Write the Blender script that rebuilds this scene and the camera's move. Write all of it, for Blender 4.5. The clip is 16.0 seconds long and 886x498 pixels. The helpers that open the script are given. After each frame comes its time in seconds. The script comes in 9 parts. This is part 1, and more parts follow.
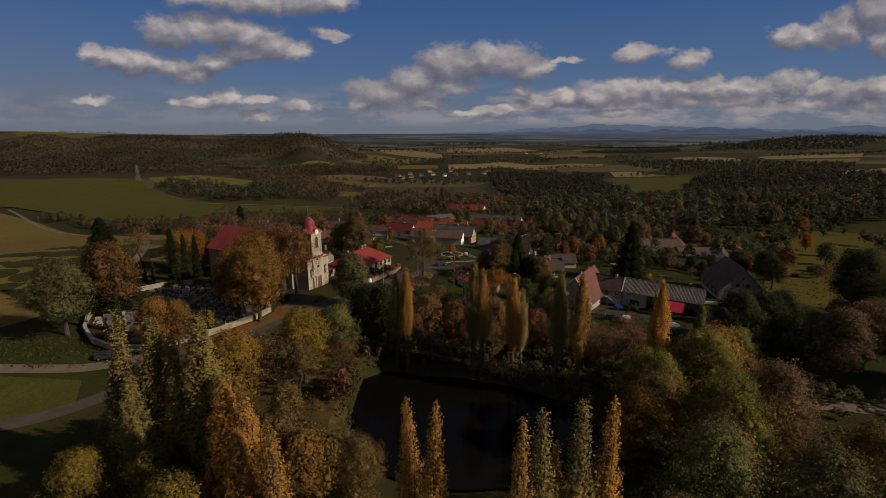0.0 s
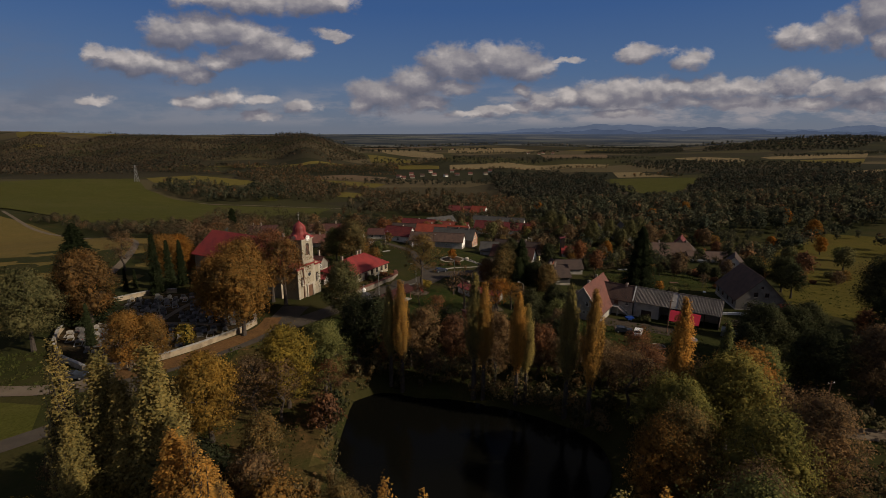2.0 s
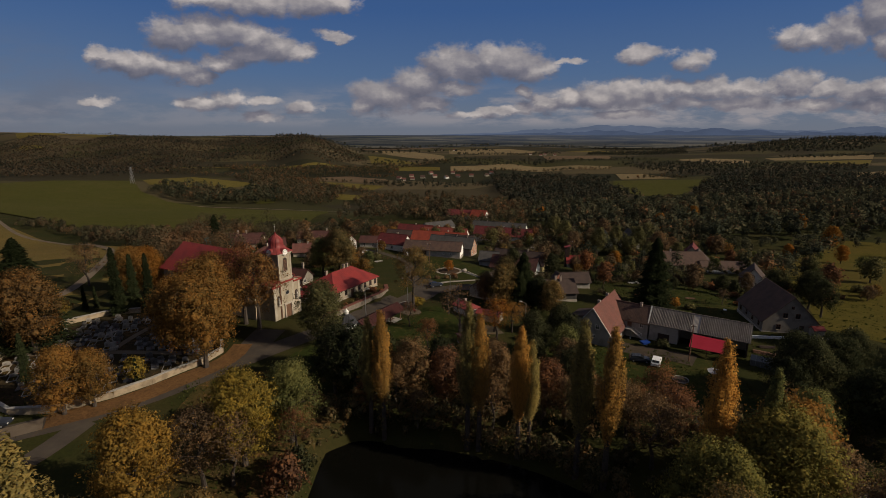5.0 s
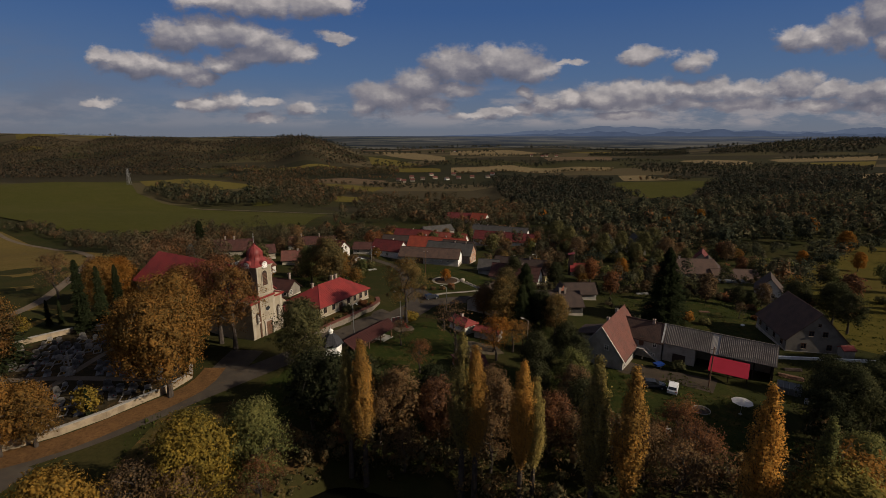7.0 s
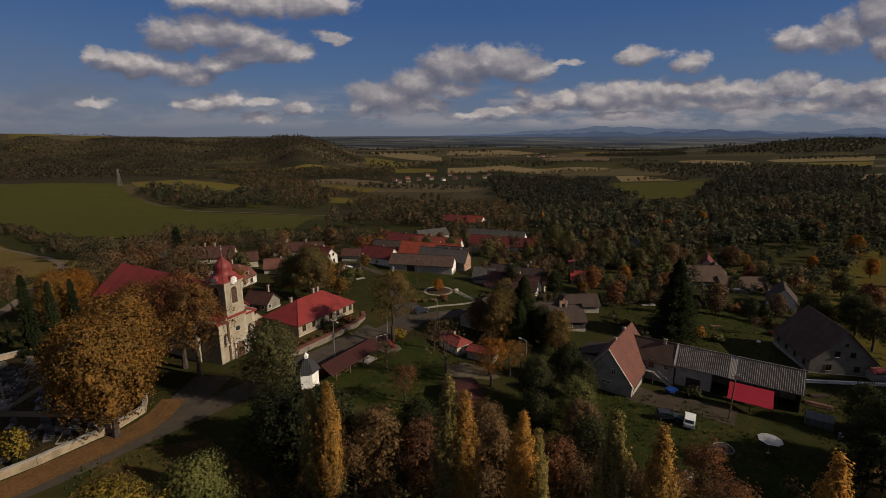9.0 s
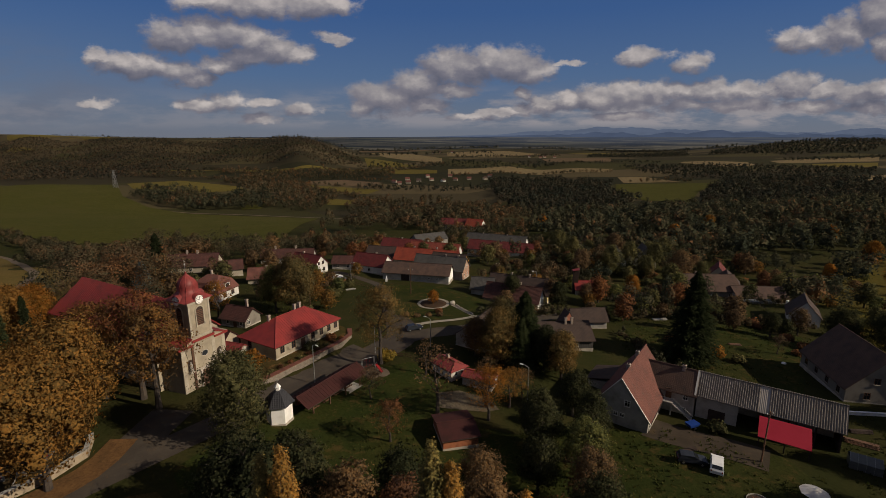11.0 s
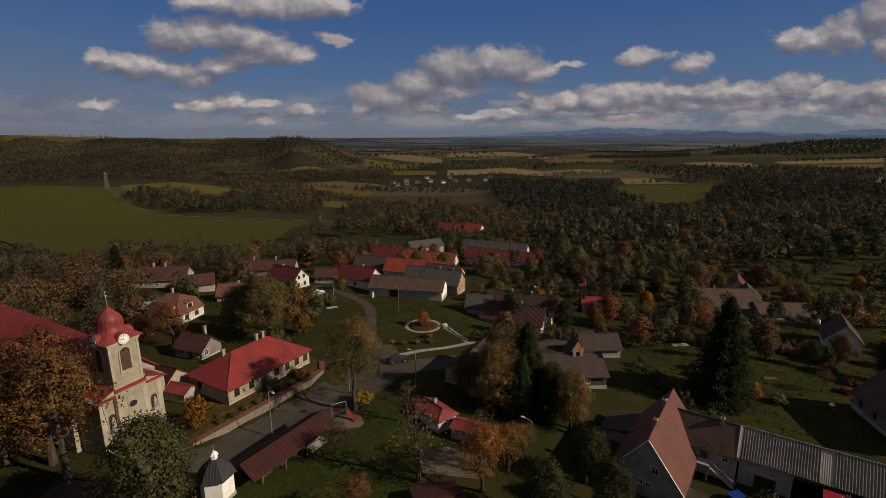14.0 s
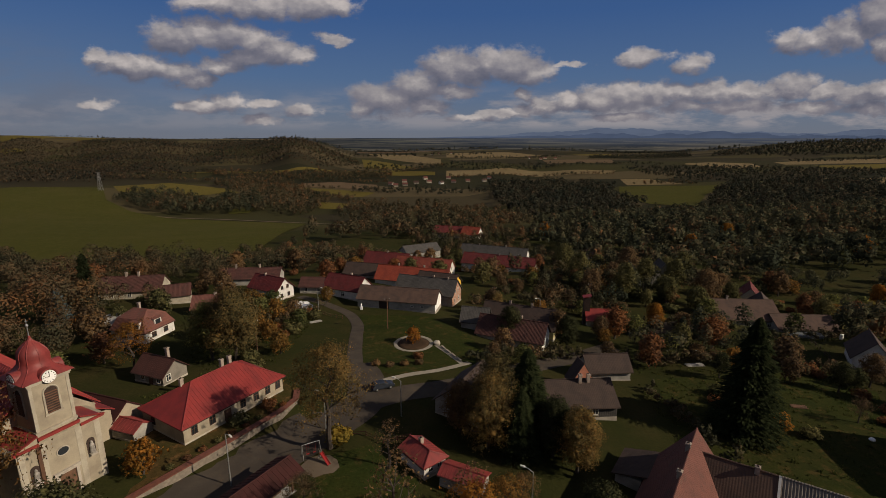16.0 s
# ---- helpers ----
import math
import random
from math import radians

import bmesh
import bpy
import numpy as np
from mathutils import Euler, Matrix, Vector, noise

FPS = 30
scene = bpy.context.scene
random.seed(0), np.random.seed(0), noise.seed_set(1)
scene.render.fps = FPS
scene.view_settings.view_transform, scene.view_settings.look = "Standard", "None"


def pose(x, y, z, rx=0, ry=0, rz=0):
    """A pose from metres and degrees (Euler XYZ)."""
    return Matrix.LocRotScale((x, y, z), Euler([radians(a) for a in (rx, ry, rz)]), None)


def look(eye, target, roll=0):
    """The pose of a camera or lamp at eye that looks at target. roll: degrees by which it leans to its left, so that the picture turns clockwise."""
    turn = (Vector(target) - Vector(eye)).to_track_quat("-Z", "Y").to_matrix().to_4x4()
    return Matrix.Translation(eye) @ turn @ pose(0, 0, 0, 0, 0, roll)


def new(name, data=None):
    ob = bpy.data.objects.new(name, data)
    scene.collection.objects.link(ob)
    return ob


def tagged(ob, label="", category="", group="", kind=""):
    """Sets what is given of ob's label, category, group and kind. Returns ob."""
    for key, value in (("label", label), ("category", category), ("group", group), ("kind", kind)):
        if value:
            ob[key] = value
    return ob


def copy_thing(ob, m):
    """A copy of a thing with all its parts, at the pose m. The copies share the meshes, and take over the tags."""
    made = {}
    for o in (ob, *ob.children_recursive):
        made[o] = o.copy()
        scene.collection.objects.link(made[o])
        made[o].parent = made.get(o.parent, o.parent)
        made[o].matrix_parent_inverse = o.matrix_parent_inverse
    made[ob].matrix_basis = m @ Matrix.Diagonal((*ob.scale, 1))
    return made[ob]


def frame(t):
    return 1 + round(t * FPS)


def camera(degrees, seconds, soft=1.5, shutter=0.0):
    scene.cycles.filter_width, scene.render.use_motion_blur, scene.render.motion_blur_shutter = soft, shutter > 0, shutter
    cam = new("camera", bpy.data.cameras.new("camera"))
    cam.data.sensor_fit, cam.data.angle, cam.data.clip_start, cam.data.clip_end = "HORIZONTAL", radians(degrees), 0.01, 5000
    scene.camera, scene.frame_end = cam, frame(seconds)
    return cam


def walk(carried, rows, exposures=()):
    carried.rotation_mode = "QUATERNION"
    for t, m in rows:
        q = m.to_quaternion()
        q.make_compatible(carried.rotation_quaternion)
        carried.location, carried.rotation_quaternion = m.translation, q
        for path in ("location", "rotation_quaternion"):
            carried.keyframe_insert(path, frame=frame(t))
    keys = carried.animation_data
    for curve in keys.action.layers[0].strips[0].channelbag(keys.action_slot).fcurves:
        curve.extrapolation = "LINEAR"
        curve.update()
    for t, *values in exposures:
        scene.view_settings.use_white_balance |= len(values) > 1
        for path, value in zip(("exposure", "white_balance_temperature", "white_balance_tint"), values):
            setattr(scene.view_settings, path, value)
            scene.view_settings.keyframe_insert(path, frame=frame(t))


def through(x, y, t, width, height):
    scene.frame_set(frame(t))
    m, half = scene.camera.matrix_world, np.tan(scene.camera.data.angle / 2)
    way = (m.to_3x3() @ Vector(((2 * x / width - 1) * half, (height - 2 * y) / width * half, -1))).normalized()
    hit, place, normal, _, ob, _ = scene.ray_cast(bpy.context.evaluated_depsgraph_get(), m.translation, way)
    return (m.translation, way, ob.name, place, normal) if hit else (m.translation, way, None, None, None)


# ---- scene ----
cam = camera(85.37, 16.0, soft=0.6)
walk(cam, [
    (0, pose(0.00, 0.00, 44.00, 76.52, 0.00, -0.10)),
    (0.5, pose(0.15, 2.10, 43.99, 76.52, 0.00, -0.03)),
    (1, pose(0.30, 4.26, 43.89, 76.53, 0.00, 0.00)),
    (1.5, pose(0.44, 6.37, 43.82, 76.53, 0.00, 0.05)),
    (2, pose(0.65, 8.69, 43.81, 76.54, 0.00, 0.08)),
    (2.5, pose(0.89, 10.97, 43.81, 76.55, 0.00, 0.13)),
    (3, pose(1.17, 13.26, 43.88, 76.56, 0.00, 0.16)),
    (3.5, pose(1.47, 15.56, 43.92, 76.59, 0.00, 0.19)),
    (4, pose(1.86, 17.93, 44.05, 76.62, 0.00, 0.24)),
    (6.5, pose(3.77, 30.33, 44.19, 76.73, 0.00, 0.31)),
    (7, pose(4.11, 32.98, 44.27, 76.77, 0.00, 0.41)),
    (7.5, pose(4.53, 35.56, 44.36, 76.77, 0.00, 0.42)),
    (8, pose(4.90, 38.30, 44.43, 76.77, 0.00, 0.42)),
    (8.5, pose(5.31, 40.94, 44.45, 76.78, 0.00, 0.38)),
    (9, pose(5.63, 43.74, 44.44, 76.78, 0.00, 0.06)),
    (11.5, pose(7.69, 57.56, 44.56, 76.87, 0.00, 0.20)),
    (12, pose(8.10, 60.42, 44.58, 76.86, 0.00, 0.21)),
    (12.5, pose(8.53, 63.12, 44.57, 76.86, 0.00, 0.23)),
    (13, pose(8.97, 65.98, 44.58, 76.88, 0.00, 0.27)),
    (13.5, pose(9.32, 68.66, 44.60, 76.89, 0.00, 0.26)),
    (14, pose(9.74, 71.50, 44.58, 76.94, 0.00, 0.24)),
    (14.5, pose(10.16, 74.21, 44.52, 76.94, 0.00, 0.24)),
    (15, pose(10.57, 77.03, 44.54, 76.95, 0.00, 0.21)),
    (15.5, pose(10.99, 79.74, 44.45, 76.96, 0.00, 0.20)),
    (16, pose(11.46, 82.50, 44.52, 76.97, 0.00, 0.19)),
])

# ---------------------------------------------------------------- light
SUN_AZ = (0.955, -0.295)      # where the sun stands, on the plan
SUN_EL = radians(29)
sun = new("sun", bpy.data.lights.new("sun", "SUN"))
sun.data.energy, sun.data.angle, sun.data.color = 4.0, radians(0.5), (1.0, 0.85, 0.66)
sun.matrix_world = look((0, 0, 0), (-SUN_AZ[0] * math.cos(SUN_EL), -SUN_AZ[1] * math.cos(SUN_EL), -math.sin(SUN_EL)))
scene.view_settings.exposure = 0.0


class Nodes:
    """A short way to write node trees."""

    def __init__(self, tree):
        self.t = tree
        tree.nodes.clear()

    def n(self, node_kind, **props):
        node = self.t.nodes.new("ShaderNode" + node_kind)
        for key, value in props.items():
            if key == "op":
                node.operation = value
            elif key == "blend":
                node.blend_type = value
            elif key == "kind":
                node.data_type = value
        return node

    def put(self, socket, value):
        if hasattr(value, "is_linked"):
            self.t.links.new(value, socket)
        else:
            socket.default_value = value

    def math(self, op, a, b=0.0, clamp=False):
        node = self.n("Math", op=op)
        node.use_clamp = clamp
        self.put(node.inputs[0], a)
        self.put(node.inputs[1], b)
        return node.outputs[0]

    def vmath(self, op, a, b=(0, 0, 0)):
        node = self.n("VectorMath", op=op)
        self.put(node.inputs[0], a)
        self.put(node.inputs[1], b)
        return node.outputs[1 if op in ("LENGTH", "DOT_PRODUCT") else 0]

    def span(self, x, a, b, c=0.0, d=1.0, soft=True):
        node = self.n("MapRange")
        node.interpolation_type = "SMOOTHSTEP" if soft else "LINEAR"
        for k, v in enumerate((x, a, b, c, d)):
            self.put(node.inputs[k], v)
        return node.outputs[0]

    def mix(self, f, a, b, blend="MIX"):
        node = self.n("Mix", kind="RGBA", blend=blend)
        self.put(node.inputs[0], f)
        self.put(node.inputs[6], a if hasattr(a, "is_linked") else (*a, 1))
        self.put(node.inputs[7], b if hasattr(b, "is_linked") else (*b, 1))
        return node.outputs[2]

    def noise(self, vec, scale, detail=4.0, rough=0.55):
        node = self.n("TexNoise")
        self.put(node.inputs["Vector"], vec)
        node.inputs["Scale"].default_value, node.inputs["Detail"].default_value, node.inputs["Roughness"].default_value = scale, detail, rough
        return node.outputs[0]

    def ramp(self, x, stops):
        node = self.n("ValToRGB")
        node.color_ramp.interpolation = "LINEAR"
        while len(node.color_ramp.elements) < len(stops):
            node.color_ramp.elements.new(0.5)
        for e, (p, c) in zip(node.color_ramp.elements, stops):
            e.position, e.color = p, (*c, 1)
        self.put(node.inputs[0], x)
        return node.outputs[0]


def build_sky():
    """Autumn sky with fair-weather cumulus, by direction."""
    world = bpy.data.worlds.new("sky")
    scene.world = world
    world.use_nodes = True
    k = Nodes(world.node_tree)
    sky = k.n("TexSky")
    sky.sky_type, sky.sun_disc = "NISHITA", False
    sky.sun_elevation, sky.sun_rotation = SUN_EL, radians(107)
    sky.air_density, sky.dust_density, sky.ozone_density = 1.0, 0.6, 2.5
    way = k.n("TexCoord").outputs["Generated"]
    axes = k.n("SeparateXYZ")
    k.put(axes.inputs[0], way)
    ahead = k.math("MAXIMUM", axes.outputs[1], 0.05)
    u = k.math("DIVIDE", axes.outputs[0], ahead)
    v = k.math("DIVIDE", axes.outputs[2], ahead)
    flat = k.n("CombineXYZ")
    k.put(flat.inputs[0], u), k.put(flat.inputs[1], v)
    uv = flat.outputs[0]
    # ragged edges: the place is pushed about by noise of two sizes
    fine_uv = k.vmath("MULTIPLY", uv, (1.0, 1.5, 1.0))
    w1 = k.math("SUBTRACT", k.noise(fine_uv, 12.0, 7.0, 0.60), 0.5)
    w2 = k.math("SUBTRACT", k.noise(k.vmath("ADD", fine_uv, (7.3, 2.1, 0.0)), 12.0, 7.0, 0.60), 0.5)
    push = k.n("CombineXYZ")
    k.put(push.inputs[0], k.math("MULTIPLY", w1, 0.10)), k.put(push.inputs[1], k.math("MULTIPLY", w2, 0.046))
    bent = k.vmath("ADD", uv, push.outputs[0])
    puff = k.noise(fine_uv, 26.0, 8.0, 0.62)
    over = k.noise(k.vmath("ADD", fine_uv, (0.007, 0.015, 0.0)), 17.0, 4.0, 0.52)
    under = k.noise(fine_uv, 17.0, 4.0, 0.52)
    relief = k.math("SUBTRACT", under, over)      # heaps of vapour, lit from above
    soft = k.noise(fine_uv, 9.0, 4.0, 0.55)
    # centre and half sizes of each heap of cumulus, cloud by cloud
    west = [(-0.529, 0.191, 0.055, 0.030), (-0.480, 0.195, 0.055, 0.030), (-0.420, 0.191, 0.066, 0.030), (-0.366, 0.181, 0.060, 0.025), (-0.329, 0.164, 0.050, 0.021),
            (-0.291, 0.156, 0.042, 0.016), (-0.380, 0.154, 0.066, 0.019), (-0.683, 0.152, 0.033, 0.014), (-0.641, 0.139, 0.053, 0.023), (-0.587, 0.133, 0.061, 0.025),
            (-0.527, 0.126, 0.061, 0.023), (-0.490, 0.110, 0.045, 0.015), (-0.442, 0.139, 0.055, 0.017), (-0.468, 0.251, 0.054, 0.018), (-0.404, 0.245, 0.059, 0.022),
            (-0.339, 0.249, 0.054, 0.020), (-0.269, 0.245, 0.070, 0.026), (-0.209, 0.249, 0.043, 0.018), (-0.212, 0.187, 0.039, 0.009), (-0.496, 0.059, 0.043, 0.013),
            (-0.438, 0.069, 0.045, 0.017), (-0.365, 0.066, 0.034, 0.010), (-0.284, 0.054, 0.034, 0.013), (-0.368, 0.037, 0.036, 0.010), (-0.703, 0.067, 0.032, 0.009)]
    middle = [(-0.163, 0.056, 0.034, 0.015), (-0.117, 0.076, 0.067, 0.032), (-0.055, 0.099, 0.062, 0.030), (0.000, 0.129, 0.050, 0.035), (0.040, 0.133, 0.061, 0.035),
              (0.084, 0.147, 0.044, 0.027), (0.134, 0.139, 0.053, 0.031), (0.168, 0.126, 0.044, 0.023), (-0.038, 0.062, 0.051, 0.017), (0.018, 0.089, 0.045, 0.013),
              (0.239, 0.139, 0.040, 0.005), (0.382, 0.150, 0.050, 0.017), (0.354, 0.155, 0.024, 0.009), (0.485, 0.141, 0.038, 0.019)]
    east = [(0.670, 0.183, 0.044, 0.022), (0.730, 0.181, 0.049, 0.026), (0.782, 0.198, 0.049, 0.036), (0.830, 0.228, 0.039, 0.040), (0.855, 0.172, 0.031, 0.027),
            (0.159, 0.054, 0.025, 0.012), (0.199, 0.059, 0.034, 0.015), (0.164, 0.083, 0.018, 0.015), (0.249, 0.069, 0.039, 0.018), (0.299, 0.076, 0.051, 0.025),
            (0.360, 0.083, 0.054, 0.027), (0.411, 0.083, 0.051, 0.027), (0.467, 0.087, 0.054, 0.018), (0.522, 0.091, 0.050, 0.020), (0.590, 0.087, 0.062, 0.019),
            (0.645, 0.091, 0.045, 0.016), (0.694, 0.099, 0.047, 0.024), (0.769, 0.089, 0.045, 0.018), (0.826, 0.083, 0.062, 0.021), (0.872, 0.089, 0.045, 0.021),
            (0.582, 0.063, 0.068, 0.013), (0.481, 0.063, 0.062, 0.013), (0.740, 0.063, 0.068, 0.013), (0.854, 0.056, 0.062, 0.013), (0.109, 0.048, 0.045, 0.010),
            (0.064, 0.039, 0.057, 0.009), (0.358, 0.043, 0.068, 0.010)]
    heaps = west + middle + east

    def heap_field(at):
        """How deep inside the heaps a place in the sky lies."""
        least = None
        for cu, cv, a, b in heaps:
            d = k.n("VectorMath", op="MULTIPLY_ADD")
            k.put(d.inputs[0], at)
            d.inputs[1].default_value, d.inputs[2].default_value = (1 / a, 1 / b, 0), (-cu / a, -cv / b, 0)
            far_off = k.vmath("LENGTH", d.outputs[0])
            least = far_off if least is None else k.math("MINIMUM", least, far_off)
        return k.math("SUBTRACT", 1.24, least)

    body = heap_field(bent)
    lit = k.math("SUBTRACT", body, heap_field(k.vmath("ADD", bent, (0.006, 0.022, 0))))      # tops catch the light
    # low rows of small cloud towards the horizon
    low = k.n("CombineXYZ")
    k.put(low.inputs[0], u), k.put(low.inputs[1], k.math("MULTIPLY", v, 3.6))
    rows = k.noise(k.vmath("ADD", low.outputs[0], (3.0, 1.7, 0)), 7.0, 7.0, 0.6)
    band = k.math("MULTIPLY", k.span(v, 0.010, 0.030), k.span(v, 0.105, 0.055))
    right = k.span(u, -0.75, 0.6, 0.3, 1.25)
    rows = k.math("MULTIPLY", k.math("MULTIPLY", k.span(rows, 0.40, 0.60), band), right)
    dense = k.span(k.math("ADD", body, k.math("MULTIPLY", k.math("SUBTRACT", puff, 0.5), 1.5)), -0.08, 0.62)
    # cloud elsewhere in the sky, out of sight
    around = k.noise(k.vmath("MULTIPLY", way, (1, 1, 2.5)), 2.6, 6.0, 0.6)
    behind = k.math("MULTIPLY", k.span(around, 0.40, 0.58), k.math("MAXIMUM", k.span(axes.outputs[1], 0.35, 0.1), k.span(v, 0.30, 0.42)))
    tone = k.math("ADD", k.math("ADD", k.math("MULTIPLY", k.math("MINIMUM", lit, 0.85), 0.66), -0.08), k.math("ADD", k.math("MULTIPLY", relief, 1.25), k.math("MULTIPLY", k.math("SUBTRACT", soft, 0.5), 0.9)))
    white = k.ramp(k.span(tone, -0.55, 0.75, soft=False), [(0.0, (0.110, 0.112, 0.150)), (0.40, (0.185, 0.175, 0.205)), (0.68, (0.31, 0.285, 0.29)), (1.0, (0.56, 0.50, 0.47))])
    veil = k.math("MULTIPLY", k.math("MULTIPLY", k.span(k.noise(low.outputs[0], 2.2, 5.0), 0.36, 0.7), k.span(u, -0.35, -0.95)), k.span(v, 0.24, 0.10))
    # clear air: blue overhead, paler and greyer towards the horizon
    base = k.mix(1.0, sky.outputs[0], (0.016, 0.020, 0.026), "MULTIPLY")
    clear = k.ramp(k.span(axes.outputs[2], 0.0, 0.8, soft=False), [(0.0, (0.175, 0.192, 0.245)), (0.06, (0.140, 0.178, 0.262)), (0.14, (0.088, 0.156, 0.300)), (0.28, (0.046, 0.112, 0.290)), (0.9, (0.022, 0.052, 0.15))])
    base = k.mix(0.75, base, clear)
    base = k.mix(k.math("MULTIPLY", veil, 0.75), base, (0.135, 0.142, 0.182))
    base = k.mix(k.math("MULTIPLY", rows, 0.85), base, (0.285, 0.268, 0.285))
    base = k.mix(k.math("MULTIPLY", dense, 0.93), base, white)
    base = k.mix(k.math("MULTIPLY", behind, 0.85), base, (0.21, 0.195, 0.185))
    glow = k.n("Background")
    k.put(glow.inputs[0], base)
    glow.inputs[1].default_value = 1.0
    out = k.n("OutputWorld")
    k.t.links.new(glow.outputs[0], out.inputs[0])


build_sky()


# ---------------------------------------------------------------- materials
def material(name, shade, rough=0.8, metal=0.0, gloss=0.25):
    """shade(k) gives the colour socket, and perhaps a height socket with its depth."""
    mat = bpy.data.materials.new(name)
    mat.use_nodes = True
    k = Nodes(mat.node_tree)
    shader = k.n("BsdfPrincipled")
    shader.inputs["Roughness"].default_value = rough
    shader.inputs["Metallic"].default_value = metal
    shader.inputs["Specular IOR Level"].default_value = gloss
    colour, *rest = shade(k)
    k.put(shader.inputs["Base Color"], colour if hasattr(colour, "is_linked") else (*colour, 1))
    if rest:
        bump = k.n("Bump")
        bump.inputs["Strength"].default_value = 0.8
        bump.inputs["Distance"].default_value = rest[1]
        k.put(bump.inputs["Height"], rest[0])
        k.t.links.new(bump.outputs[0], shader.inputs["Normal"])
    out = k.n("OutputMaterial")
    k.t.links.new(shader.outputs[0], out.inputs[0])
    return mat


def local(k):
    return k.n("TexCoord").outputs["Object"]


def place(k):
    return k.n("NewGeometry").outputs["Position"]


def chance(k):
    return k.n("ObjectInfo").outputs["Random"]


def stained(name, colour, dark, rough=0.85, scale=0.7, grain=9.0, depth=0.01, metal=0.0):
    """A weathered plain surface: stains at one scale, grain at a finer one."""
    def shade(k):
        p = local(k)
        big, fine = k.noise(p, scale, 5.0, 0.6), k.noise(p, grain, 4.0, 0.6)
        col = k.mix(k.span(big, 0.38, 0.72), colour, dark)
        col = k.mix(k.math("MULTIPLY", k.span(fine, 0.35, 0.75), 0.35), col, dark)
        return col, fine, depth
    return material(name, shade, rough, metal)


def ribbed(name, colour, dark, pitch, axis=0, rough=0.7, metal=0.0, depth=0.05, rows=0.0, moss=None):
    """Roofing with ribs or tile courses, pitch metres apart along a local axis."""
    def shade(k):
        p = local(k)
        xyz = k.n("SeparateXYZ")
        k.put(xyz.inputs[0], p)
        wave = k.math("SINE", k.math("MULTIPLY", xyz.outputs[axis], 2 * math.pi / pitch))
        h = k.math("MULTIPLY", wave, 0.5)
        if rows:
            h = k.math("ADD", h, k.math("FRACT", k.math("MULTIPLY", xyz.outputs[2], 1 / rows)))
        big, fine = k.noise(p, 0.45, 6.0, 0.65), k.noise(p, 6.0, 4.0, 0.6)
        col = k.mix(k.span(big, 0.35, 0.75), colour, dark)
        col = k.mix(k.math("MULTIPLY", k.span(fine, 0.4, 0.75), 0.5), col, dark)
        col = k.mix(k.math("MULTIPLY", k.span(wave, 0.1, -0.9), 0.14), col, dark)
        if moss:
            col = k.mix(k.math("MULTIPLY", k.span(k.noise(p, 0.9, 6.0, 0.7), 0.56, 0.7), 0.6), col, moss)
        return col, h, depth
    return material(name, shade, rough, metal)


PLASTER_CREAM = stained("cream_plaster", (0.36, 0.31, 0.225), (0.25, 0.21, 0.155), scale=0.45)
PLASTER_WHITE = stained("white_plaster", (0.66, 0.64, 0.60), (0.46, 0.44, 0.40), scale=0.5)
PLASTER_GREY = stained("grey_plaster", (0.36, 0.34, 0.30), (0.22, 0.205, 0.18), scale=0.5)
PLASTER_DIM = stained("dim_grey_plaster", (0.235, 0.21, 0.175), (0.15, 0.135, 0.115), scale=0.5)
PLASTER_PALE = stained("pale_plaster", (0.42, 0.375, 0.29), (0.27, 0.235, 0.185), scale=0.5)
PLASTER_YELLOW = stained("yellow_plaster", (0.80, 0.50, 0.06), (0.6, 0.36, 0.06), scale=0.5)
TERRACOTTA = stained("terracotta_cladding", (0.46, 0.19, 0.115), (0.32, 0.13, 0.085), scale=0.8, grain=6.0)
PLASTER_LEMON = stained("lemon_plaster", (0.78, 0.68, 0.34), (0.58, 0.48, 0.26), scale=0.5)
LIMEWASH = stained("whitewash", (0.86, 0.85, 0.82), (0.72, 0.70, 0.66), scale=0.6)
STONE_TRIM = stained("stone_trim", (0.45, 0.40, 0.33), (0.28, 0.25, 0.21))
TIN_RED = stained("red_painted_tin", (0.255, 0.034, 0.030), (0.165, 0.028, 0.026), rough=0.55, scale=0.35, grain=3.0, depth=0.006)
TIN_RED_DOME = stained("faded_red_tin", (0.235, 0.042, 0.038), (0.15, 0.034, 0.032), rough=0.5, scale=0.8, grain=5.0, depth=0.006)
TIN_CRIMSON = stained("crimson_tin", (0.33, 0.018, 0.036), (0.29, 0.014, 0.028), rough=0.5, scale=0.5, grain=4.0, depth=0.004)
TIN_DARKRED = stained("dark_red_tin", (0.052, 0.015, 0.013), (0.034, 0.012, 0.010), rough=0.85, scale=0.5, grain=4.0, depth=0.006)
SHINGLE_DARK = ribbed("dark_shingle", (0.040, 0.040, 0.045), (0.022, 0.022, 0.026), 0.3, 0, 0.7, rows=0.22, depth=0.03)
TILE_RED = ribbed("red_clay_tile", (0.25, 0.058, 0.036), (0.15, 0.038, 0.028), 0.33, 0, 0.75, rows=0.24, depth=0.05)
TILE_MAROON = ribbed("maroon_tile", (0.090, 0.036, 0.029), (0.050, 0.024, 0.020), 0.33, 0, 0.8, rows=0.24, depth=0.05)
TILE_ORANGE = ribbed("orange_clay_tile", (0.30, 0.058, 0.030), (0.19, 0.040, 0.024), 0.33, 0, 0.75, rows=0.24, depth=0.05)
TILE_CRIMSON = ribbed("crimson_tile", (0.145, 0.025, 0.023), (0.085, 0.02, 0.019), 0.33, 0, 0.7, rows=0.24, depth=0.05)
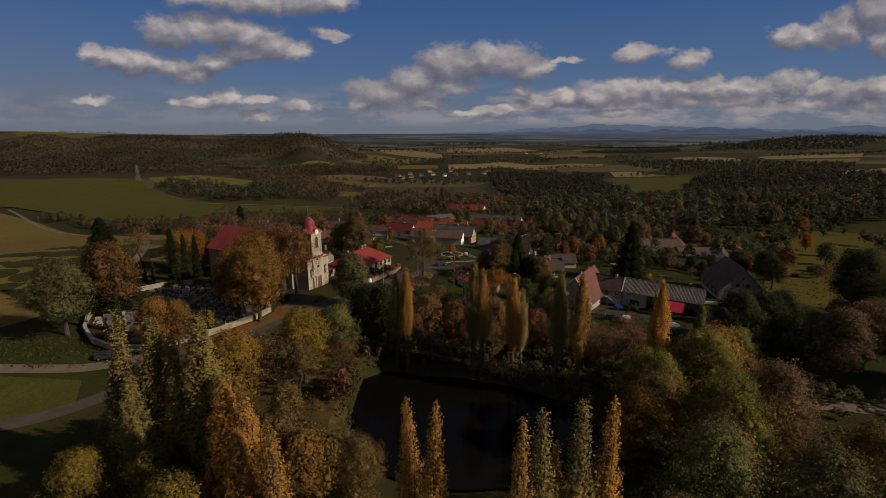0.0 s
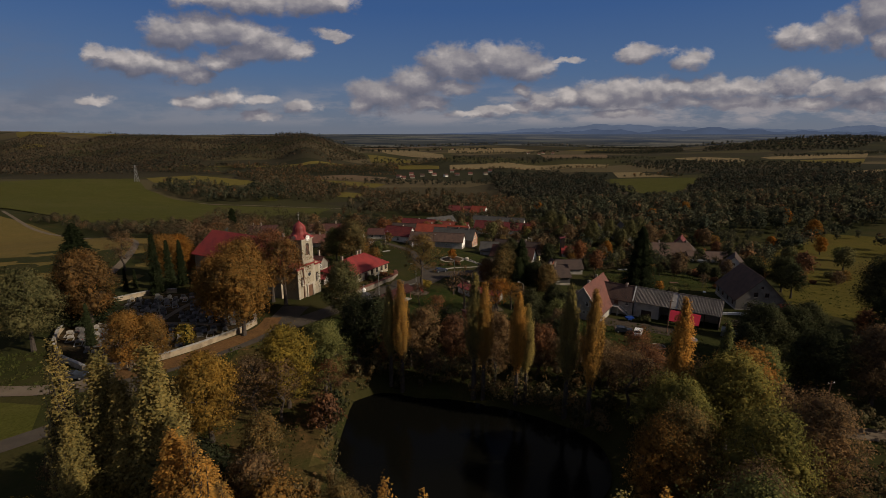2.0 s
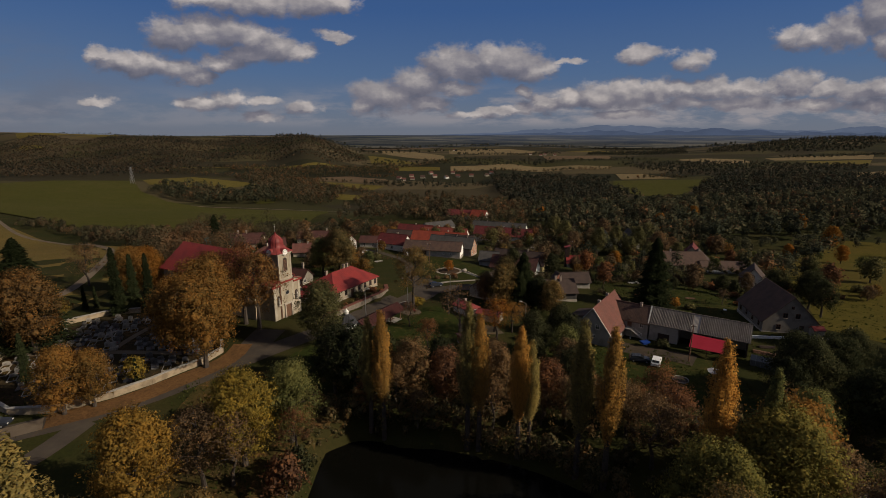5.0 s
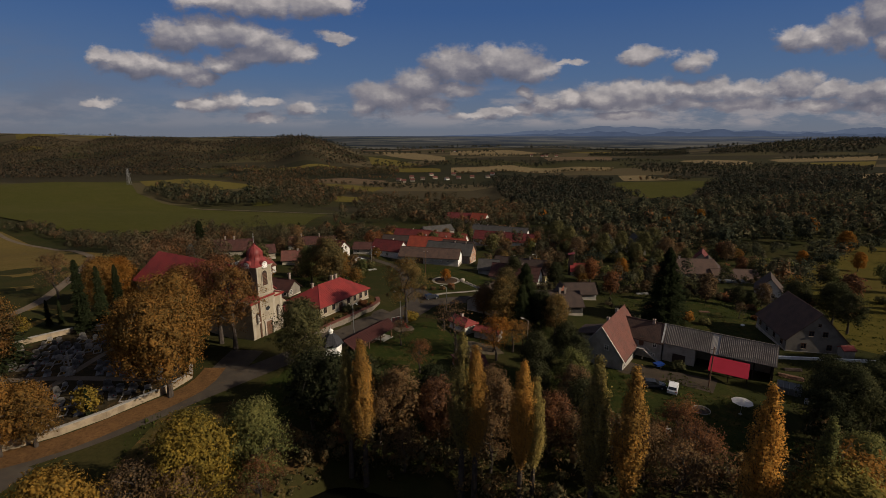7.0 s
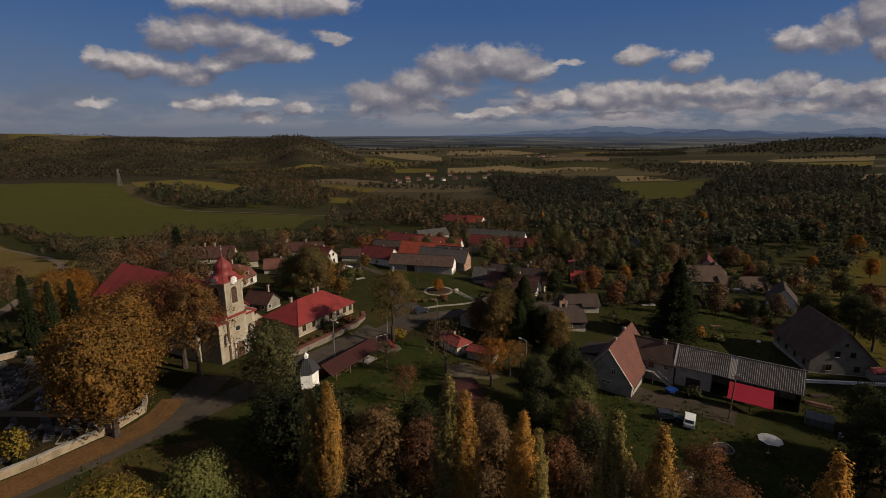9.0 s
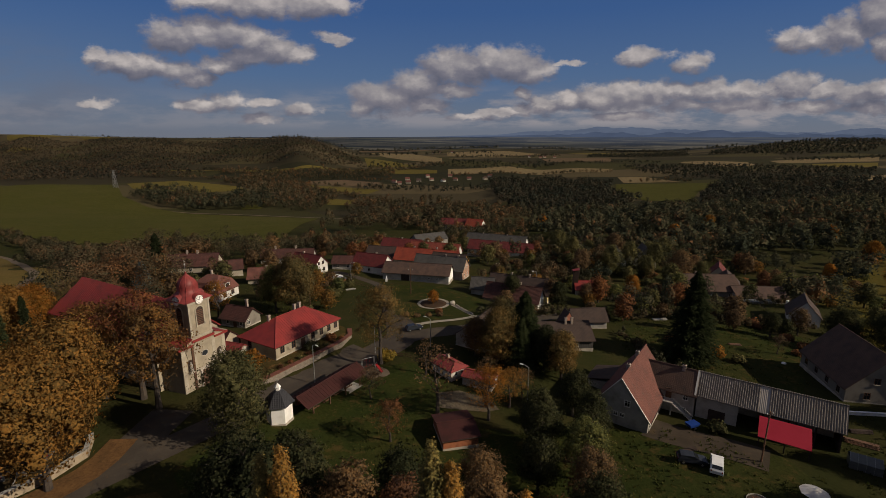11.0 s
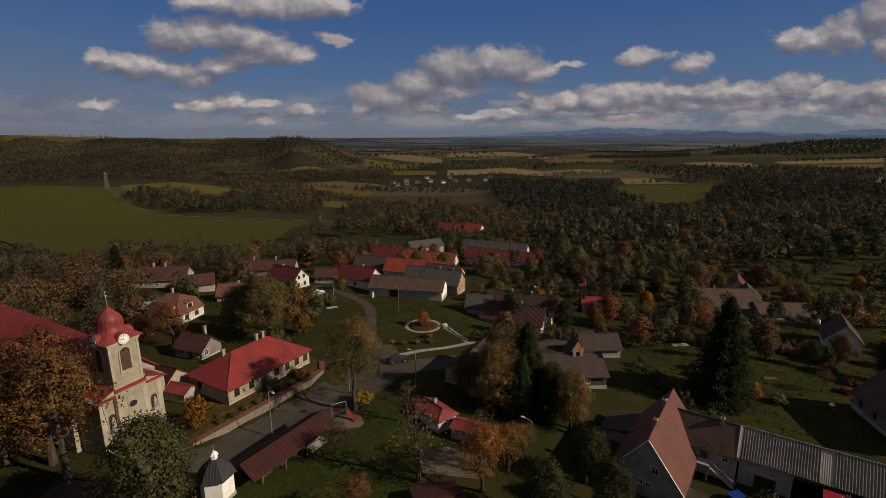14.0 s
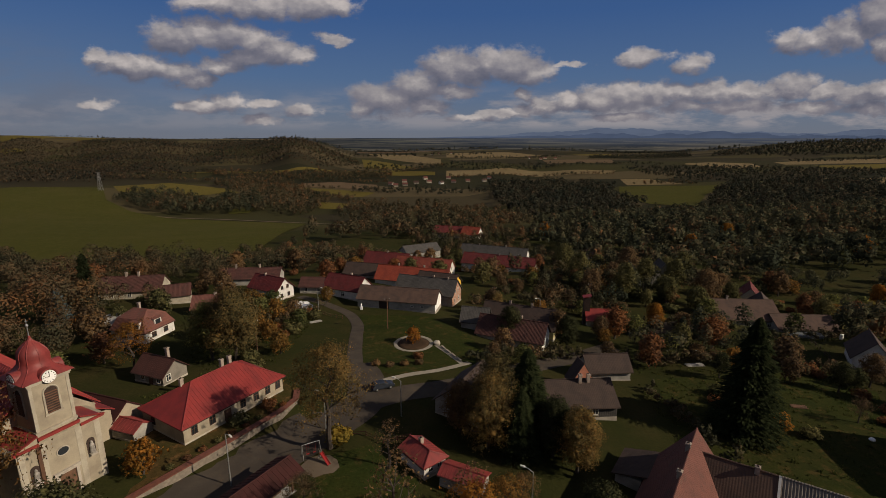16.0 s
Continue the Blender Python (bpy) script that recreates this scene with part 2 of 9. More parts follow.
TILE_WORN = ribbed("worn_clay_tile", (0.165, 0.066, 0.050), (0.105, 0.046, 0.038), 0.33, 0, 0.85, rows=0.24, depth=0.05, moss=(0.10, 0.075, 0.055))
TILE_BROWN = ribbed("brown_tile", (0.105, 0.064, 0.048), (0.060, 0.040, 0.033), 0.33, 0, 0.9, rows=0.24, depth=0.012, moss=(0.06, 0.05, 0.04))
TILE_DARK = ribbed("dark_brown_tile", (0.070, 0.047, 0.038), (0.042, 0.031, 0.027), 0.33, 0, 0.9, rows=0.24, depth=0.012)
TILE_GREY = ribbed("grey_slate", (0.082, 0.076, 0.070), (0.050, 0.047, 0.044), 0.4, 0, 0.8, rows=0.28, depth=0.03)
ETERNIT = ribbed("corrugated_cement_sheet", (0.23, 0.20, 0.17), (0.13, 0.112, 0.095), 0.34, 0, 0.9, depth=0.04)
ETERNIT_NEW = ribbed("pale_corrugated_sheet", (0.42, 0.38, 0.33), (0.30, 0.27, 0.235), 0.24, 0, 0.7, depth=0.03)
COPING_TILE = stained("brown_coping_tile", (0.17, 0.062, 0.042), (0.10, 0.042, 0.030), scale=1.4, grain=7.0)
CHIMNEY = stained("chimney_plaster", (0.40, 0.34, 0.28), (0.22, 0.16, 0.13))
CHURCHYARD_WALL = stained("old_wall_plaster", (0.36, 0.29, 0.20), (0.20, 0.155, 0.105), scale=0.6)
WOOD = stained("weathered_wood", (0.16, 0.085, 0.05), (0.08, 0.045, 0.03), scale=1.5, grain=14.0)
WOOD_ORANGE = stained("orange_stained_wood", (0.36, 0.13, 0.06), (0.22, 0.08, 0.04), scale=1.2, grain=12.0)
WOOD_DARK = stained("dark_wood", (0.055, 0.036, 0.028), (0.03, 0.02, 0.016), scale=1.5, grain=12.0)
FRAME_WHITE = stained("white_frame", (0.70, 0.68, 0.62), (0.5, 0.48, 0.44))
FRAME_BROWN = stained("brown_frame", (0.12, 0.06, 0.035), (0.07, 0.04, 0.025))
METAL_GREY = stained("galvanised_steel", (0.38, 0.38, 0.37), (0.22, 0.22, 0.22), rough=0.5, metal=0.6)
CONCRETE = stained("concrete", (0.36, 0.34, 0.31), (0.22, 0.21, 0.19))
GRANITE = stained("grave_granite", (0.15, 0.14, 0.13), (0.06, 0.06, 0.06), rough=0.35, scale=2.0)
GRANITE_PALE = stained("pale_grave_stone", (0.36, 0.33, 0.29), (0.17, 0.155, 0.14), rough=0.5, scale=2.0)
GOLD = stained("gilt_metal", (0.65, 0.42, 0.12), (0.45, 0.28, 0.08), rough=0.3, metal=1.0)
RUBBER = stained("black_rubber", (0.02, 0.02, 0.02), (0.012, 0.012, 0.012))
PAINT_WHITE = stained("white_car_paint", (0.78, 0.78, 0.77), (0.68, 0.68, 0.67), rough=0.25, depth=0.0)
PAINT_SILVER = stained("silver_car_paint", (0.42, 0.43, 0.45), (0.36, 0.37, 0.39), rough=0.25, metal=0.5, depth=0.0)
PAINT_DARK = stained("dark_car_paint", (0.03, 0.034, 0.045), (0.02, 0.024, 0.03), rough=0.25, depth=0.0)
PAINT_BLUE = stained("blue_plastic", (0.014, 0.045, 0.22), (0.01, 0.035, 0.16), rough=0.4)
PAINT_RED = stained("red_paint", (0.30, 0.018, 0.018), (0.20, 0.016, 0.016), rough=0.5)
CANVAS = stained("pale_canvas", (0.72, 0.68, 0.62), (0.52, 0.48, 0.44))


def brickwork(name, colour, dark, joint):
    def shade(k):
        p = k.n("TexCoord").outputs["Object"]
        big = k.noise(p, 0.8, 5.0)
        tex = k.n("TexBrick")
        k.put(tex.inputs["Vector"], k.vmath("MULTIPLY", p, (1, 1, 1)))
        tex.inputs["Scale"].default_value = 4.0
        tex.inputs["Color1"].default_value, tex.inputs["Color2"].default_value, tex.inputs["Mortar"].default_value = (*colour, 1), (*dark, 1), (*joint, 1)
        return k.mix(k.math("MULTIPLY", k.span(big, 0.4, 0.7), 0.5), tex.outputs[0], dark), big, 0.02
    return material(name, shade, 0.9)


BRICK = brickwork("brickwork", (0.42, 0.17, 0.08), (0.28, 0.10, 0.05), (0.36, 0.30, 0.24))


def rubble_stone():
    def shade(k):
        p = place(k)
        cell = k.n("TexVoronoi")
        k.put(cell.inputs["Vector"], p)
        cell.inputs["Scale"].default_value = 2.2
        grain = k.noise(p, 9.0)
        col = k.mix(k.span(k.noise(p, 1.3), 0.3, 0.7), (0.27, 0.225, 0.17), (0.15, 0.128, 0.105))
        col = k.mix(k.math("MULTIPLY", cell.outputs["Distance"], 0.9), col, (0.12, 0.10, 0.085))
        return k.mix(k.math("MULTIPLY", grain, 0.25), col, (0.33, 0.29, 0.23)), cell.outputs["Distance"], -0.12
    return material("rubble_stone", shade, 0.95)


RUBBLE = rubble_stone()


def glass():
    def shade(k):
        return k.mix(chance(k), (0.012, 0.014, 0.016), (0.03, 0.034, 0.038)),
    mat = material("window_glass", shade, 0.08)
    mat.node_tree.nodes["Principled BSDF"].inputs["Specular IOR Level"].default_value = 0.5
    return mat


GLASS = glass()


LEAF_GAIN = 1.5      # young and dying leaves are brighter than summer ones


def foliage(name, colours, through=0.34, wood=False):
    """Leaf colours run over each crown; every leaf clump and every tree differs a little."""
    mat = bpy.data.materials.new(name)
    mat.use_nodes = True
    k = Nodes(mat.node_tree)
    geo = k.n("NewGeometry")
    each = geo.outputs["Random Per Island"]
    drift = k.noise(geo.outputs["Position"], 0.075 if wood else 0.22, 3.0)
    pick = k.math("ADD", k.math("MULTIPLY", each, 0.62), k.math("ADD", k.math("MULTIPLY", chance(k), 0.35), k.math("MULTIPLY", k.math("SUBTRACT", drift, 0.5), 1.1)))
    if wood:      # neighbouring trees differ more than the leaves of one
        pick = k.math("ADD", k.math("MULTIPLY", each, 0.34), k.math("ADD", k.math("MULTIPLY", k.math("SUBTRACT", drift, 0.48), 2.4), k.math("MULTIPLY", k.math("SUBTRACT", k.noise(geo.outputs["Position"], 0.012, 2.0), 0.5), 0.8)))
        pick = k.math("ADD", pick, 0.18)
    n = len(colours)
    colours = [tuple(min(c * LEAF_GAIN, 0.6) for c in col) for col in colours]
    col = k.ramp(pick, [((i + 0.5) / n, c) for i, c in enumerate(colours)])
    d = k.n("BsdfDiffuse")
    s = k.n("BsdfTranslucent")
    k.put(d.inputs[0], col), k.put(s.inputs[0], col)
    m = k.n("MixShader")
    m.inputs[0].default_value = through
    k.t.links.new(d.outputs[0], m.inputs[1]), k.t.links.new(s.outputs[0], m.inputs[2])
    out = k.n("OutputMaterial")
    k.t.links.new(m.outputs[0], out.inputs[0])
    return mat


LEAF_YELLOW = foliage("yellow_green_leaves", [(0.084, 0.068, 0.018), (0.138, 0.102, 0.022), (0.205, 0.138, 0.025)])
LEAF_GOLD = foliage("golden_leaves", [(0.100, 0.068, 0.019), (0.162, 0.100, 0.023), (0.235, 0.132, 0.026)])
LEAF_POPLAR = foliage("poplar_leaves", [(0.098, 0.084, 0.032), (0.160, 0.126, 0.042), (0.232, 0.166, 0.052)])
LEAF_POPLAR_GOLD = foliage("golden_poplar_leaves", [(0.150, 0.092, 0.030), (0.250, 0.138, 0.034), (0.360, 0.178, 0.038)])
LEAF_ORANGE = foliage("amber_leaves", [(0.082, 0.054, 0.020), (0.142, 0.080, 0.023), (0.215, 0.104, 0.026)])
LEAF_AMBER = foliage("brown_amber_leaves", [(0.076, 0.049, 0.022), (0.130, 0.072, 0.025), (0.195, 0.094, 0.027)])
LEAF_RUST = foliage("rust_leaves", [(0.0719, 0.04, 0.0254), (0.1199, 0.058, 0.0278), (0.1744, 0.072, 0.0278)])
LEAF_FLAME = foliage("flame_orange_leaves", [(0.115, 0.060, 0.014), (0.175, 0.078, 0.016), (0.235, 0.088, 0.017)])
LEAF_GREEN = foliage("green_leaves", [(0.048, 0.056, 0.023), (0.082, 0.086, 0.0303), (0.125, 0.115, 0.0376)])
LEAF_DULL = foliage("dull_green_leaves", [(0.047, 0.048, 0.022), (0.076, 0.071, 0.030), (0.108, 0.093, 0.038)])
LEAF_OLIVE = foliage("olive_leaves", [(0.060, 0.060, 0.019), (0.100, 0.090, 0.026), (0.150, 0.120, 0.031)])
LEAF_BROWN = foliage("brown_leaves", [(0.061, 0.044, 0.0278), (0.1003, 0.066, 0.0352), (0.1472, 0.086, 0.0376)])
# dark green leaves, with the shade over most of these trees put into the colour
LEAF_DARK = foliage("dark_and_shaded_leaves", [(0.018, 0.021, 0.011), (0.030, 0.033, 0.016), (0.050, 0.048, 0.022)])
NEEDLES = foliage("dark_needles", [(0.010, 0.013, 0.006), (0.016, 0.020, 0.009), (0.026, 0.031, 0.013)], 0.05)
NEEDLES_BLUE = foliage("blue_needles", [(0.045, 0.065, 0.070), (0.075, 0.10, 0.105), (0.10, 0.13, 0.13)], 0.05)
BARK = stained("bark", (0.075, 0.060, 0.048), (0.035, 0.028, 0.024), rough=0.95, scale=2.0, grain=10.0, depth=0.03)
WOODLAND = foliage("mixed_autumn_wood", [(0.0327, 0.033, 0.0205), (0.0501, 0.044, 0.0254), (0.0698, 0.053, 0.0303), (0.0872, 0.056, 0.0315), (0.1363, 0.068, 0.0303)], 0.3, True)
WOODLAND_OLIVE = foliage("olive_wood", [(0.024, 0.028, 0.0193), (0.036, 0.038, 0.023), (0.05, 0.048, 0.0278), (0.06, 0.05, 0.0303), (0.115, 0.062, 0.0303)], 0.3, True)
WOODLAND_HILL = foliage("brown_hill_wood", [(0.019, 0.021, 0.0165), (0.032, 0.029, 0.0205), (0.050, 0.038, 0.0254), (0.074, 0.050, 0.0290), (0.060, 0.040, 0.0254)], 0.3, True)
LEAF_OAK = foliage("turning_oak_leaves", [(0.0567, 0.05, 0.0242), (0.0959, 0.072, 0.0291), (0.158, 0.095, 0.0315)])
WOODLAND_DARK = foliage("dark_mixed_wood", [(0.02, 0.023, 0.0181), (0.03, 0.031, 0.0217), (0.042, 0.038, 0.0254), (0.06, 0.044, 0.0291)], 0.25, True)
SCRUB = foliage("brown_scrub_leaves", [(0.0436, 0.042, 0.023), (0.0719, 0.062, 0.0303), (0.1003, 0.072, 0.0352), (0.1363, 0.08, 0.0327)], 0.35)
GRASS_TUFT = foliage("rough_grass_blades", [(0.028, 0.036, 0.010), (0.040, 0.045, 0.013), (0.054, 0.052, 0.017)], 0.3)
HEDGE = foliage("reddish_hedge", [(0.10, 0.035, 0.022), (0.16, 0.045, 0.025), (0.12, 0.06, 0.03)], 0.1)


def turf(name, colour, dry, worn, litter=0.0):
    def shade(k):
        p = place(k)
        big, mid, fine = k.noise(p, 0.02, 4.0), k.noise(p, 0.18, 5.0, 0.65), k.noise(p, 2.2, 5.0, 0.7)
        col = k.mix(k.span(mid, 0.35, 0.7), colour, dry)
        col = k.mix(k.math("MULTIPLY", k.span(big, 0.42, 0.65), 0.45), col, worn)
        col = k.mix(k.math("MULTIPLY", k.span(fine, 0.4, 0.75), 0.6), col, tuple(c * 0.4 for c in colour))
        col = k.mix(k.math("MULTIPLY", k.span(k.noise(p, 0.7, 6.0, 0.75), 0.5, 0.68), 0.4), col, tuple(c * 1.35 for c in dry))
        if litter:
            col = k.mix(k.math("MULTIPLY", k.span(k.noise(p, 0.45, 6.0, 0.75), 0.52, 0.66), litter), col, (0.14, 0.075, 0.03))
        return col, fine, 0.12
    return material(name, shade, 1.0, gloss=0.03)


LAWN = turf("lawn", (0.023, 0.032, 0.008), (0.033, 0.037, 0.009), (0.042, 0.038, 0.013), 0.3)
LITTER = turf("leaf_strewn_turf", (0.0436, 0.042, 0.013), (0.0763, 0.05, 0.019), (0.1036, 0.054, 0.023), 0.9)
MEADOW_DRY = turf("dry_mown_meadow", (0.122, 0.090, 0.027), (0.148, 0.103, 0.033), (0.100, 0.083, 0.025), 0.3)
LEAF_CARPET = turf("carpet_of_fallen_leaves", (0.105, 0.058, 0.026), (0.15, 0.078, 0.032), (0.075, 0.052, 0.026), 0.7)
MEADOW = turf("meadow", (0.070, 0.060, 0.011), (0.092, 0.073, 0.015), (0.098, 0.070, 0.020))
FIELD_GREEN = turf("winter_crop", (0.055, 0.056, 0.012), (0.070, 0.066, 0.016), (0.080, 0.069, 0.021))
FIELD_TAN = turf("stubble_field", (0.165, 0.124, 0.064), (0.205, 0.155, 0.080), (0.135, 0.100, 0.052))
FIELD_BROWN = turf("ploughed_field", (0.115, 0.078, 0.046), (0.14, 0.098, 0.058), (0.095, 0.068, 0.042))
FIELD_OLIVE = turf("pasture", (0.104, 0.086, 0.020), (0.135, 0.106, 0.028), (0.120, 0.090, 0.027))


def far_ground():
    """Open country: parcels of meadow, stubble and plough beyond the village."""
    def shade(k):
        p = place(k)
        cell = k.n("TexVoronoi")
        k.put(cell.inputs["Vector"], k.vmath("MULTIPLY", p, (1.0, 2.2, 0.0)))
        cell.inputs["Scale"].default_value = 0.0032
        rnd = k.n("SeparateXYZ")
        k.put(rnd.inputs[0], cell.outputs["Color"])
        parcels = k.ramp(rnd.outputs[0], [(0.1, (0.026, 0.025, 0.014)), (0.35, (0.046, 0.043, 0.017)), (0.55, (0.090, 0.070, 0.038)), (0.8, (0.036, 0.031, 0.018))])
        grass = k.mix(k.span(k.noise(p, 0.09, 5.0, 0.65), 0.35, 0.7), (0.027, 0.030, 0.009), (0.042, 0.036, 0.013))
        grass = k.mix(k.math("MULTIPLY", k.span(k.noise(p, 1.8, 5.0, 0.7), 0.4, 0.75), 0.5), grass, (0.018, 0.019, 0.008))
        xyz = k.n("SeparateXYZ")
        k.put(xyz.inputs[0], p)
        far = k.span(xyz.outputs[1], 420.0, 640.0)
        col = k.mix(far, grass, parcels)
        return col, k.noise(p, 1.2, 4.0), 0.15
    return material("open_country", shade, 1.0, gloss=0.03)


GROUND_MAT = far_ground()


def tarmac(name, colour, pale):
    def shade(k):
        p = place(k)
        big, fine = k.noise(p, 0.25, 5.0, 0.6), k.noise(p, 6.0, 5.0, 0.7)
        col = k.mix(k.span(big, 0.35, 0.7), colour, pale)
        col = k.mix(k.math("MULTIPLY", k.span(k.noise(p, 0.6, 6.0, 0.75), 0.54, 0.68), 0.4), col, (0.12, 0.075, 0.035))
        return k.mix(k.math("MULTIPLY", fine, 0.35), col, tuple(c * 0.5 for c in colour)), fine, 0.02
    return material(name, shade, 0.95, gloss=0.06)


ASPHALT = tarmac("worn_asphalt", (0.060, 0.050, 0.041), (0.085, 0.070, 0.055))
TRACK = tarmac("gravel_track", (0.13, 0.10, 0.072), (0.17, 0.135, 0.098))
PAVING = tarmac("pale_paving", (0.28, 0.25, 0.20), (0.35, 0.31, 0.25))


def pond_water():
    def shade(k):
        return (0.004, 0.004, 0.003), k.noise(place(k), 1.5, 3.0), 0.01
    mat = material("pond_water", shade, 0.12)
    mat.node_tree.nodes["Principled BSDF"].inputs["Specular IOR Level"].default_value = 0.05
    return mat


WATER = pond_water()


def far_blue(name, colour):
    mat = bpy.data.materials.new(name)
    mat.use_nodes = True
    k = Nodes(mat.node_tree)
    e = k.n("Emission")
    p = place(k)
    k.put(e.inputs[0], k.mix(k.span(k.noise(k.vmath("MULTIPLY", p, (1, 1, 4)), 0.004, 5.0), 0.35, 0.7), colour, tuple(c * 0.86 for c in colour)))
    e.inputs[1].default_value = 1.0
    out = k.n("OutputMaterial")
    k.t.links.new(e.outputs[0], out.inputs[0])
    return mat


# mountain sheets glow; the blue of the haze is put into their colour
MOUNTAIN_HAZE = far_blue("mountains_in_haze", (0.066, 0.086, 0.138))
MOUNTAIN_HAZE_PALE = far_blue("mountains_in_thick_haze", (0.098, 0.122, 0.180))


# ---------------------------------------------------------------- mesh helpers
class Shape:
    """Collects faces for one mesh."""

    def __init__(self):
        self.v, self.f = [], []

    def add(self, points, faces):
        n = len(self.v)
        self.v += [tuple(p) for p in points]
        self.f += [tuple(i + n for i in face) for face in faces]
        return self

    def box(self, x0, x1, y0, y1, z0, z1):
        p = [(x, y, z) for z in (z0, z1) for y in (y0, y1) for x in (x0, x1)]
        return self.add(p, [(0, 2, 3, 1), (4, 5, 7, 6), (0, 1, 5, 4), (2, 6, 7, 3), (0, 4, 6, 2), (1, 3, 7, 5)])

    def prism(self, outline, low, high):
        """An upright body over a plan outline (counter-clockwise); low and high may be lists."""
        n = len(outline)
        lo = low if hasattr(low, "__len__") else [low] * n
        hi = high if hasattr(high, "__len__") else [high] * n
        p = [(x, y, z) for (x, y), z in zip(outline, lo)] + [(x, y, z) for (x, y), z in zip(outline, hi)]
        return self.add(p, [tuple(range(n))[::-1], tuple(range(n, 2 * n))] + [(i, (i + 1) % n, n + (i + 1) % n, n + i) for i in range(n)])

    def slab(self, quad, thick):
        """A plate with the given top corners (any count), thick metres downwards."""
        n = len(quad)
        p = [tuple(q) for q in quad] + [(x, y, z - thick) for x, y, z in quad]
        return self.add(p, [tuple(range(n)), tuple(range(2 * n - 1, n - 1, -1))] + [(i, n + i, n + (i + 1) % n, (i + 1) % n) for i in range(n)])

    def tube(self, a, b, ra, rb, sides=6):
        a, b = Vector(a), Vector(b)
        d = (b - a).normalized()
        s = d.orthogonal().normalized()
        t = d.cross(s)
        ring = [(math.cos(2 * math.pi * i / sides), math.sin(2 * math.pi * i / sides)) for i in range(sides)]
        p = [a + (s * c + t * q) * ra for c, q in ring] + [b + (s * c + t * q) * rb for c, q in ring]
        return self.add(p, [tuple(range(sides))[::-1], tuple(range(sides, 2 * sides))] + [(i, (i + 1) % sides, sides + (i + 1) % sides, sides + i) for i in range(sides)])

    def lathe(self, profile, sides=16, turn=0.0, centre=(0, 0)):
        """A body of revolution from (radius, height) pairs."""
        p, f = [], []
        for r, z in profile:
            p += [(centre[0] + r * math.cos(turn + 2 * math.pi * i / sides), centre[1] + r * math.sin(turn + 2 * math.pi * i / sides), z) for i in range(sides)]
        for j in range(len(profile) - 1):
            f += [(j * sides + i, j * sides + (i + 1) % sides, (j + 1) * sides + (i + 1) % sides, (j + 1) * sides + i) for i in range(sides)]
        f += [tuple(range(sides))[::-1], tuple(range((len(profile) - 1) * sides, len(profile) * sides))]
        return self.add(p, f)

    def mesh(self, name, mat, smooth=False):
        m = bpy.data.meshes.new(name)
        m.from_pydata(self.v, [], self.f)
        m.materials.append(mat)
        if smooth:
            m.polygons.foreach_set("use_smooth", [True] * len(m.polygons))
        m.update()
        return m


def part(name, shape, mat, parent, label="", smooth=False):
    """One mesh object under a thing or under a part."""
    ob = new(name, shape if isinstance(shape, bpy.types.Mesh) else shape.mesh(name, mat, smooth))
    ob.parent = parent
    return tagged(ob, label)


def thing(name, m, label, category, group="", kind=""):
    ob = new(name)
    ob.empty_display_size = 0.2
    ob.matrix_world = m
    return tagged(ob, label, category, group, kind)


def lone(name, shape, mat, label="", category="", kind="", group="", smooth=False):
    return tagged(new(name, shape.mesh(name, mat, smooth)), label, category, group, kind)


# ---------------------------------------------------------------- the lie of the land
GROUND = np.array([
    (-37, 128, 0.5), (-62, 116, 1.5), (-85, 105, 1.0), (-24, 75, -1.2), (0, 60, -4.5), (-45, 60, -0.5),
    (-80, 50, 0.5), (-120, 150, 2.0), (-150, 250, -1.0), (-20, 156, -0.3), (-6, 145, -1.6), (14, 143, -2.6),
    (0, 166, -1.6), (3, 190, -3.8), (-8, 218, -5.2), (8, 238, -8.5), (-36, 222, -4.0), (-57, 187, -1.5),
    (46, 112, -3.2), (46, 134, -4.8), (70, 158, -5.5), (90, 125, -4.5), (114, 190, -9.0), (42, 205, -7.5),
    (58, 228, -11.0), (126, 235, -14.5), (18, 330, -18.0), (30, 400, -22.0), (207, 275, -14.0), (60, 60, -4.5),
    (0, 0, -4.5), (110, 50, -3.0)])
def smooth(a, b, x):
    u = np.clip((x - a) / (b - a), 0, 1)
    return u * u * (3 - 2 * u)
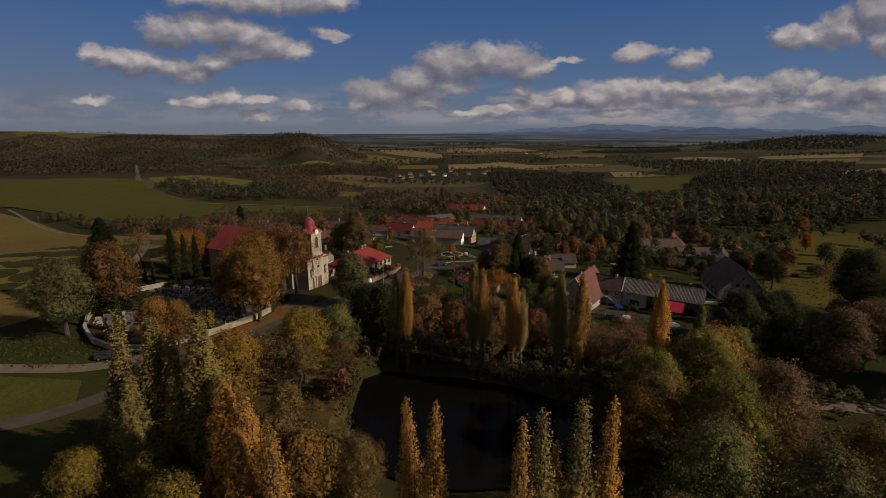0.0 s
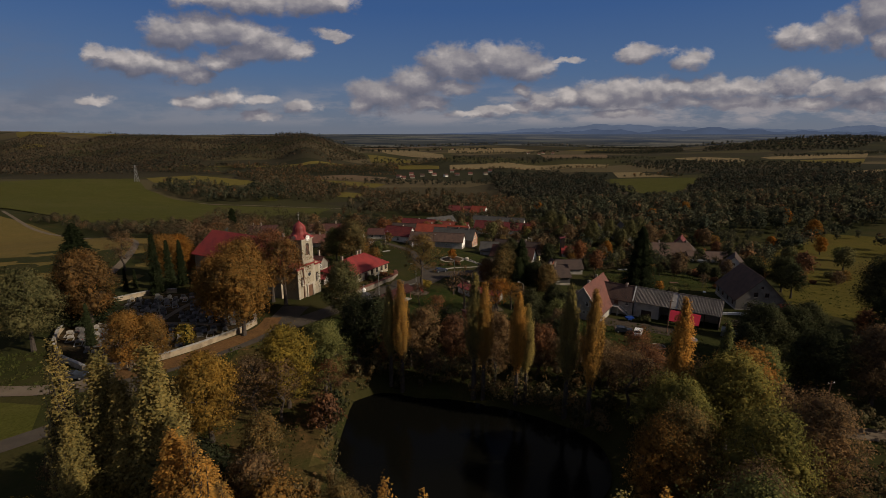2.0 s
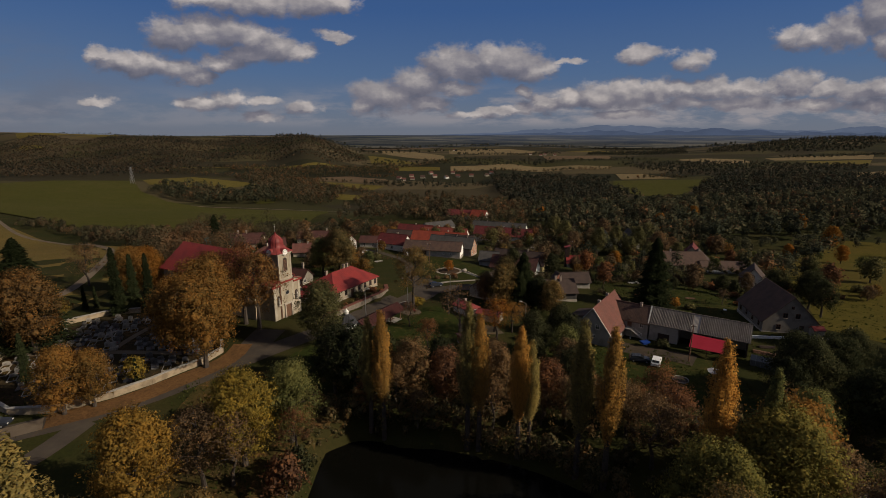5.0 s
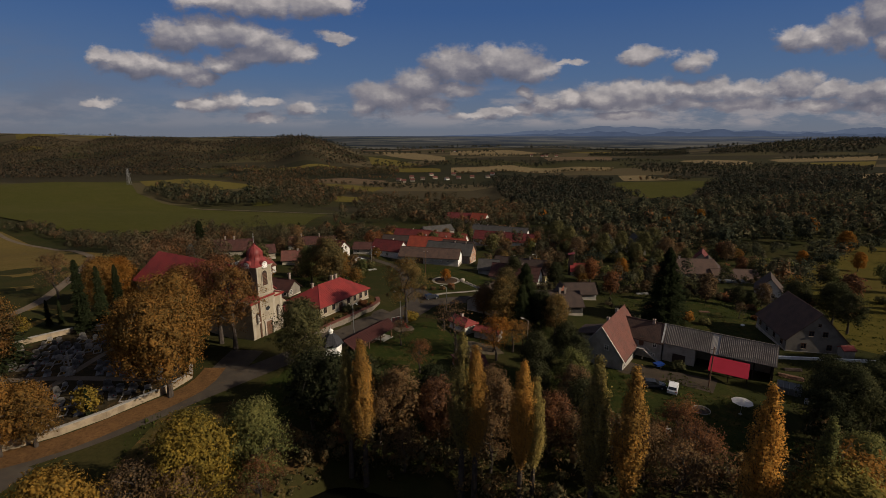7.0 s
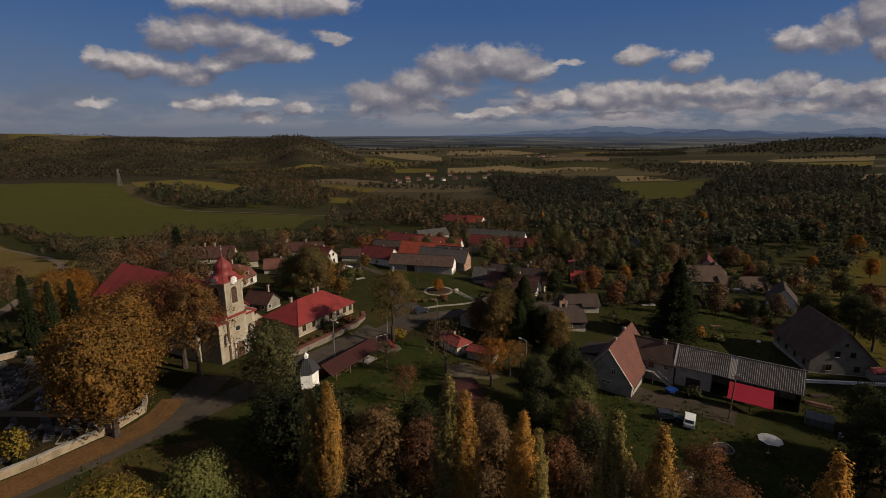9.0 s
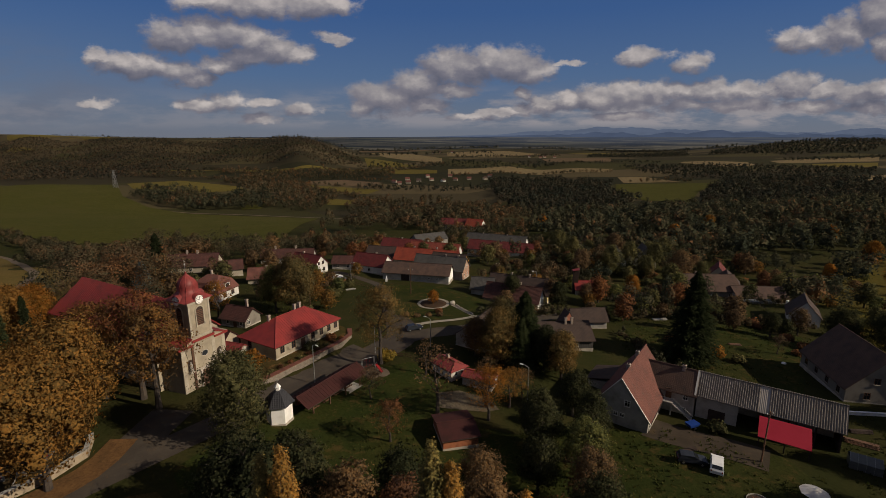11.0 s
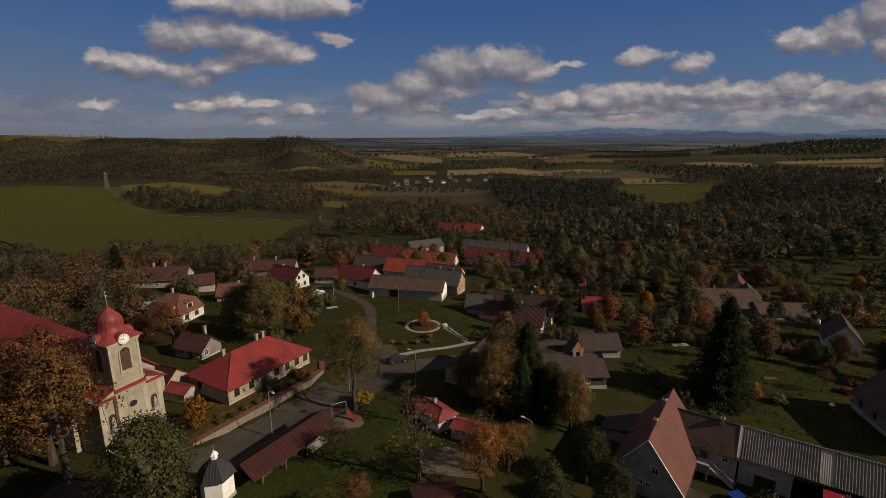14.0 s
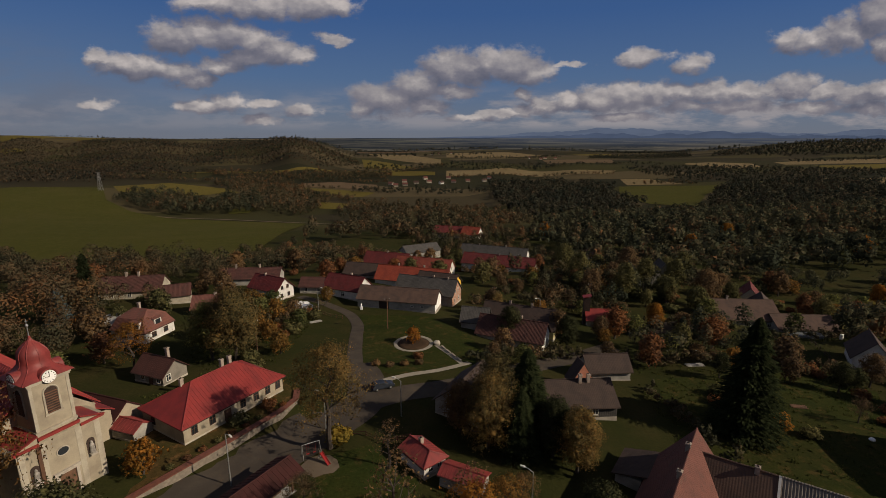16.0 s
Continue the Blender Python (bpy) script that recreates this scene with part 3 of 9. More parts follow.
def height(x, y):
    x, y = np.asarray(x, float), np.asarray(y, float)
    d2 = (x[..., None] - GROUND[:, 0]) ** 2 + (y[..., None] - GROUND[:, 1]) ** 2 + 60.0
    w = d2 ** -1.6
    near = (w * GROUND[:, 2]).sum(-1) / w.sum(-1)
    # the road lies lower in front of the terrace wall
    across, along = (x + 29.5) * 0.839 - (y - 133) * 0.544, (x + 29.5) * 0.544 + (y - 133) * 0.839
    near = near - 0.95 * smooth(-1.6, 0.4, across) * (1 - smooth(5, 14, across)) * smooth(-6, 6, along) * (1 - smooth(26, 36, along))
    # valley and far country
    far = -22 - 24 * smooth(380, 640, y) + 5 * np.sin(x / 260) * np.sin(y / 310 + 1)
    far = far + 16 * smooth(150, 700, -x) * smooth(300, 600, y) + 14 * smooth(150, 600, x)
    az = x / np.maximum(y, 1.0)
    crest = 37 + 21 * smooth(-0.50, -0.95, az) - 4 * np.exp(-((az + 0.52) / 0.06) ** 2) - 62 * smooth(-0.29, -0.155, az)
    spurs = 90 * np.sin(az * 21 + 0.8) + 40 * np.sin(az * 47 + 2.0)      # shallow side valleys in the long slope
    hill = np.maximum(crest - far, 0) * smooth(950, 1700, y + spurs * smooth(1000, 1300, y) + 0.35 * x * smooth(0, 1, -az))
    far = far + hill
    far = far + 40 * smooth(0.35, 0.75, az) * smooth(1300, 2600, y) + (22 * np.sin(az * 9 + 0.6) * smooth(1500, 2500, y) * smooth(-0.3, 0.0, az))*0.5
    far = far - 12 * smooth(2500, 3200, y) * smooth(-0.5, -0.2, az)
    k = smooth(220, 430, np.hypot(x * 0.9, y))
    return near * (1 - k) + far * k



def ground_at(x, y):
    return float(height(np.array([x]), np.array([y]))[0])


def sheet(name, xs, ys, z, mat, keep=None):
    nx, ny = len(xs), len(ys)
    gx, gy = np.meshgrid(xs, ys)
    v = np.stack([gx.ravel(), gy.ravel(), z(gx, gy).ravel()], 1)
    i = np.arange((nx - 1) * (ny - 1))
    a = i // (nx - 1) * nx + i % (nx - 1)
    f = np.stack([a, a + 1, a + nx + 1, a + nx], 1)
    m = bpy.data.meshes.new(name)
    m.from_pydata(v.tolist(), [], f.tolist())
    m.materials.append(mat)
    m.polygons.foreach_set("use_smooth", [True] * len(f))
    m.update()
    return new(name, m)


def spaced(stops):
    return np.unique(np.concatenate([np.linspace(a, b, n) for a, b, n in stops]))


POND = [(-16, 72), (-16.5, 80), (-17, 88), (-12, 92), (-6, 91), (6, 88.5), (15, 85), (21.5, 80.8), (25.5, 76.5), (26, 71), (23, 64), (12, 58), (0, 57), (-10, 61), (-14, 67)]
for _ in range(2):      # round the corners of the bank
    POND = [(a[0] * u + b[0] * (1 - u), a[1] * u + b[1] * (1 - u)) for a, b in zip(POND, POND[1:] + POND[:1]) for u in (0.75, 0.25)]


def inside(px, py, loop):
    hit = np.zeros(px.shape, bool)
    for (x0, y0), (x1, y1) in zip(loop, loop[1:] + loop[:1]):
        cross = ((y0 > py) != (y1 > py)) & (px < (x1 - x0) * (py - y0) / (y1 - y0 + 1e-12) + x0)
        hit ^= cross
    return hit


def land(x, y):
    """The ground with the pond's hollow in it."""
    d = np.full(np.shape(x), 1e9)
    for (x0, y0), (x1, y1) in zip(POND, POND[1:] + POND[:1]):
        ex, ey = x1 - x0, y1 - y0
        s = np.clip(((x - x0) * ex + (y - y0) * ey) / (ex * ex + ey * ey), 0, 1)
        d = np.minimum(d, np.hypot(x - x0 - s * ex, y - y0 - s * ey))
    d = np.where(inside(x, y, POND), -d, d)
    k = smooth(2.2, -1.0, d)
    return height(x, y) * (1 - k) - 5.4 * k


ground = sheet("ground", spaced([(-5200, -700, 50), (-700, -150, 46), (-150, 160, 100), (160, 700, 46), (700, 5200, 50)]),
               spaced([(-400, -20, 8), (-20, 260, 94), (260, 700, 60), (700, 2200, 60), (2200, 4900, 20)]), land, GROUND_MAT)
tagged(ground, "autumn grassland and open country running to the horizon", "ground", kind="structure")


def drape(name, loop, mat, lift, label, category="field", step=None):
    """A patch of other ground cover, laid over the land."""
    xs, ys = [p[0] for p in loop], [p[1] for p in loop]
    step = step or max(max(xs) - min(xs), max(ys) - min(ys)) / 26
    gx = np.arange(min(xs), max(xs) + step, step)
    gy = np.arange(min(ys), max(ys) + step, step)
    bm = bmesh.new()
    bm.faces.new([bm.verts.new((x, y, 0)) for x, y in loop])
    for axis, cuts in ((0, gx), (1, gy)):
        for c in cuts[1:-1]:
            no = (1, 0, 0) if axis == 0 else (0, 1, 0)
            co = (c, 0, 0) if axis == 0 else (0, c, 0)
            bmesh.ops.bisect_plane(bm, geom=bm.verts[:] + bm.edges[:] + bm.faces[:], plane_co=co, plane_no=no)
    p = np.array([v.co[:2] for v in bm.verts])
    for v, z in zip(bm.verts, land(p[:, 0], p[:, 1])):
        v.co.z = z + lift
    m = bpy.data.meshes.new(name)
    bm.to_mesh(m)
    bm.free()
    m.materials.append(mat)
    return tagged(new(name, m), label, category, kind="structure")


def ribbon(name, line, width, mat, lift, label, category="road", edge=None):
    """A road along a line of points, over the land."""
    pts = [Vector((*p, 0)) for p in line]
    fine = []
    for i in range(len(pts) - 1):
        p0, p1, p2, p3 = pts[max(i - 1, 0)], pts[i], pts[i + 1], pts[min(i + 2, len(pts) - 1)]
        n = max(int((p2 - p1).length / 2.0), 2)
        for j in range(n):
            t = j / n
            fine.append(0.5 * (2 * p1 + (p2 - p0) * t + (2 * p0 - 5 * p1 + 4 * p2 - p3) * t * t + (3 * p1 - p0 - 3 * p2 + p3) * t ** 3))
    fine.append(pts[-1])
    s = Shape()
    for i, q in enumerate(fine):
        d = (fine[min(i + 1, len(fine) - 1)] - fine[max(i - 1, 0)]).normalized()
        side = Vector((-d.y, d.x, 0))
        w = width[0] + (width[1] - width[0]) * i / (len(fine) - 1) if hasattr(width, "__len__") else width
        row = [q + side * w * k for k in (-0.5, -0.17, 0.17, 0.5)]
        z = land(np.array([r.x for r in row]), np.array([r.y for r in row])) + lift
        s.v += [(r.x, r.y, float(h)) for r, h in zip(row, z)]
        if i:
            n = (i - 1) * 4
            s.f += [(n + k, n + k + 1, n + k + 5, n + k + 4) for k in range(3)]
    return lone(name, s, mat, label, category, "structure", smooth=True)


# pond
s = Shape()
s.add([(x, y, -4.35) for x, y in POND], [tuple(range(len(POND)))])
lone("water", s, WATER, "still dark village pond in the shade of poplars", "pond", "structure")

# distance: the hazy plain and the mountains
s = Shape()
us = np.linspace(-0.44, 1.06, 60)
s.v = [(u * y, y, z) for y, z in ((2750, -27.0), (3600, -2.0), (4900, 41.0)) for u in us]
s.f = [(r * 60 + i, r * 60 + i + 1, (r + 1) * 60 + i + 1, (r + 1) * 60 + i) for r in range(2) for i in range(59)]


def haze_plain():
    mat = bpy.data.materials.new("hazy_plain")
    mat.use_nodes = True
    k = Nodes(mat.node_tree)
    p = place(k)
    xyz = k.n("SeparateXYZ")
    k.put(xyz.inputs[0], p)
    # parcels and tree belts, long across the view and shallow along it
    strips = k.noise(k.vmath("MULTIPLY", p, (0.42, 1.0, 0)), 0.0042, 6.0, 0.62)
    cell = k.n("TexVoronoi")
    k.put(cell.inputs["Vector"], k.vmath("MULTIPLY", p, (0.5, 1.0, 0)))
    cell.inputs["Scale"].default_value = 0.006
    tint = k.n("SeparateXYZ")
    k.put(tint.inputs[0], cell.outputs["Color"])
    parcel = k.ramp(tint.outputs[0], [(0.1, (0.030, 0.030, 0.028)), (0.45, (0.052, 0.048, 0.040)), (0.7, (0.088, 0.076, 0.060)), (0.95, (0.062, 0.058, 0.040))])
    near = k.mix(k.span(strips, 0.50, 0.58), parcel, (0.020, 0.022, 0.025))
    # haze is put into the glowing colour: bluer with distance and towards the east
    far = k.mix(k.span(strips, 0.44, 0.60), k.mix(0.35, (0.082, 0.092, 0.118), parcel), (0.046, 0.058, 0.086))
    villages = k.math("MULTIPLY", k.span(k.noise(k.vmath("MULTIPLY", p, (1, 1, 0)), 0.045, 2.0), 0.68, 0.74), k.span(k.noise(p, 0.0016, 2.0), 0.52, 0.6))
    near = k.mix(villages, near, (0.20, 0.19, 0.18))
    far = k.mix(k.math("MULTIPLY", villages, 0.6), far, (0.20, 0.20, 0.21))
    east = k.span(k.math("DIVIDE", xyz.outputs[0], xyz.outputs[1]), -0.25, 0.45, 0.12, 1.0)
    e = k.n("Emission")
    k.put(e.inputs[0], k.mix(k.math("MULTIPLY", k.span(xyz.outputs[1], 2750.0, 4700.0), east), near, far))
    out = k.n("OutputMaterial")
    k.t.links.new(e.outputs[0], out.inputs[0])
    return mat


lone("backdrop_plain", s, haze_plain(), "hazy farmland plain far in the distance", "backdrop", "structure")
for name, mat, y0, base, rise, jag in (("backdrop_far_mountains", MOUNTAIN_HAZE_PALE, 4940, 40, 72, 1.7), ("backdrop_mountains", MOUNTAIN_HAZE, 4915, 38, 36, 1.5)):
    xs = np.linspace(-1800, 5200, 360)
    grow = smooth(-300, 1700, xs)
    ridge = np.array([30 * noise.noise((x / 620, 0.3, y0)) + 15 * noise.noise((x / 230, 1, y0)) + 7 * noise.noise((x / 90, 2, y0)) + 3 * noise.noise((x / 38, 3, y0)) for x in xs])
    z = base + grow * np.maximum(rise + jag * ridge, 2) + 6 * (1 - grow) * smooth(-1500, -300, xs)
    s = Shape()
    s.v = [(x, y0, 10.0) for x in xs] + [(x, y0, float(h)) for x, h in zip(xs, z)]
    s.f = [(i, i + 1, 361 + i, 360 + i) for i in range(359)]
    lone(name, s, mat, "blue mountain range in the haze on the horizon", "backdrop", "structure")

# ground cover
drape("field_hillside", [(-760, 700), (-640, 810), (-520, 830), (-440, 720), (-360, 645), (-290, 606), (-180, 590), (-130, 570), (-110, 430), (-95, 330), (-110, 275), (-165, 290), (-225, 348), (-320, 408), (-420, 468), (-800, 540)], FIELD_GREEN, 0.8, "green winter crop field on the slope beyond the village")
drape("meadow_west", [(-430, 120), (-430, 448), (-325, 380), (-240, 318), (-158, 236), (-116, 214), (-93, 164), (-92, 122), (-106, 92), (-190, 60), (-430, 60)], MEADOW_DRY, 0.05, "dry brownish mown meadow beside the cemetery")
drape("meadow_south", [(-190, 56), (-110, 84), (-84, 81), (-66, 80), (-62, 73), (-68, 66), (-90, 45), (-150, 10)], FIELD_GREEN, 0.05, "short green grass between two tracks")
drape("lawn_church", [(-30, 112), (-22, 128), (-12, 142), (0, 148), (8, 141), (7, 128), (20, 124), (32, 128), (40, 128), (60, 120), (62, 98), (30, 98), (-10, 100), (-24, 104)], LAWN, 0.04, "shaded lawn with scattered leaves")
drape("playground_sand", [(-9.3, 143.0), (-8.6, 144.6), (-7.2, 145.4), (-5.6, 145.2), (-4.3, 144.2), (-3.6, 142.6), (-4.2, 141.4), (-5.6, 141.0), (-6.6, 140.3), (-8.2, 141.2)], TRACK, 0.09, "worn sandy ground under the swing and slide", "sand")
drape("fallen_leaves", [(5.7, 136.3), (6.6, 131.2), (14.4, 130.4), (17.0, 131.2), (15.6, 134.8), (10.1, 137.5)], turf("scattered_leaves", (0.09, 0.072, 0.050), (0.20, 0.16, 0.11), (0.05, 0.045, 0.028), 0.6), 0.09, "pale fallen leaves scattered under bare trees", "leaves")
drape("lawn_park", [(-10, 174), (-8, 190), (-11, 205), (-13, 213), (8, 212), (18, 196), (22, 180), (12, 174), (4, 170)], LAWN, 0.05, "village green with short grass")
drape("lawn_gardens", [(50, 146), (56, 176), (90, 182), (104, 176), (82, 146), (72, 132)], LAWN, 0.05, "rough garden lawn behind the farmhouse")
drape("meadow_east", [(100, 140), (120, 172), (150, 240), (235, 300), (300, 262), (200, 150), (120, 118)], MEADOW, 0.05, "sunlit meadow behind the eastern farm")
drape("bank_turf", [(-36, 58), (-42, 80), (-42, 104), (-30, 108), (-14, 97), (-13, 93), (-17.4, 88.5), (-16.9, 80), (-16.4, 72), (-14.3, 67), (-10, 61), (-14, 52)], LITTER, 0.05, "turf strewn with fallen leaves by the pond")
drape("cemetery_ground", [(-45, 116), (-46, 108), (-52, 99), (-60, 93), (-72, 94), (-81, 102), (-86, 112), (-87, 122), (-82, 133), (-70, 136), (-52, 128)], turf("churchyard_earth", (0.036, 0.028, 0.016), (0.055, 0.038, 0.020), (0.034, 0.030, 0.015), 0.6), 0.04, "gravel and earth between the graves", "cemetery")

FAR_FIELDS = [
    (FIELD_OLIVE, [(-1844, 2136), (-1752, 2287), (-1400, 2130), (-1248, 1903), (-1568, 2052), (-1619, 1882)], "green pasture on top of the western hill"),
    (FIELD_OLIVE, [(-1470, 1713), (-1317, 1633), (-1292, 1610), (-1360, 1560)], "small clearing on the western hill"),
    (FIELD_TAN, [(-1148, 2154), (-1160, 2500), (-943, 2549), (-700, 2300), (-655, 1960), (-800, 2020)], "pale stubble along the crest of the hill"),
    (FIELD_OLIVE, [(-590, 1112), (-450, 1146), (-330, 1136), (-215, 1262), (-196, 1250), (-325, 1112), (-452, 1124), (-580, 1098)], "pale pasture at the foot of the wooded hill"),
    (FIELD_OLIVE, [(-518, 851), (-467, 921), (-351, 879), (-311, 839), (-365, 781), (-474, 797)], "olive pasture on the far slope below the pylon"),
    (FIELD_BROWN, [(-263, 994), (-198, 1042), (-117, 1006), (-114, 922), (-177, 940), (-240, 952)], "brown stubble strip between hedges"),
    (FIELD_OLIVE, [(-240, 934), (-171, 914), (-103, 880), (-116, 820), (-184, 850)], "olive strip of pasture between hedges"),
    (FIELD_OLIVE, [(-172, 766), (-119, 746), (-124, 696), (-152, 704)], "small olive field among trees"),
    (FIELD_GREEN, [(-264, 684), (-234, 698), (-227, 662), (-247, 652)], "small green field among trees"),
    (FIELD_OLIVE, [(-261, 1687), (-155, 1562), (-68, 1397), (-120, 1382), (-199, 1357)], "long olive slope beside the wooded hill"),
    (FIELD_TAN, [(-346, 2341), (-144, 2097), (-1, 1667), (1, 1412), (-106, 1592), (-194, 1747)], "tan stubble slope in the valley"),
    (FIELD_TAN, [(19, 2153), (287, 2198), (384, 1944), (189, 1728), (18, 1818)], "pale stubble in the plain"),
    (FIELD_TAN, [(16, 1263), (182, 1378), (428, 1264), (394, 1204), (164, 1243), (15, 1168)], "long tan stubble field in the plain"),
    (FIELD_OLIVE, [(-189, 1257), (-117, 1352), (-11, 1242), (-10, 1182), (-116, 1212)], "olive pasture beside the next village"),
    (FIELD_GREEN, [(337, 986), (369, 972), (505, 930), (409, 814), (336, 696), (291, 735), (288, 839)], "bright green field among the woods"),
    (FIELD_TAN, [(382, 1104), (438, 1089), (458, 974), (358, 1000)], "tan field behind the green one"),
    (FIELD_TAN, [(711, 1495), (790, 1505), (865, 1440), (816, 1315), (725, 1305), (686, 1460)], "pale stubble on a low ridge"),
    (FIELD_TAN, [(944, 1466), (1152, 1571), (1399, 1622), (1257, 1462), (1077, 1431), (918, 1381)], "pale stubble on the eastern ridge"),
    (FIELD_TAN, [(745, 1011), (869, 1025), (980, 1060), (900, 930), (769, 913), (717, 955)], "sunlit stubble strip on the eastern rise"),
    (FIELD_OLIVE, [(982, 1366), (1217, 1417), (1069, 1251), (950, 1251)], "olive pasture on the eastern ridge"),
    (FIELD_BROWN, [(328, 1664), (554, 1684), (502, 1479), (316, 1519)], "ploughed field in the plain"),
    (FIELD_OLIVE, [(500, 2050), (900, 2000), (1000, 2250), (700, 2300)], "olive field in the distance"),
    (FIELD_BROWN, [(-420, 2500), (-150, 2400), (0, 2500), (-100, 2680), (-450, 2700)], "brown field in the distance"),
]
for mat, loop, label in FAR_FIELDS:
    drape("far_field", loop, mat, 0.6, label)

YARD_EARTH = tarmac("yard_earth", (0.052, 0.041, 0.030), (0.075, 0.058, 0.042))
ribbon("road_village", [(-64, 86), (-56, 91), (-48, 98), (-41, 107), (-35, 114.5), (-29, 122), (-23, 130.5), (-16, 140), (-9.5, 149.5), (-4, 158), (3, 163), (11, 166), (21, 172), (36, 184), (54, 196)], (5.0, 5.6), ASPHALT, 0.07, "worn asphalt village road")
ribbon("road_square", [(-15, 144), (-8, 152), (-3, 160), (-4, 169), (-7, 176)], (9.0, 6.5), ASPHALT, 0.09, "asphalt forecourt at the road junction")
ribbon("road_lane", [(-7, 174), (-9, 184), (-10.5, 194), (-12, 204), (-16, 213), (-23, 219), (-34, 226)], (3.4, 3.0), ASPHALT, 0.08, "narrow asphalt lane past the green")
ribbon("road_church", [(-38, 110), (-38, 118), (-37.5, 126)], (6.0, 7.0), ASPHALT, 0.06, "asphalt approach to the church")
ribbon("verge_cemetery", [(-60, 89.5), (-52.5, 94.4), (-46.5, 101.4), (-40.8, 110.6), (-40.6, 118)], 4.0, LEAF_CARPET, 0.12, "leaf-strewn verge below the cemetery wall", "verge")
ribbon("road_terrace", [(-27.4, 130.6), (-23.4, 137.0), (-18.6, 144.4), (-14.6, 150.4), (-11.4, 155.0)], 5.6, ASPHALT, 0.07, "strip of asphalt below the terrace wall")
ribbon("track_west", [(-200, 96), (-120, 88), (-96, 84.5), (-82, 83.5), (-68, 84.5), (-60, 89)], 3.2, TRACK, 0.10, "pale gravel farm track")
ribbon("track_south", [(-120, 44), (-90, 55), (-70, 65), (-62, 71), (-56, 80), (-54, 90)], 3.6, ASPHALT, 0.10, "grey lane along the field")
ribbon("track_hill", [(-411, 452), (-311, 365), (-243, 320), (-190, 268), (-152, 231), (-134, 213), (-116, 182), (-104, 155), (-103, 140), (-108, 118)], 2.6, TRACK, 0.14, "dirt track over the meadow")
ribbon("track_east", [(130, 74), (104, 73), (84, 76), (70, 78.5), (62, 80.5), (56, 80)], (3.8, 3.6), TRACK, 0.09, "farm drive of packed earth")
drape("yard_east", [(62, 207), (66, 216), (84, 221), (90, 217), (80, 210)], YARD_EARTH, 0.06, "packed pale earth yard between the farms", "yard")
ribbon("track_yard", [(42.5, 129), (47, 125.5), (52, 122.5), (57, 119)], 7.0, YARD_EARTH, 0.08, "packed earth farm yard")
ribbon("pavement_green", [(-1, 167.5), (4, 170.5), (10, 173.5), (17, 179)], 1.5, PAVING, 0.14, "pale paved footpath along the road", "pavement")
ribbon("path_green", [(9.5, 189), (12, 185), (14, 181), (15.5, 178)], 1.1, PAVING, 0.09, "stepped paved path to the memorial circle", "path")
ribbon("track_field_edge", [(-320, 622), (-290, 614), (-234, 612), (-180, 600), (-124, 578), (-60, 545)], 4.0, TRACK, 0.5, "pale farm track along the field edge")

# round memorial bed on the green
cx, cy = 4.0, 190.0
zc = ground_at(cx, cy)
s = Shape()
ring = [(math.cos(a), math.sin(a)) for a in np.linspace(0, 2 * math.pi, 41)[:-1]]
s.v = [(cx + r * c, cy + r * q, zc + h) for r, h in ((4.75, -0.3), (4.75, 0.16), (3.9, 0.16), (3.9, -0.3)) for c, q in ring]
s.f = [(k * 40 + i, k * 40 + (i + 1) % 40, (k + 1) * 40 + (i + 1) % 40, (k + 1) * 40 + i) for k in range(3) for i in range(40)]
lone("paved_ring", s, PAVING, "pale paved ring round a small bed on the green", "paving", "structure")
s = Shape()
s.lathe([(3.95, -0.3), (3.9, 0.10), (2.5, 0.2), (0.5, 0.22)], 40)
ob = lone("flower_bed", s, tarmac("dark_soil", (0.05, 0.032, 0.02), (0.08, 0.05, 0.03)), "round earth bed strewn with red leaves", "flower bed", smooth=True)
ob.location = (cx, cy, zc)


# ---------------------------------------------------------------- houses
def window_parts(root, face, half_l, half_w, u, z, w, h, frame_mat, name="window", bars=True):
    """A window: frame standing proud of the wall, a dark pane in it, and a sill."""
    place_at = {"front": pose(u, -half_w, z), "back": pose(-u, half_w, z, 0, 0, 180),
                "right": pose(half_l, u, z, 0, 0, 90), "left": pose(-half_l, -u, z, 0, 0, -90)}[face]
    f = Shape()
    e = 0.09
    f.box(-w / 2 - e, w / 2 + e, -0.06, 0.05, h / 2, h / 2 + e).box(-w / 2 - e, w / 2 + e, -0.06, 0.05, -h / 2 - e, -h / 2)
    f.box(-w / 2 - e, -w / 2, -0.06, 0.05, -h / 2, h / 2).box(w / 2, w / 2 + e, -0.06, 0.05, -h / 2, h / 2)
    if bars:
        f.box(-0.03, 0.03, -0.045, 0.0, -h / 2, h / 2).box(-w / 2, w / 2, -0.044, 0.0, h * 0.14, h * 0.14 + 0.05)
    win = part(name, f, frame_mat, root)
    win.matrix_basis = place_at
    part("pane", Shape().box(-w / 2, w / 2, -0.022, 0.04, -h / 2, h / 2), GLASS, win)
    if name == "window":
        part("sill", Shape().box(-w / 2 - 0.14, w / 2 + 0.14, -0.16, 0.02, -h / 2 - e - 0.06, -h / 2 - e), STONE_TRIM, win)
    return win


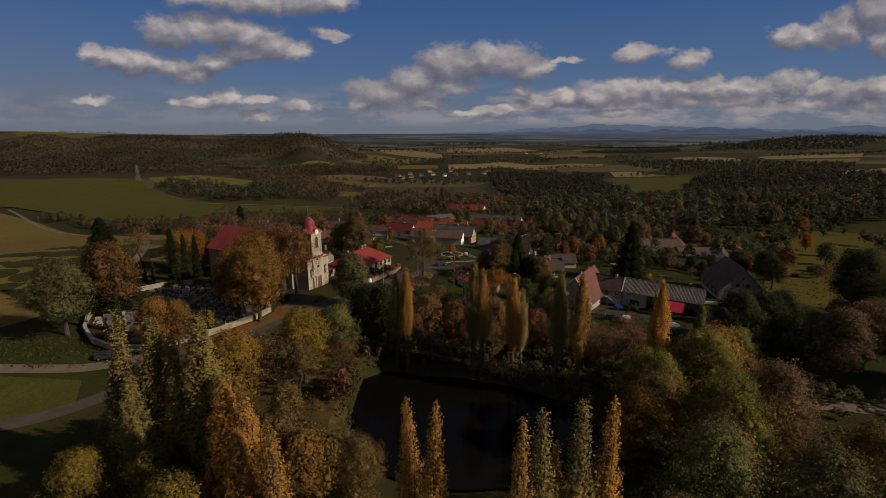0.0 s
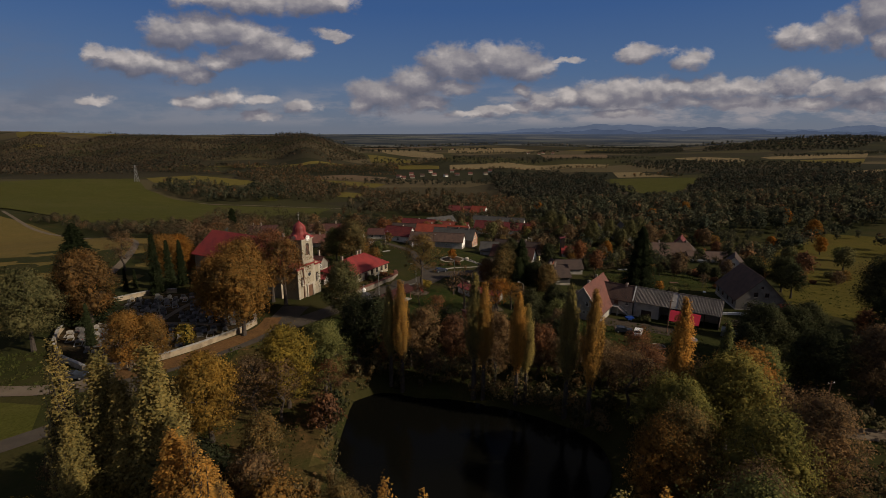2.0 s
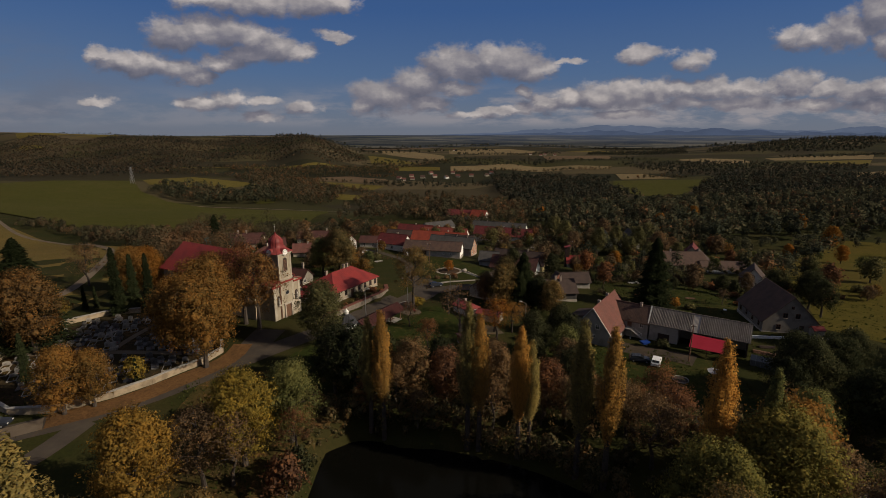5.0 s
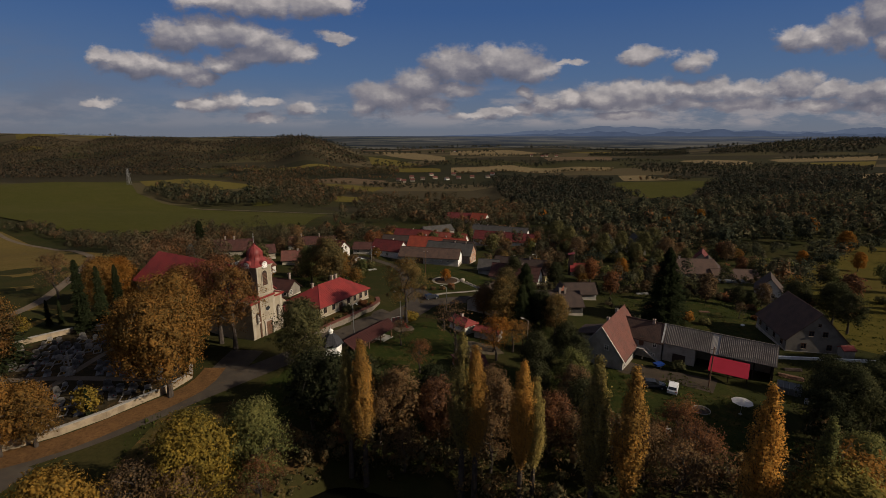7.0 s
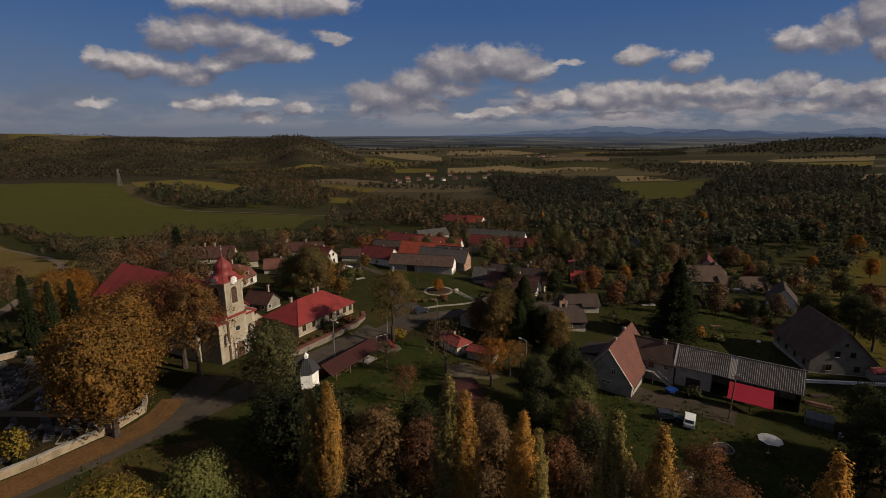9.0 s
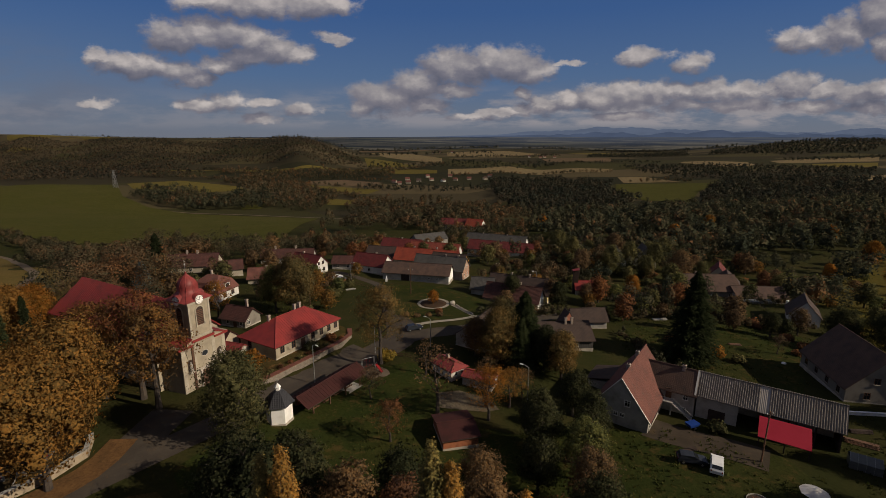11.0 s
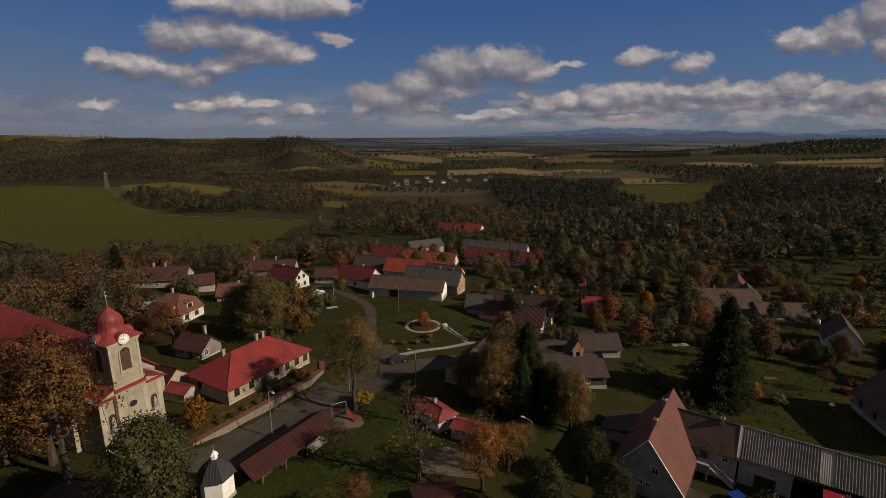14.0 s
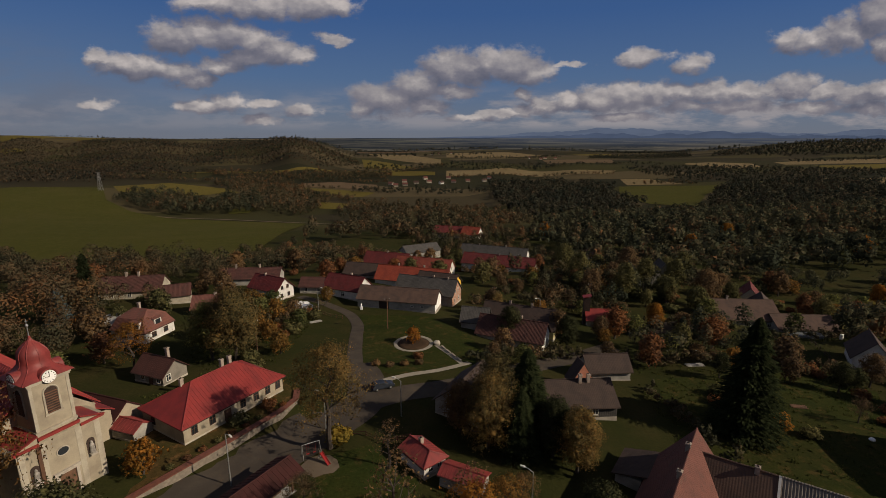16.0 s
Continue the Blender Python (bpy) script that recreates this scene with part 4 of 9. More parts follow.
def door_part(root, face, half_l, half_w, u, w, h, mat, z0=0.0):
    at = {"front": pose(u, -half_w, z0), "back": pose(-u, half_w, z0, 0, 0, 180), "right": pose(half_l, u, z0, 0, 0, 90), "left": pose(-half_l, -u, z0, 0, 0, -90)}[face]
    d = Shape().box(-w / 2, w / 2, -0.07, 0.05, 0, h)
    for k in range(3):
        d.box(-w / 2 + 0.1, w / 2 - 0.1, -0.10, -0.07, 0.12 + k * h / 3, (k + 1) * h / 3 - 0.08)
    ob = part("door", d, mat, root)
    ob.matrix_basis = at
    return ob


def gable_roof(root, L, W, eave, ridge, mat, hips=(0, 0), over=0.45, seams=0.0, ridge_mat=None, thick=0.18):
    """Two slopes, with the ends hipped over so many metres (0: gables). The ridge lies along local x."""
    l, w = L / 2 + over, W / 2 + over
    drop = (ridge - eave) * over / (W / 2)
    e, (h0, h1) = eave - drop, hips
    r0 = (-l + (h0 + over if h0 else 0), 0, ridge + thick)
    r1 = (l - (h1 + over if h1 else 0), 0, ridge + thick)
    c = [(-l, -w, e + thick), (l, -w, e + thick), (l, w, e + thick), (-l, w, e + thick)]
    roof = part("roof", Shape().slab([c[0], c[1], r1, r0], thick).slab([c[2], c[3], r0, r1], thick), mat, root)
    if h0:
        part("hip", Shape().slab([c[3], c[0], r0], thick), mat, roof)
    if h1:
        part("hip", Shape().slab([c[1], c[2], r1], thick), mat, roof)
    cap = Shape().tube((r0[0], 0, r0[2]), (r1[0], 0, r1[2]), 0.13, 0.13, 6)
    if h0:
        cap.tube(c[0], r0, 0.09, 0.09, 5).tube(c[3], r0, 0.09, 0.09, 5)
    if h1:
        cap.tube(c[1], r1, 0.09, 0.09, 5).tube(c[2], r1, 0.09, 0.09, 5)
    part("ridge_cap", cap, ridge_mat or mat, roof)
    if seams:
        rib = Shape()
        x = -l + seams
        while x < l - 0.1:
            top = min(1.0, (x + l) / (h0 + over) if h0 else 1.0, (l - x) / (h1 + over) if h1 else 1.0)
            for side in (-1, 1):
                a = Vector((x, side * w, e + thick + 0.02))
                b = Vector((x, side * w * (1 - top), e + (ridge - e) * top + thick + 0.02))
                rib.tube(a, b, 0.035, 0.035, 4)
            x += seams
        part("seam", rib, mat, roof)
    for side in (-1, 1):
        gut = Shape().tube((-l, side * (w + 0.05), e + 0.05), (l, side * (w + 0.05), e + 0.05), 0.07, 0.07, 5)
        part("gutter", gut, TILE_BROWN if mat is TILE_BROWN else WOOD_DARK, roof)
    return roof


def chimney_part(root, x, y, z0, z1, size=0.55, mat=None):
    ch = part("chimney", Shape().box(-size / 2, size / 2, -size / 2, size / 2, z0, z1).box(-size / 2 - 0.07, size / 2 + 0.07, -size / 2 - 0.07, size / 2 + 0.07, z1 - 0.2, z1 - 0.05), mat or CHIMNEY, root)
    ch.location = (x, y, 0)
    part("flue", Shape().box(-size / 4, size / 4, -size / 4, size / 4, z1, z1 + 0.12), WOOD_DARK, ch)
    return ch


def house(label, x, y, angle, L, W, eave, ridge, wall, roof, windows=(), doors=(), chimneys=(), hips=(0, 0), name="house", z=None, over=0.45,
          seams=0.0, frame_mat=None, gables=None, plinth=0.4, sink=0.8, ridge_mat=None, group="village houses", category="house"):
    """windows: face, place along it, height, width, height; gables: another material for (left, right)."""
    z = ground_at(x, y) if z is None else z
    root = thing(name, pose(x, y, z, 0, 0, angle), label, category, group)
    l, w = L / 2, W / 2
    h0, h1 = hips
    s = Shape()
    s.box(-l, l, -w, w, -sink, eave - 0.02)
    part("wall", s, wall, root)
    for k, (hip, side) in enumerate(((h0, -1), (h1, 1))):
        if not hip:
            x0, x1 = (-l, -l + 0.3) if side < 0 else (l - 0.3, l)
            g = Shape().add([(x0, -w, eave - 0.02), (x0, w, eave - 0.02), (x0, 0, ridge - 0.02), (x1, -w, eave - 0.02), (x1, w, eave - 0.02), (x1, 0, ridge - 0.02)],
                            [(0, 2, 1), (3, 4, 5), (0, 1, 4, 3), (1, 2, 5, 4), (2, 0, 3, 5)])
            part("gable", g, (gables[k] if gables and gables[k] else wall), root)
            if gables and gables[k]:
                part("gable_wall", Shape().box(*((-l - 0.02, -l + 0.05) if side < 0 else (l - 0.05, l + 0.02)), -w, w, -sink, eave - 0.02), gables[k], root)
    if plinth:
        part("plinth", Shape().box(-l - 0.05, l + 0.05, -w - 0.05, w + 0.05, -sink, plinth), STONE_TRIM, root)
    gable_roof(root, L, W, eave, ridge, roof, hips, over, seams, ridge_mat)
    for face, u, zz, ww, hh in windows:
        window_parts(root, face, l + (0.02 if gables and face in ("left", "right") else 0), w, u, zz, ww, hh, frame_mat or FRAME_WHITE)
    for face, u, ww, hh in doors:
        door_part(root, face, l, w, u, ww, hh, FRAME_BROWN)
    for cx_, cy_, top in chimneys:
        slope = ridge - (ridge - eave) * abs(cy_) / w
        chimney_part(root, cx_, cy_, slope - 0.4, top)
    return root


# the parish house under its red tin roof
house("long cream parish house with a hipped red tin roof", -27.3, 156.4, 59.7, 18.6, 11.0, 3.1, 6.5, PLASTER_CREAM, TIN_RED,
      windows=[("front", u, 1.85, 0.9, 1.3) for u in (-7.6, -4.6, 1.0, 3.6, 6.0, 8.2)] + [("right", u, 1.85, 0.9, 1.4) for u in (-3, 0, 3)] + [("left", -2.5, 1.85, 0.9, 1.4)],
      doors=[("front", -1.9, 1.2, 2.3)], chimneys=[(-5.0, 1.2, 7.3), (2.5, 1.5, 7.5), (4.0, 1.5, 7.5)], hips=(5.2, 5.2), seams=0.62, z=-0.35, name="parish_house", frame_mat=FRAME_BROWN)


# ---------------------------------------------------------------- church
def church():
    """Local x points out of the front, local y to the north side."""
    root = thing("church", pose(-36.4, 135.2, 0.3, 0, 0, -24.3), "cream baroque church with red tin roofs and a clock tower", "church")
    turn = pose(0, 0, 0, 0, 0, -4.3)      # the nave stands a little askew to its front
    nave = Shape().prism([(-40.6, -5.7), (-34, -5.9), (-4.2, -6.1), (-4.2, 6.1), (-34, 5.9), (-40.6, 5.7)], -1.5, 8.5)
    part("nave_wall", nave, PLASTER_CREAM, root).matrix_basis = turn
    # steep nave roof, hipped at the choir end
    th, e, r = 0.2, 8.4, 14.9
    c = [(-41.2, -6.3, e), (-3.9, -6.7, e), (-3.9, 6.7, e), (-41.2, 6.3, e)]
    r0, r1 = (-39.0, 0, r), (-3.9, 0, r)
    roof = part("nave_roof", Shape().slab([c[0], c[1], r1, r0], th).slab([c[2], c[3], r0, r1], th), TIN_RED, root)
    roof.matrix_basis = turn
    part("hip", Shape().slab([c[3], c[0], r0], th), TIN_RED, roof)
    rib = Shape()
    for i in range(58):
        x = -40.9 + i * 0.63
        t = min(1.0, (x + 41.2) / 2.2)
        for sd in (-1, 1):
            rib.tube((x, sd * 6.7, e + 0.02), (x, sd * 6.7 * (1 - t), e + (r - e) * t + 0.02), 0.035, 0.035, 4)
    part("seam", rib, TIN_RED, roof)
    part("nave_gable", Shape().add([(-4.0, -6.2, 8.2), (-4.0, 6.2, 8.2), (-4.0, 0, 13.9), (-4.4, -6.2, 8.2), (-4.4, 6.2, 8.2), (-4.4, 0, 13.9)],
                                   [(0, 1, 2), (3, 5, 4), (0, 3, 4, 1), (1, 4, 5, 2), (2, 5, 3, 0)]), PLASTER_CREAM, root).matrix_basis = turn
    for x in (-30, -22, -14):
        for sd, face in ((-1, "front"), (1, "back")):
            w = window_parts(root, face, 40, 6.1, x if sd < 0 else -x, 5.2, 1.3, 2.8, FRAME_BROWN)
            w.matrix_basis = turn @ w.matrix_basis
    # front block with its swept shoulders
    part("front_block", Shape().prism([(-4.4, -5.0), (0.25, -4.6), (0.25, 4.6), (-4.4, 5.0)], -1.5, 8.6), PLASTER_CREAM, root)
    for sd in (-1, 1):
        y0, y1 = sorted((sd * 2.3, sd * 5.2))
        part("shoulder_roof", Shape().slab(
             [(-4.5, y0, 9.7 if sd > 0 else 8.65), (0.55, y0, 9.7 if sd > 0 else 8.65), (0.55, y1, 8.65 if sd > 0 else 9.7), (-4.5, y1, 8.65 if sd > 0 else 9.7)], 0.16), TIN_RED, root)
        part("shoulder_wall", Shape().prism([(-4.4, y0), (0.25, y0), (0.25, y1), (-4.4, y1)], 8.5, [9.5, 9.5, 8.7, 8.7] if sd > 0 else [8.7, 8.7, 9.5, 9.5]), PLASTER_CREAM, root)
        part("pilaster", Shape().box(0.2, 0.28, sd * 4.2 - 0.35, sd * 4.2 + 0.35, -1.2, 8.3), PLASTER_PALE, root)
        part("pilaster", Shape().box(0.2, 0.28, sd * 2.0 - 0.35, sd * 2.0 + 0.35, -1.2, 8.3), PLASTER_PALE, root)
        # arched niches with stone figures; a dark plate stands for each hollow's shade
        niche = Shape().box(0.22, 0.30, sd * 3.1 - 0.5, sd * 3.1 + 0.5, 3.9, 5.6)
        niche.add([(0.30, sd * 3.1 + 0.5 * math.cos(a), 5.6 + 0.5 * math.sin(a)) for a in np.linspace(0, math.pi, 9)], [tuple(range(9))])
        part("niche", niche, WOOD_DARK, root)
        fig = Shape().lathe([(0.30, 4.0), (0.33, 4.3), (0.26, 4.8), (0.30, 5.1), (0.18, 5.3), (0.15, 5.4), (0.17, 5.55), (0.02, 5.72)], 10, centre=(0.46, sd * 3.1))
        part("stone_figure", fig, GRANITE_PALE, root, "weathered stone figure")
        part("bracket", Shape().box(0.2, 0.8, sd * 3.1 - 0.4, sd * 3.1 + 0.4, 3.7, 3.95), STONE_TRIM, root)
    part("cornice", Shape().box(-4.6, 0.5, -5.1, -2.3, 8.3, 8.62).box(-4.6, 0.5, 2.3, 5.1, 8.3, 8.62).box(0.24, 0.5, -2.3, 2.3, 8.9, 9.3), TIN_RED, root, "red tin cornice cover")
    # dark strip standing proud, in place of the shadow in a recess
    part("drain_strip", Shape().box(0.22, 0.42, -2.62, -2.2, -1.0, 8.4), FRAME_BROWN, root, "dark brown strip put in for the shaded recess beside the tower bay")
    part("portal", Shape().box(0.2, 0.55, -1.3, -0.95, -0.6, 3.3).box(0.2, 0.55, 0.95, 1.3, -0.6, 3.3).box(0.2, 0.6, -1.5, 1.5, 3.3, 3.7), STONE_TRIM, root)
    part("door", Shape().box(0.2, 0.34, -0.95, 0.95, -0.6, 3.3).box(0.33, 0.38, -0.85, -0.05, -0.4, 1.2).box(0.33, 0.38, 0.05, 0.85, -0.4, 1.2), WOOD, root)
    part("step", Shape().box(0.2, 1.9, -2.2, 2.2, -1.0, -0.55).box(0.2, 1.4, -1.8, 1.8, -0.6, -0.38), CONCRETE, root)
    oval = Shape().add([(0.30, 0.62 * math.cos(a), 6.2 + 0.5 * math.sin(a)) for a in np.linspace(0, 2 * math.pi, 21)[:-1]], [tuple(range(20))])
    part("oval_window", oval, GLASS, root)
    rim = Shape()
    pts = [(0.30, 0.68 * math.cos(a), 6.2 + 0.56 * math.sin(a)) for a in np.linspace(0, 2 * math.pi, 21)]
    for a, b in zip(pts, pts[1:]):
        rim.tube(a, b, 0.08, 0.08, 4)
    part("oval_rim", rim, STONE_TRIM, root)
    # tower
    part("tower", Shape().box(-4.4, 0.1, -2.1, 2.1, -1.0, 16.4), PLASTER_CREAM, root)
    for sx in (-4.4, 0.1):
        for sy in (-2.1, 2.1):
            part("corner_strip", Shape().box(sx - 0.28 if sx > 0 else sx - 0.07, sx + 0.07 if sx > 0 else sx + 0.28, sy - (0.3 if sy > 0 else 0.07), sy + (0.07 if sy > 0 else 0.3), 9.3, 15.9), PLASTER_PALE, root)
    part("string_course", Shape().box(-4.6, 0.3, -2.3, 2.3, 9.55, 9.85), PLASTER_PALE, root)
    part("tower_cornice", Shape().box(-4.6, 0.3, -2.3, 2.3, 15.75, 16.0).box(-4.7, 0.4, -2.4, 2.4, 16.0, 16.2), PLASTER_PALE, root)
    for m in (pose(0.12, 0, 13.2), pose(-2.2, -2.12, 13.2, 0, 0, -90), pose(-2.2, 2.12, 13.2, 0, 0, 90), pose(-4.42, 0, 13.2, 0, 0, 180)):
        hole = Shape().box(-0.02, 0.05, -0.7, 0.7, -1.5, 1.1)
        hole.add([(0.05, 0.7 * math.cos(a), 1.1 + 0.7 * math.sin(a)) for a in np.linspace(0, math.pi, 11)], [tuple(range(11))])
        w = part("belfry_window", hole, WOOD_DARK, root)
        w.matrix_basis = m
        sl = Shape()
        for i in range(9):
            sl.slab([(0.02, -0.66, -1.38 + i * 0.32), (0.15, -0.66, -1.5 + i * 0.32), (0.15, 0.66, -1.5 + i * 0.32), (0.02, 0.66, -1.38 + i * 0.32)], 0.03)
        part("louvre", sl, FRAME_BROWN, w)
        arch = Shape().box(0.0, 0.12, -0.9, -0.7, -1.6, 1.1).box(0.0, 0.12, 0.7, 0.9, -1.6, 1.1).box(0, 0.2, -1.0, 1.0, -1.75, -1.55)
        arc = [(0.06, 0.8 * math.cos(a), 1.1 + 0.8 * math.sin(a)) for a in np.linspace(0, math.pi, 13)]
        for a, b in zip(arc, arc[1:]):
            arch.tube(a, b, 0.10, 0.10, 5)
        part("surround", arch, PLASTER_PALE, w)
    # onion roof: square in plan, bellied
    prof = [(2.72, 16.2), (2.62, 16.36), (2.14, 16.75), (1.74, 17.15), (1.48, 17.6), (1.38, 18.0), (1.38, 18.4), (1.38, 18.8), (1.28, 19.2), (1.06, 19.6), (0.78, 19.95), (0.5, 20.25), (0.25, 20.5), (0.11, 20.75), (0.06, 21.1)]
    dome = Shape()
    n = 8
    ring = []
    for rad, z in prof:
        sq = max(0.45, min(1.0, (18.2 - z) / 1.6))
        for i in range(n):
            a = math.pi / 4 * i
            k = (1 / max(abs(math.cos(a)), abs(math.sin(a)))) * sq + (1 - sq) * 1.06
            ring.append((-2.2 + rad * k * math.cos(a), rad * k * math.sin(a), z))
    dome.v = ring
    for j in range(len(prof) - 1):
        dome.f += [(j * n + i, j * n + (i + 1) % n, (j + 1) * n + (i + 1) % n, (j + 1) * n + i) for i in range(n)]
    dome.f.append(tuple(range((len(prof) - 1) * n, len(prof) * n)))
    dm = part("dome", dome, TIN_RED_DOME, root, smooth=True)
    rib = Shape()
    for i in range(n):
        for j in range(len(prof) - 1):
            rib.tube(ring[j * n + i], ring[(j + 1) * n + i], 0.05, 0.05, 4)
    part("hip_rib", rib, TIN_RED_DOME, dm)
    ball = Shape().lathe([(0.05, 21.0), (0.045, 22.2), (0.12, 22.25), (0.17, 22.4), (0.12, 22.55), (0.03, 22.6)], 12, centre=(-2.2, 0))
    part("ball", ball, METAL_GREY, dm)
    part("cross", Shape().box(-2.22, -2.18, -0.02, 0.02, 22.55, 23.2).box(-2.22, -2.18, -0.2, 0.2, 22.9, 22.95), METAL_GREY, dm)
    for m in (pose(0.0, 0, 16.35), pose(-2.2, -2.1, 16.35, 0, 0, -90), pose(-2.2, 2.1, 16.35, 0, 0, 90)):
        hood = Shape()
        arc = [(math.cos(a), math.sin(a)) for a in np.linspace(-0.05, math.pi + 0.05, 17)]
        hood.v = [(x, 0.98 * c, 0.98 * q) for x in (-0.9, 0.50) for c, q in arc] + [(0.50, 0.84 * c, 0.84 * q) for c, q in arc]
        hood.f = [(i, i + 1, 17 + i + 1, 17 + i) for i in range(16)] + [(17 + i, 18 + i, 35 + i, 34 + i) for i in range(16)]
        ck = part("clock_hood", hood, TIN_RED_DOME, root)
        ck.matrix_basis = m
        disc = Shape()
        disc.v = [(x, 0.76 * math.cos(a), 0.76 * math.sin(a)) for x in (-0.6, 0.54) for a in np.linspace(0, 2 * math.pi, 29)[:-1]]
        disc.f = [tuple(range(28, 56))] + [(i, (i + 1) % 28, 28 + (i + 1) % 28, 28 + i) for i in range(28)]
        face = part("clock_face", disc, LIMEWASH, ck)
        for i in range(12):
            a = math.pi / 6 * i
            c, q = math.cos(a), math.sin(a)
            mark = Shape().tube((0.55, 0.52 * c, 0.52 * q), (0.55, 0.68 * c, 0.68 * q), 0.04, 0.045, 4)
            part("hour_mark", mark, WOOD_DARK, face)
        part("pointers", Shape().tube((0.58, 0, 0), (0.58, 0.05, 0.62), 0.035, 0.03, 4).tube((0.59, 0, 0), (0.59, -0.40, 0.10), 0.045, 0.035, 4), WOOD_DARK, face)
    # sacristy on the north side
    part("sacristy_wall", Shape().box(-14, -8, 6.2, 10.5, -1.5, 4.2), PLASTER_CREAM, root)
    part("sacristy_roof", Shape().slab([(-14.4, 10.9, 4.0), (-14.4, 6.2, 6.8), (-7.6, 6.2, 6.8), (-7.6, 10.9, 4.0)], 0.16), TIN_RED, root)
    return root


church()

# ---------------------------------------------------------------- village houses
W4 = [("right", -1.4, 1.6, 0.9, 1.2), ("right", 1.4, 1.6, 0.9, 1.2), ("right", 0.0, 4.2, 0.8, 1.0)]
house("small outbuilding with a dark red tin roof behind the church", -43.0, 152.0, -18, 9.0, 5.0, 2.6, 4.6, PLASTER_CREAM, TIN_DARKRED, doors=[("front", 0, 1.0, 2.0)], name="outbuilding", category="shed", over=0.3)
house("lean-to shed with a faded red tin roof", -37.0, 148.6, -18, 4.6, 3.2, 1.7, 2.6, PLASTER_GREY, TIN_RED_DOME, name="shed", category="shed", over=0.25, seams=0.6)
house("low old cottage with a patched red-brown roof", -44.0, 168.5, -20, 7.4, 5.4, 2.2, 4.5, PLASTER_DIM, TILE_MAROON, windows=[("right", -1.5, 1.5, 0.9, 1.2), ("front", 2.5, 1.4, 0.9, 1.2), ("front", -1.5, 1.4, 0.9, 1.2)], doors=[("front", 0.6, 1.0, 2.0)], chimneys=[(2.0, 0.3, 6.6)], name="cottage")
def mansard_house(x, y, angle):
    """A white house under a broken-pitch roof with a flat-roofed wing."""
    root = thing("house", pose(x, y, ground_at(x, y), 0, 0, angle), "white house under a red mansard roof with a dark flat-roofed wing", "house", "village houses")
    L, w = 9.6, 4.3
    part("wall", Shape().box(-L / 2, L / 2, -w, w, -0.8, 2.7), PLASTER_WHITE, root)
    l, e, s = L / 2, 0.28, 1.1
    eave = [(-l - e, -w - e, 2.45), (l + e, -w - e, 2.45), (l + e, w + e, 2.45), (-l - e, w + e, 2.45)]
    kink = [(-l + s, -w + s, 5.2), (l - s, -w + s, 5.2), (l - s, w - s, 5.2), (-l + s, w - s, 5.2)]
    for k in range(4):
        part("roof_slope", Shape().slab([eave[k], eave[(k + 1) % 4], kink[(k + 1) % 4], kink[k]], 0.14), TILE_WORN, root)
        part("gutter", Shape().tube(eave[k], eave[(k + 1) % 4], 0.07, 0.07, 5), WOOD_DARK, root)
    ends = [(-l + 2.9, 0, 6.8), (l - 2.9, 0, 6.8)]
    for quad in ([kink[0], kink[1], ends[1], ends[0]], [kink[1], kink[2], ends[1]], [kink[2], kink[3], ends[0], ends[1]], [kink[3], kink[0], ends[0]]):
        part("roof_slope", Shape().slab(quad, 0.14), TILE_WORN, root)
    part("ceiling", Shape().box(-l + 0.1, l - 0.1, -w + 0.1, w - 0.1, 2.7, 2.8), PLASTER_WHITE, root)
    gable_dormer = part("dormer", Shape().box(l - 1.6, l - 0.25, -1.0, 1.0, 3.1, 4.8), PLASTER_WHITE, root)
    part("dormer_pane", Shape().box(l - 0.28, l - 0.2, -0.7, 0.7, 3.4, 4.5), GLASS, gable_dormer)
    part("dormer_roof", Shape().slab([(l - 1.8, -1.2, 5.1), (l, -1.2, 4.85), (l, 1.2, 4.85), (l - 1.8, 1.2, 5.1)], 0.12), TILE_WORN, gable_dormer)
    for face, u, z, ww, hh in (("right", -1.7, 1.4, 1.1, 1.1), ("right", 1.7, 1.4, 1.1, 1.1), ("front", 2.4, 1.4, 1.4, 1.1), ("front", -1.0, 1.4, 1.4, 1.1)):
        window_parts(root, face, L / 2, w, u, z, ww, hh, FRAME_BROWN)
    dormer = part("dormer", Shape().box(1.2, 3.4, -w + 0.1, -2.4, 3.2, 4.9), PLASTER_WHITE, root)
    part("dormer_pane", Shape().box(1.5, 3.1, -w + 0.06, -w + 0.12, 3.5, 4.6), GLASS, dormer)
    part("dormer_roof", Shape().slab([(1.0, -w - 0.15, 4.95), (3.6, -w - 0.15, 4.95), (3.6, -2.2, 5.25), (1.0, -2.2, 5.25)], 0.12), TILE_WORN, dormer)
    chimney_part(root, -1.0, 0.6, 6.2, 7.9)
    wing = part("wing", Shape().box(-L / 2 - 6.5, -L / 2, -w + 0.6, w - 0.6, -0.8, 3.3), WOOD_DARK, root)
    part("flat_roof", Shape().box(-L / 2 - 6.9, -L / 2 + 0.02, -w + 0.2, w - 0.2, 3.3, 3.55), CONCRETE, wing)
    return root


mansard_house(-60.6, 190.0, -14)
house("long farmhouse with a reddish brown tile roof", -84.0, 224.0, 10, 17.0, 8.5, 2.8, 6.2, PLASTER_PALE, TILE_MAROON, windows=[("right", -1.4, 1.6, 0.9, 1.2), ("front", -5, 1.6, 0.9, 1.2), ("front", 0, 1.6, 0.9, 1.2)], chimneys=[(-2, 0, 7.6), (1.5, 0, 7.6)], name="farmhouse")
house("farm wing with a reddish brown tile roof", -70.0, 218.0, 24, 11.0, 6.5, 2.6, 5.0, PLASTER_PALE, TILE_MAROON, name="farm_wing")
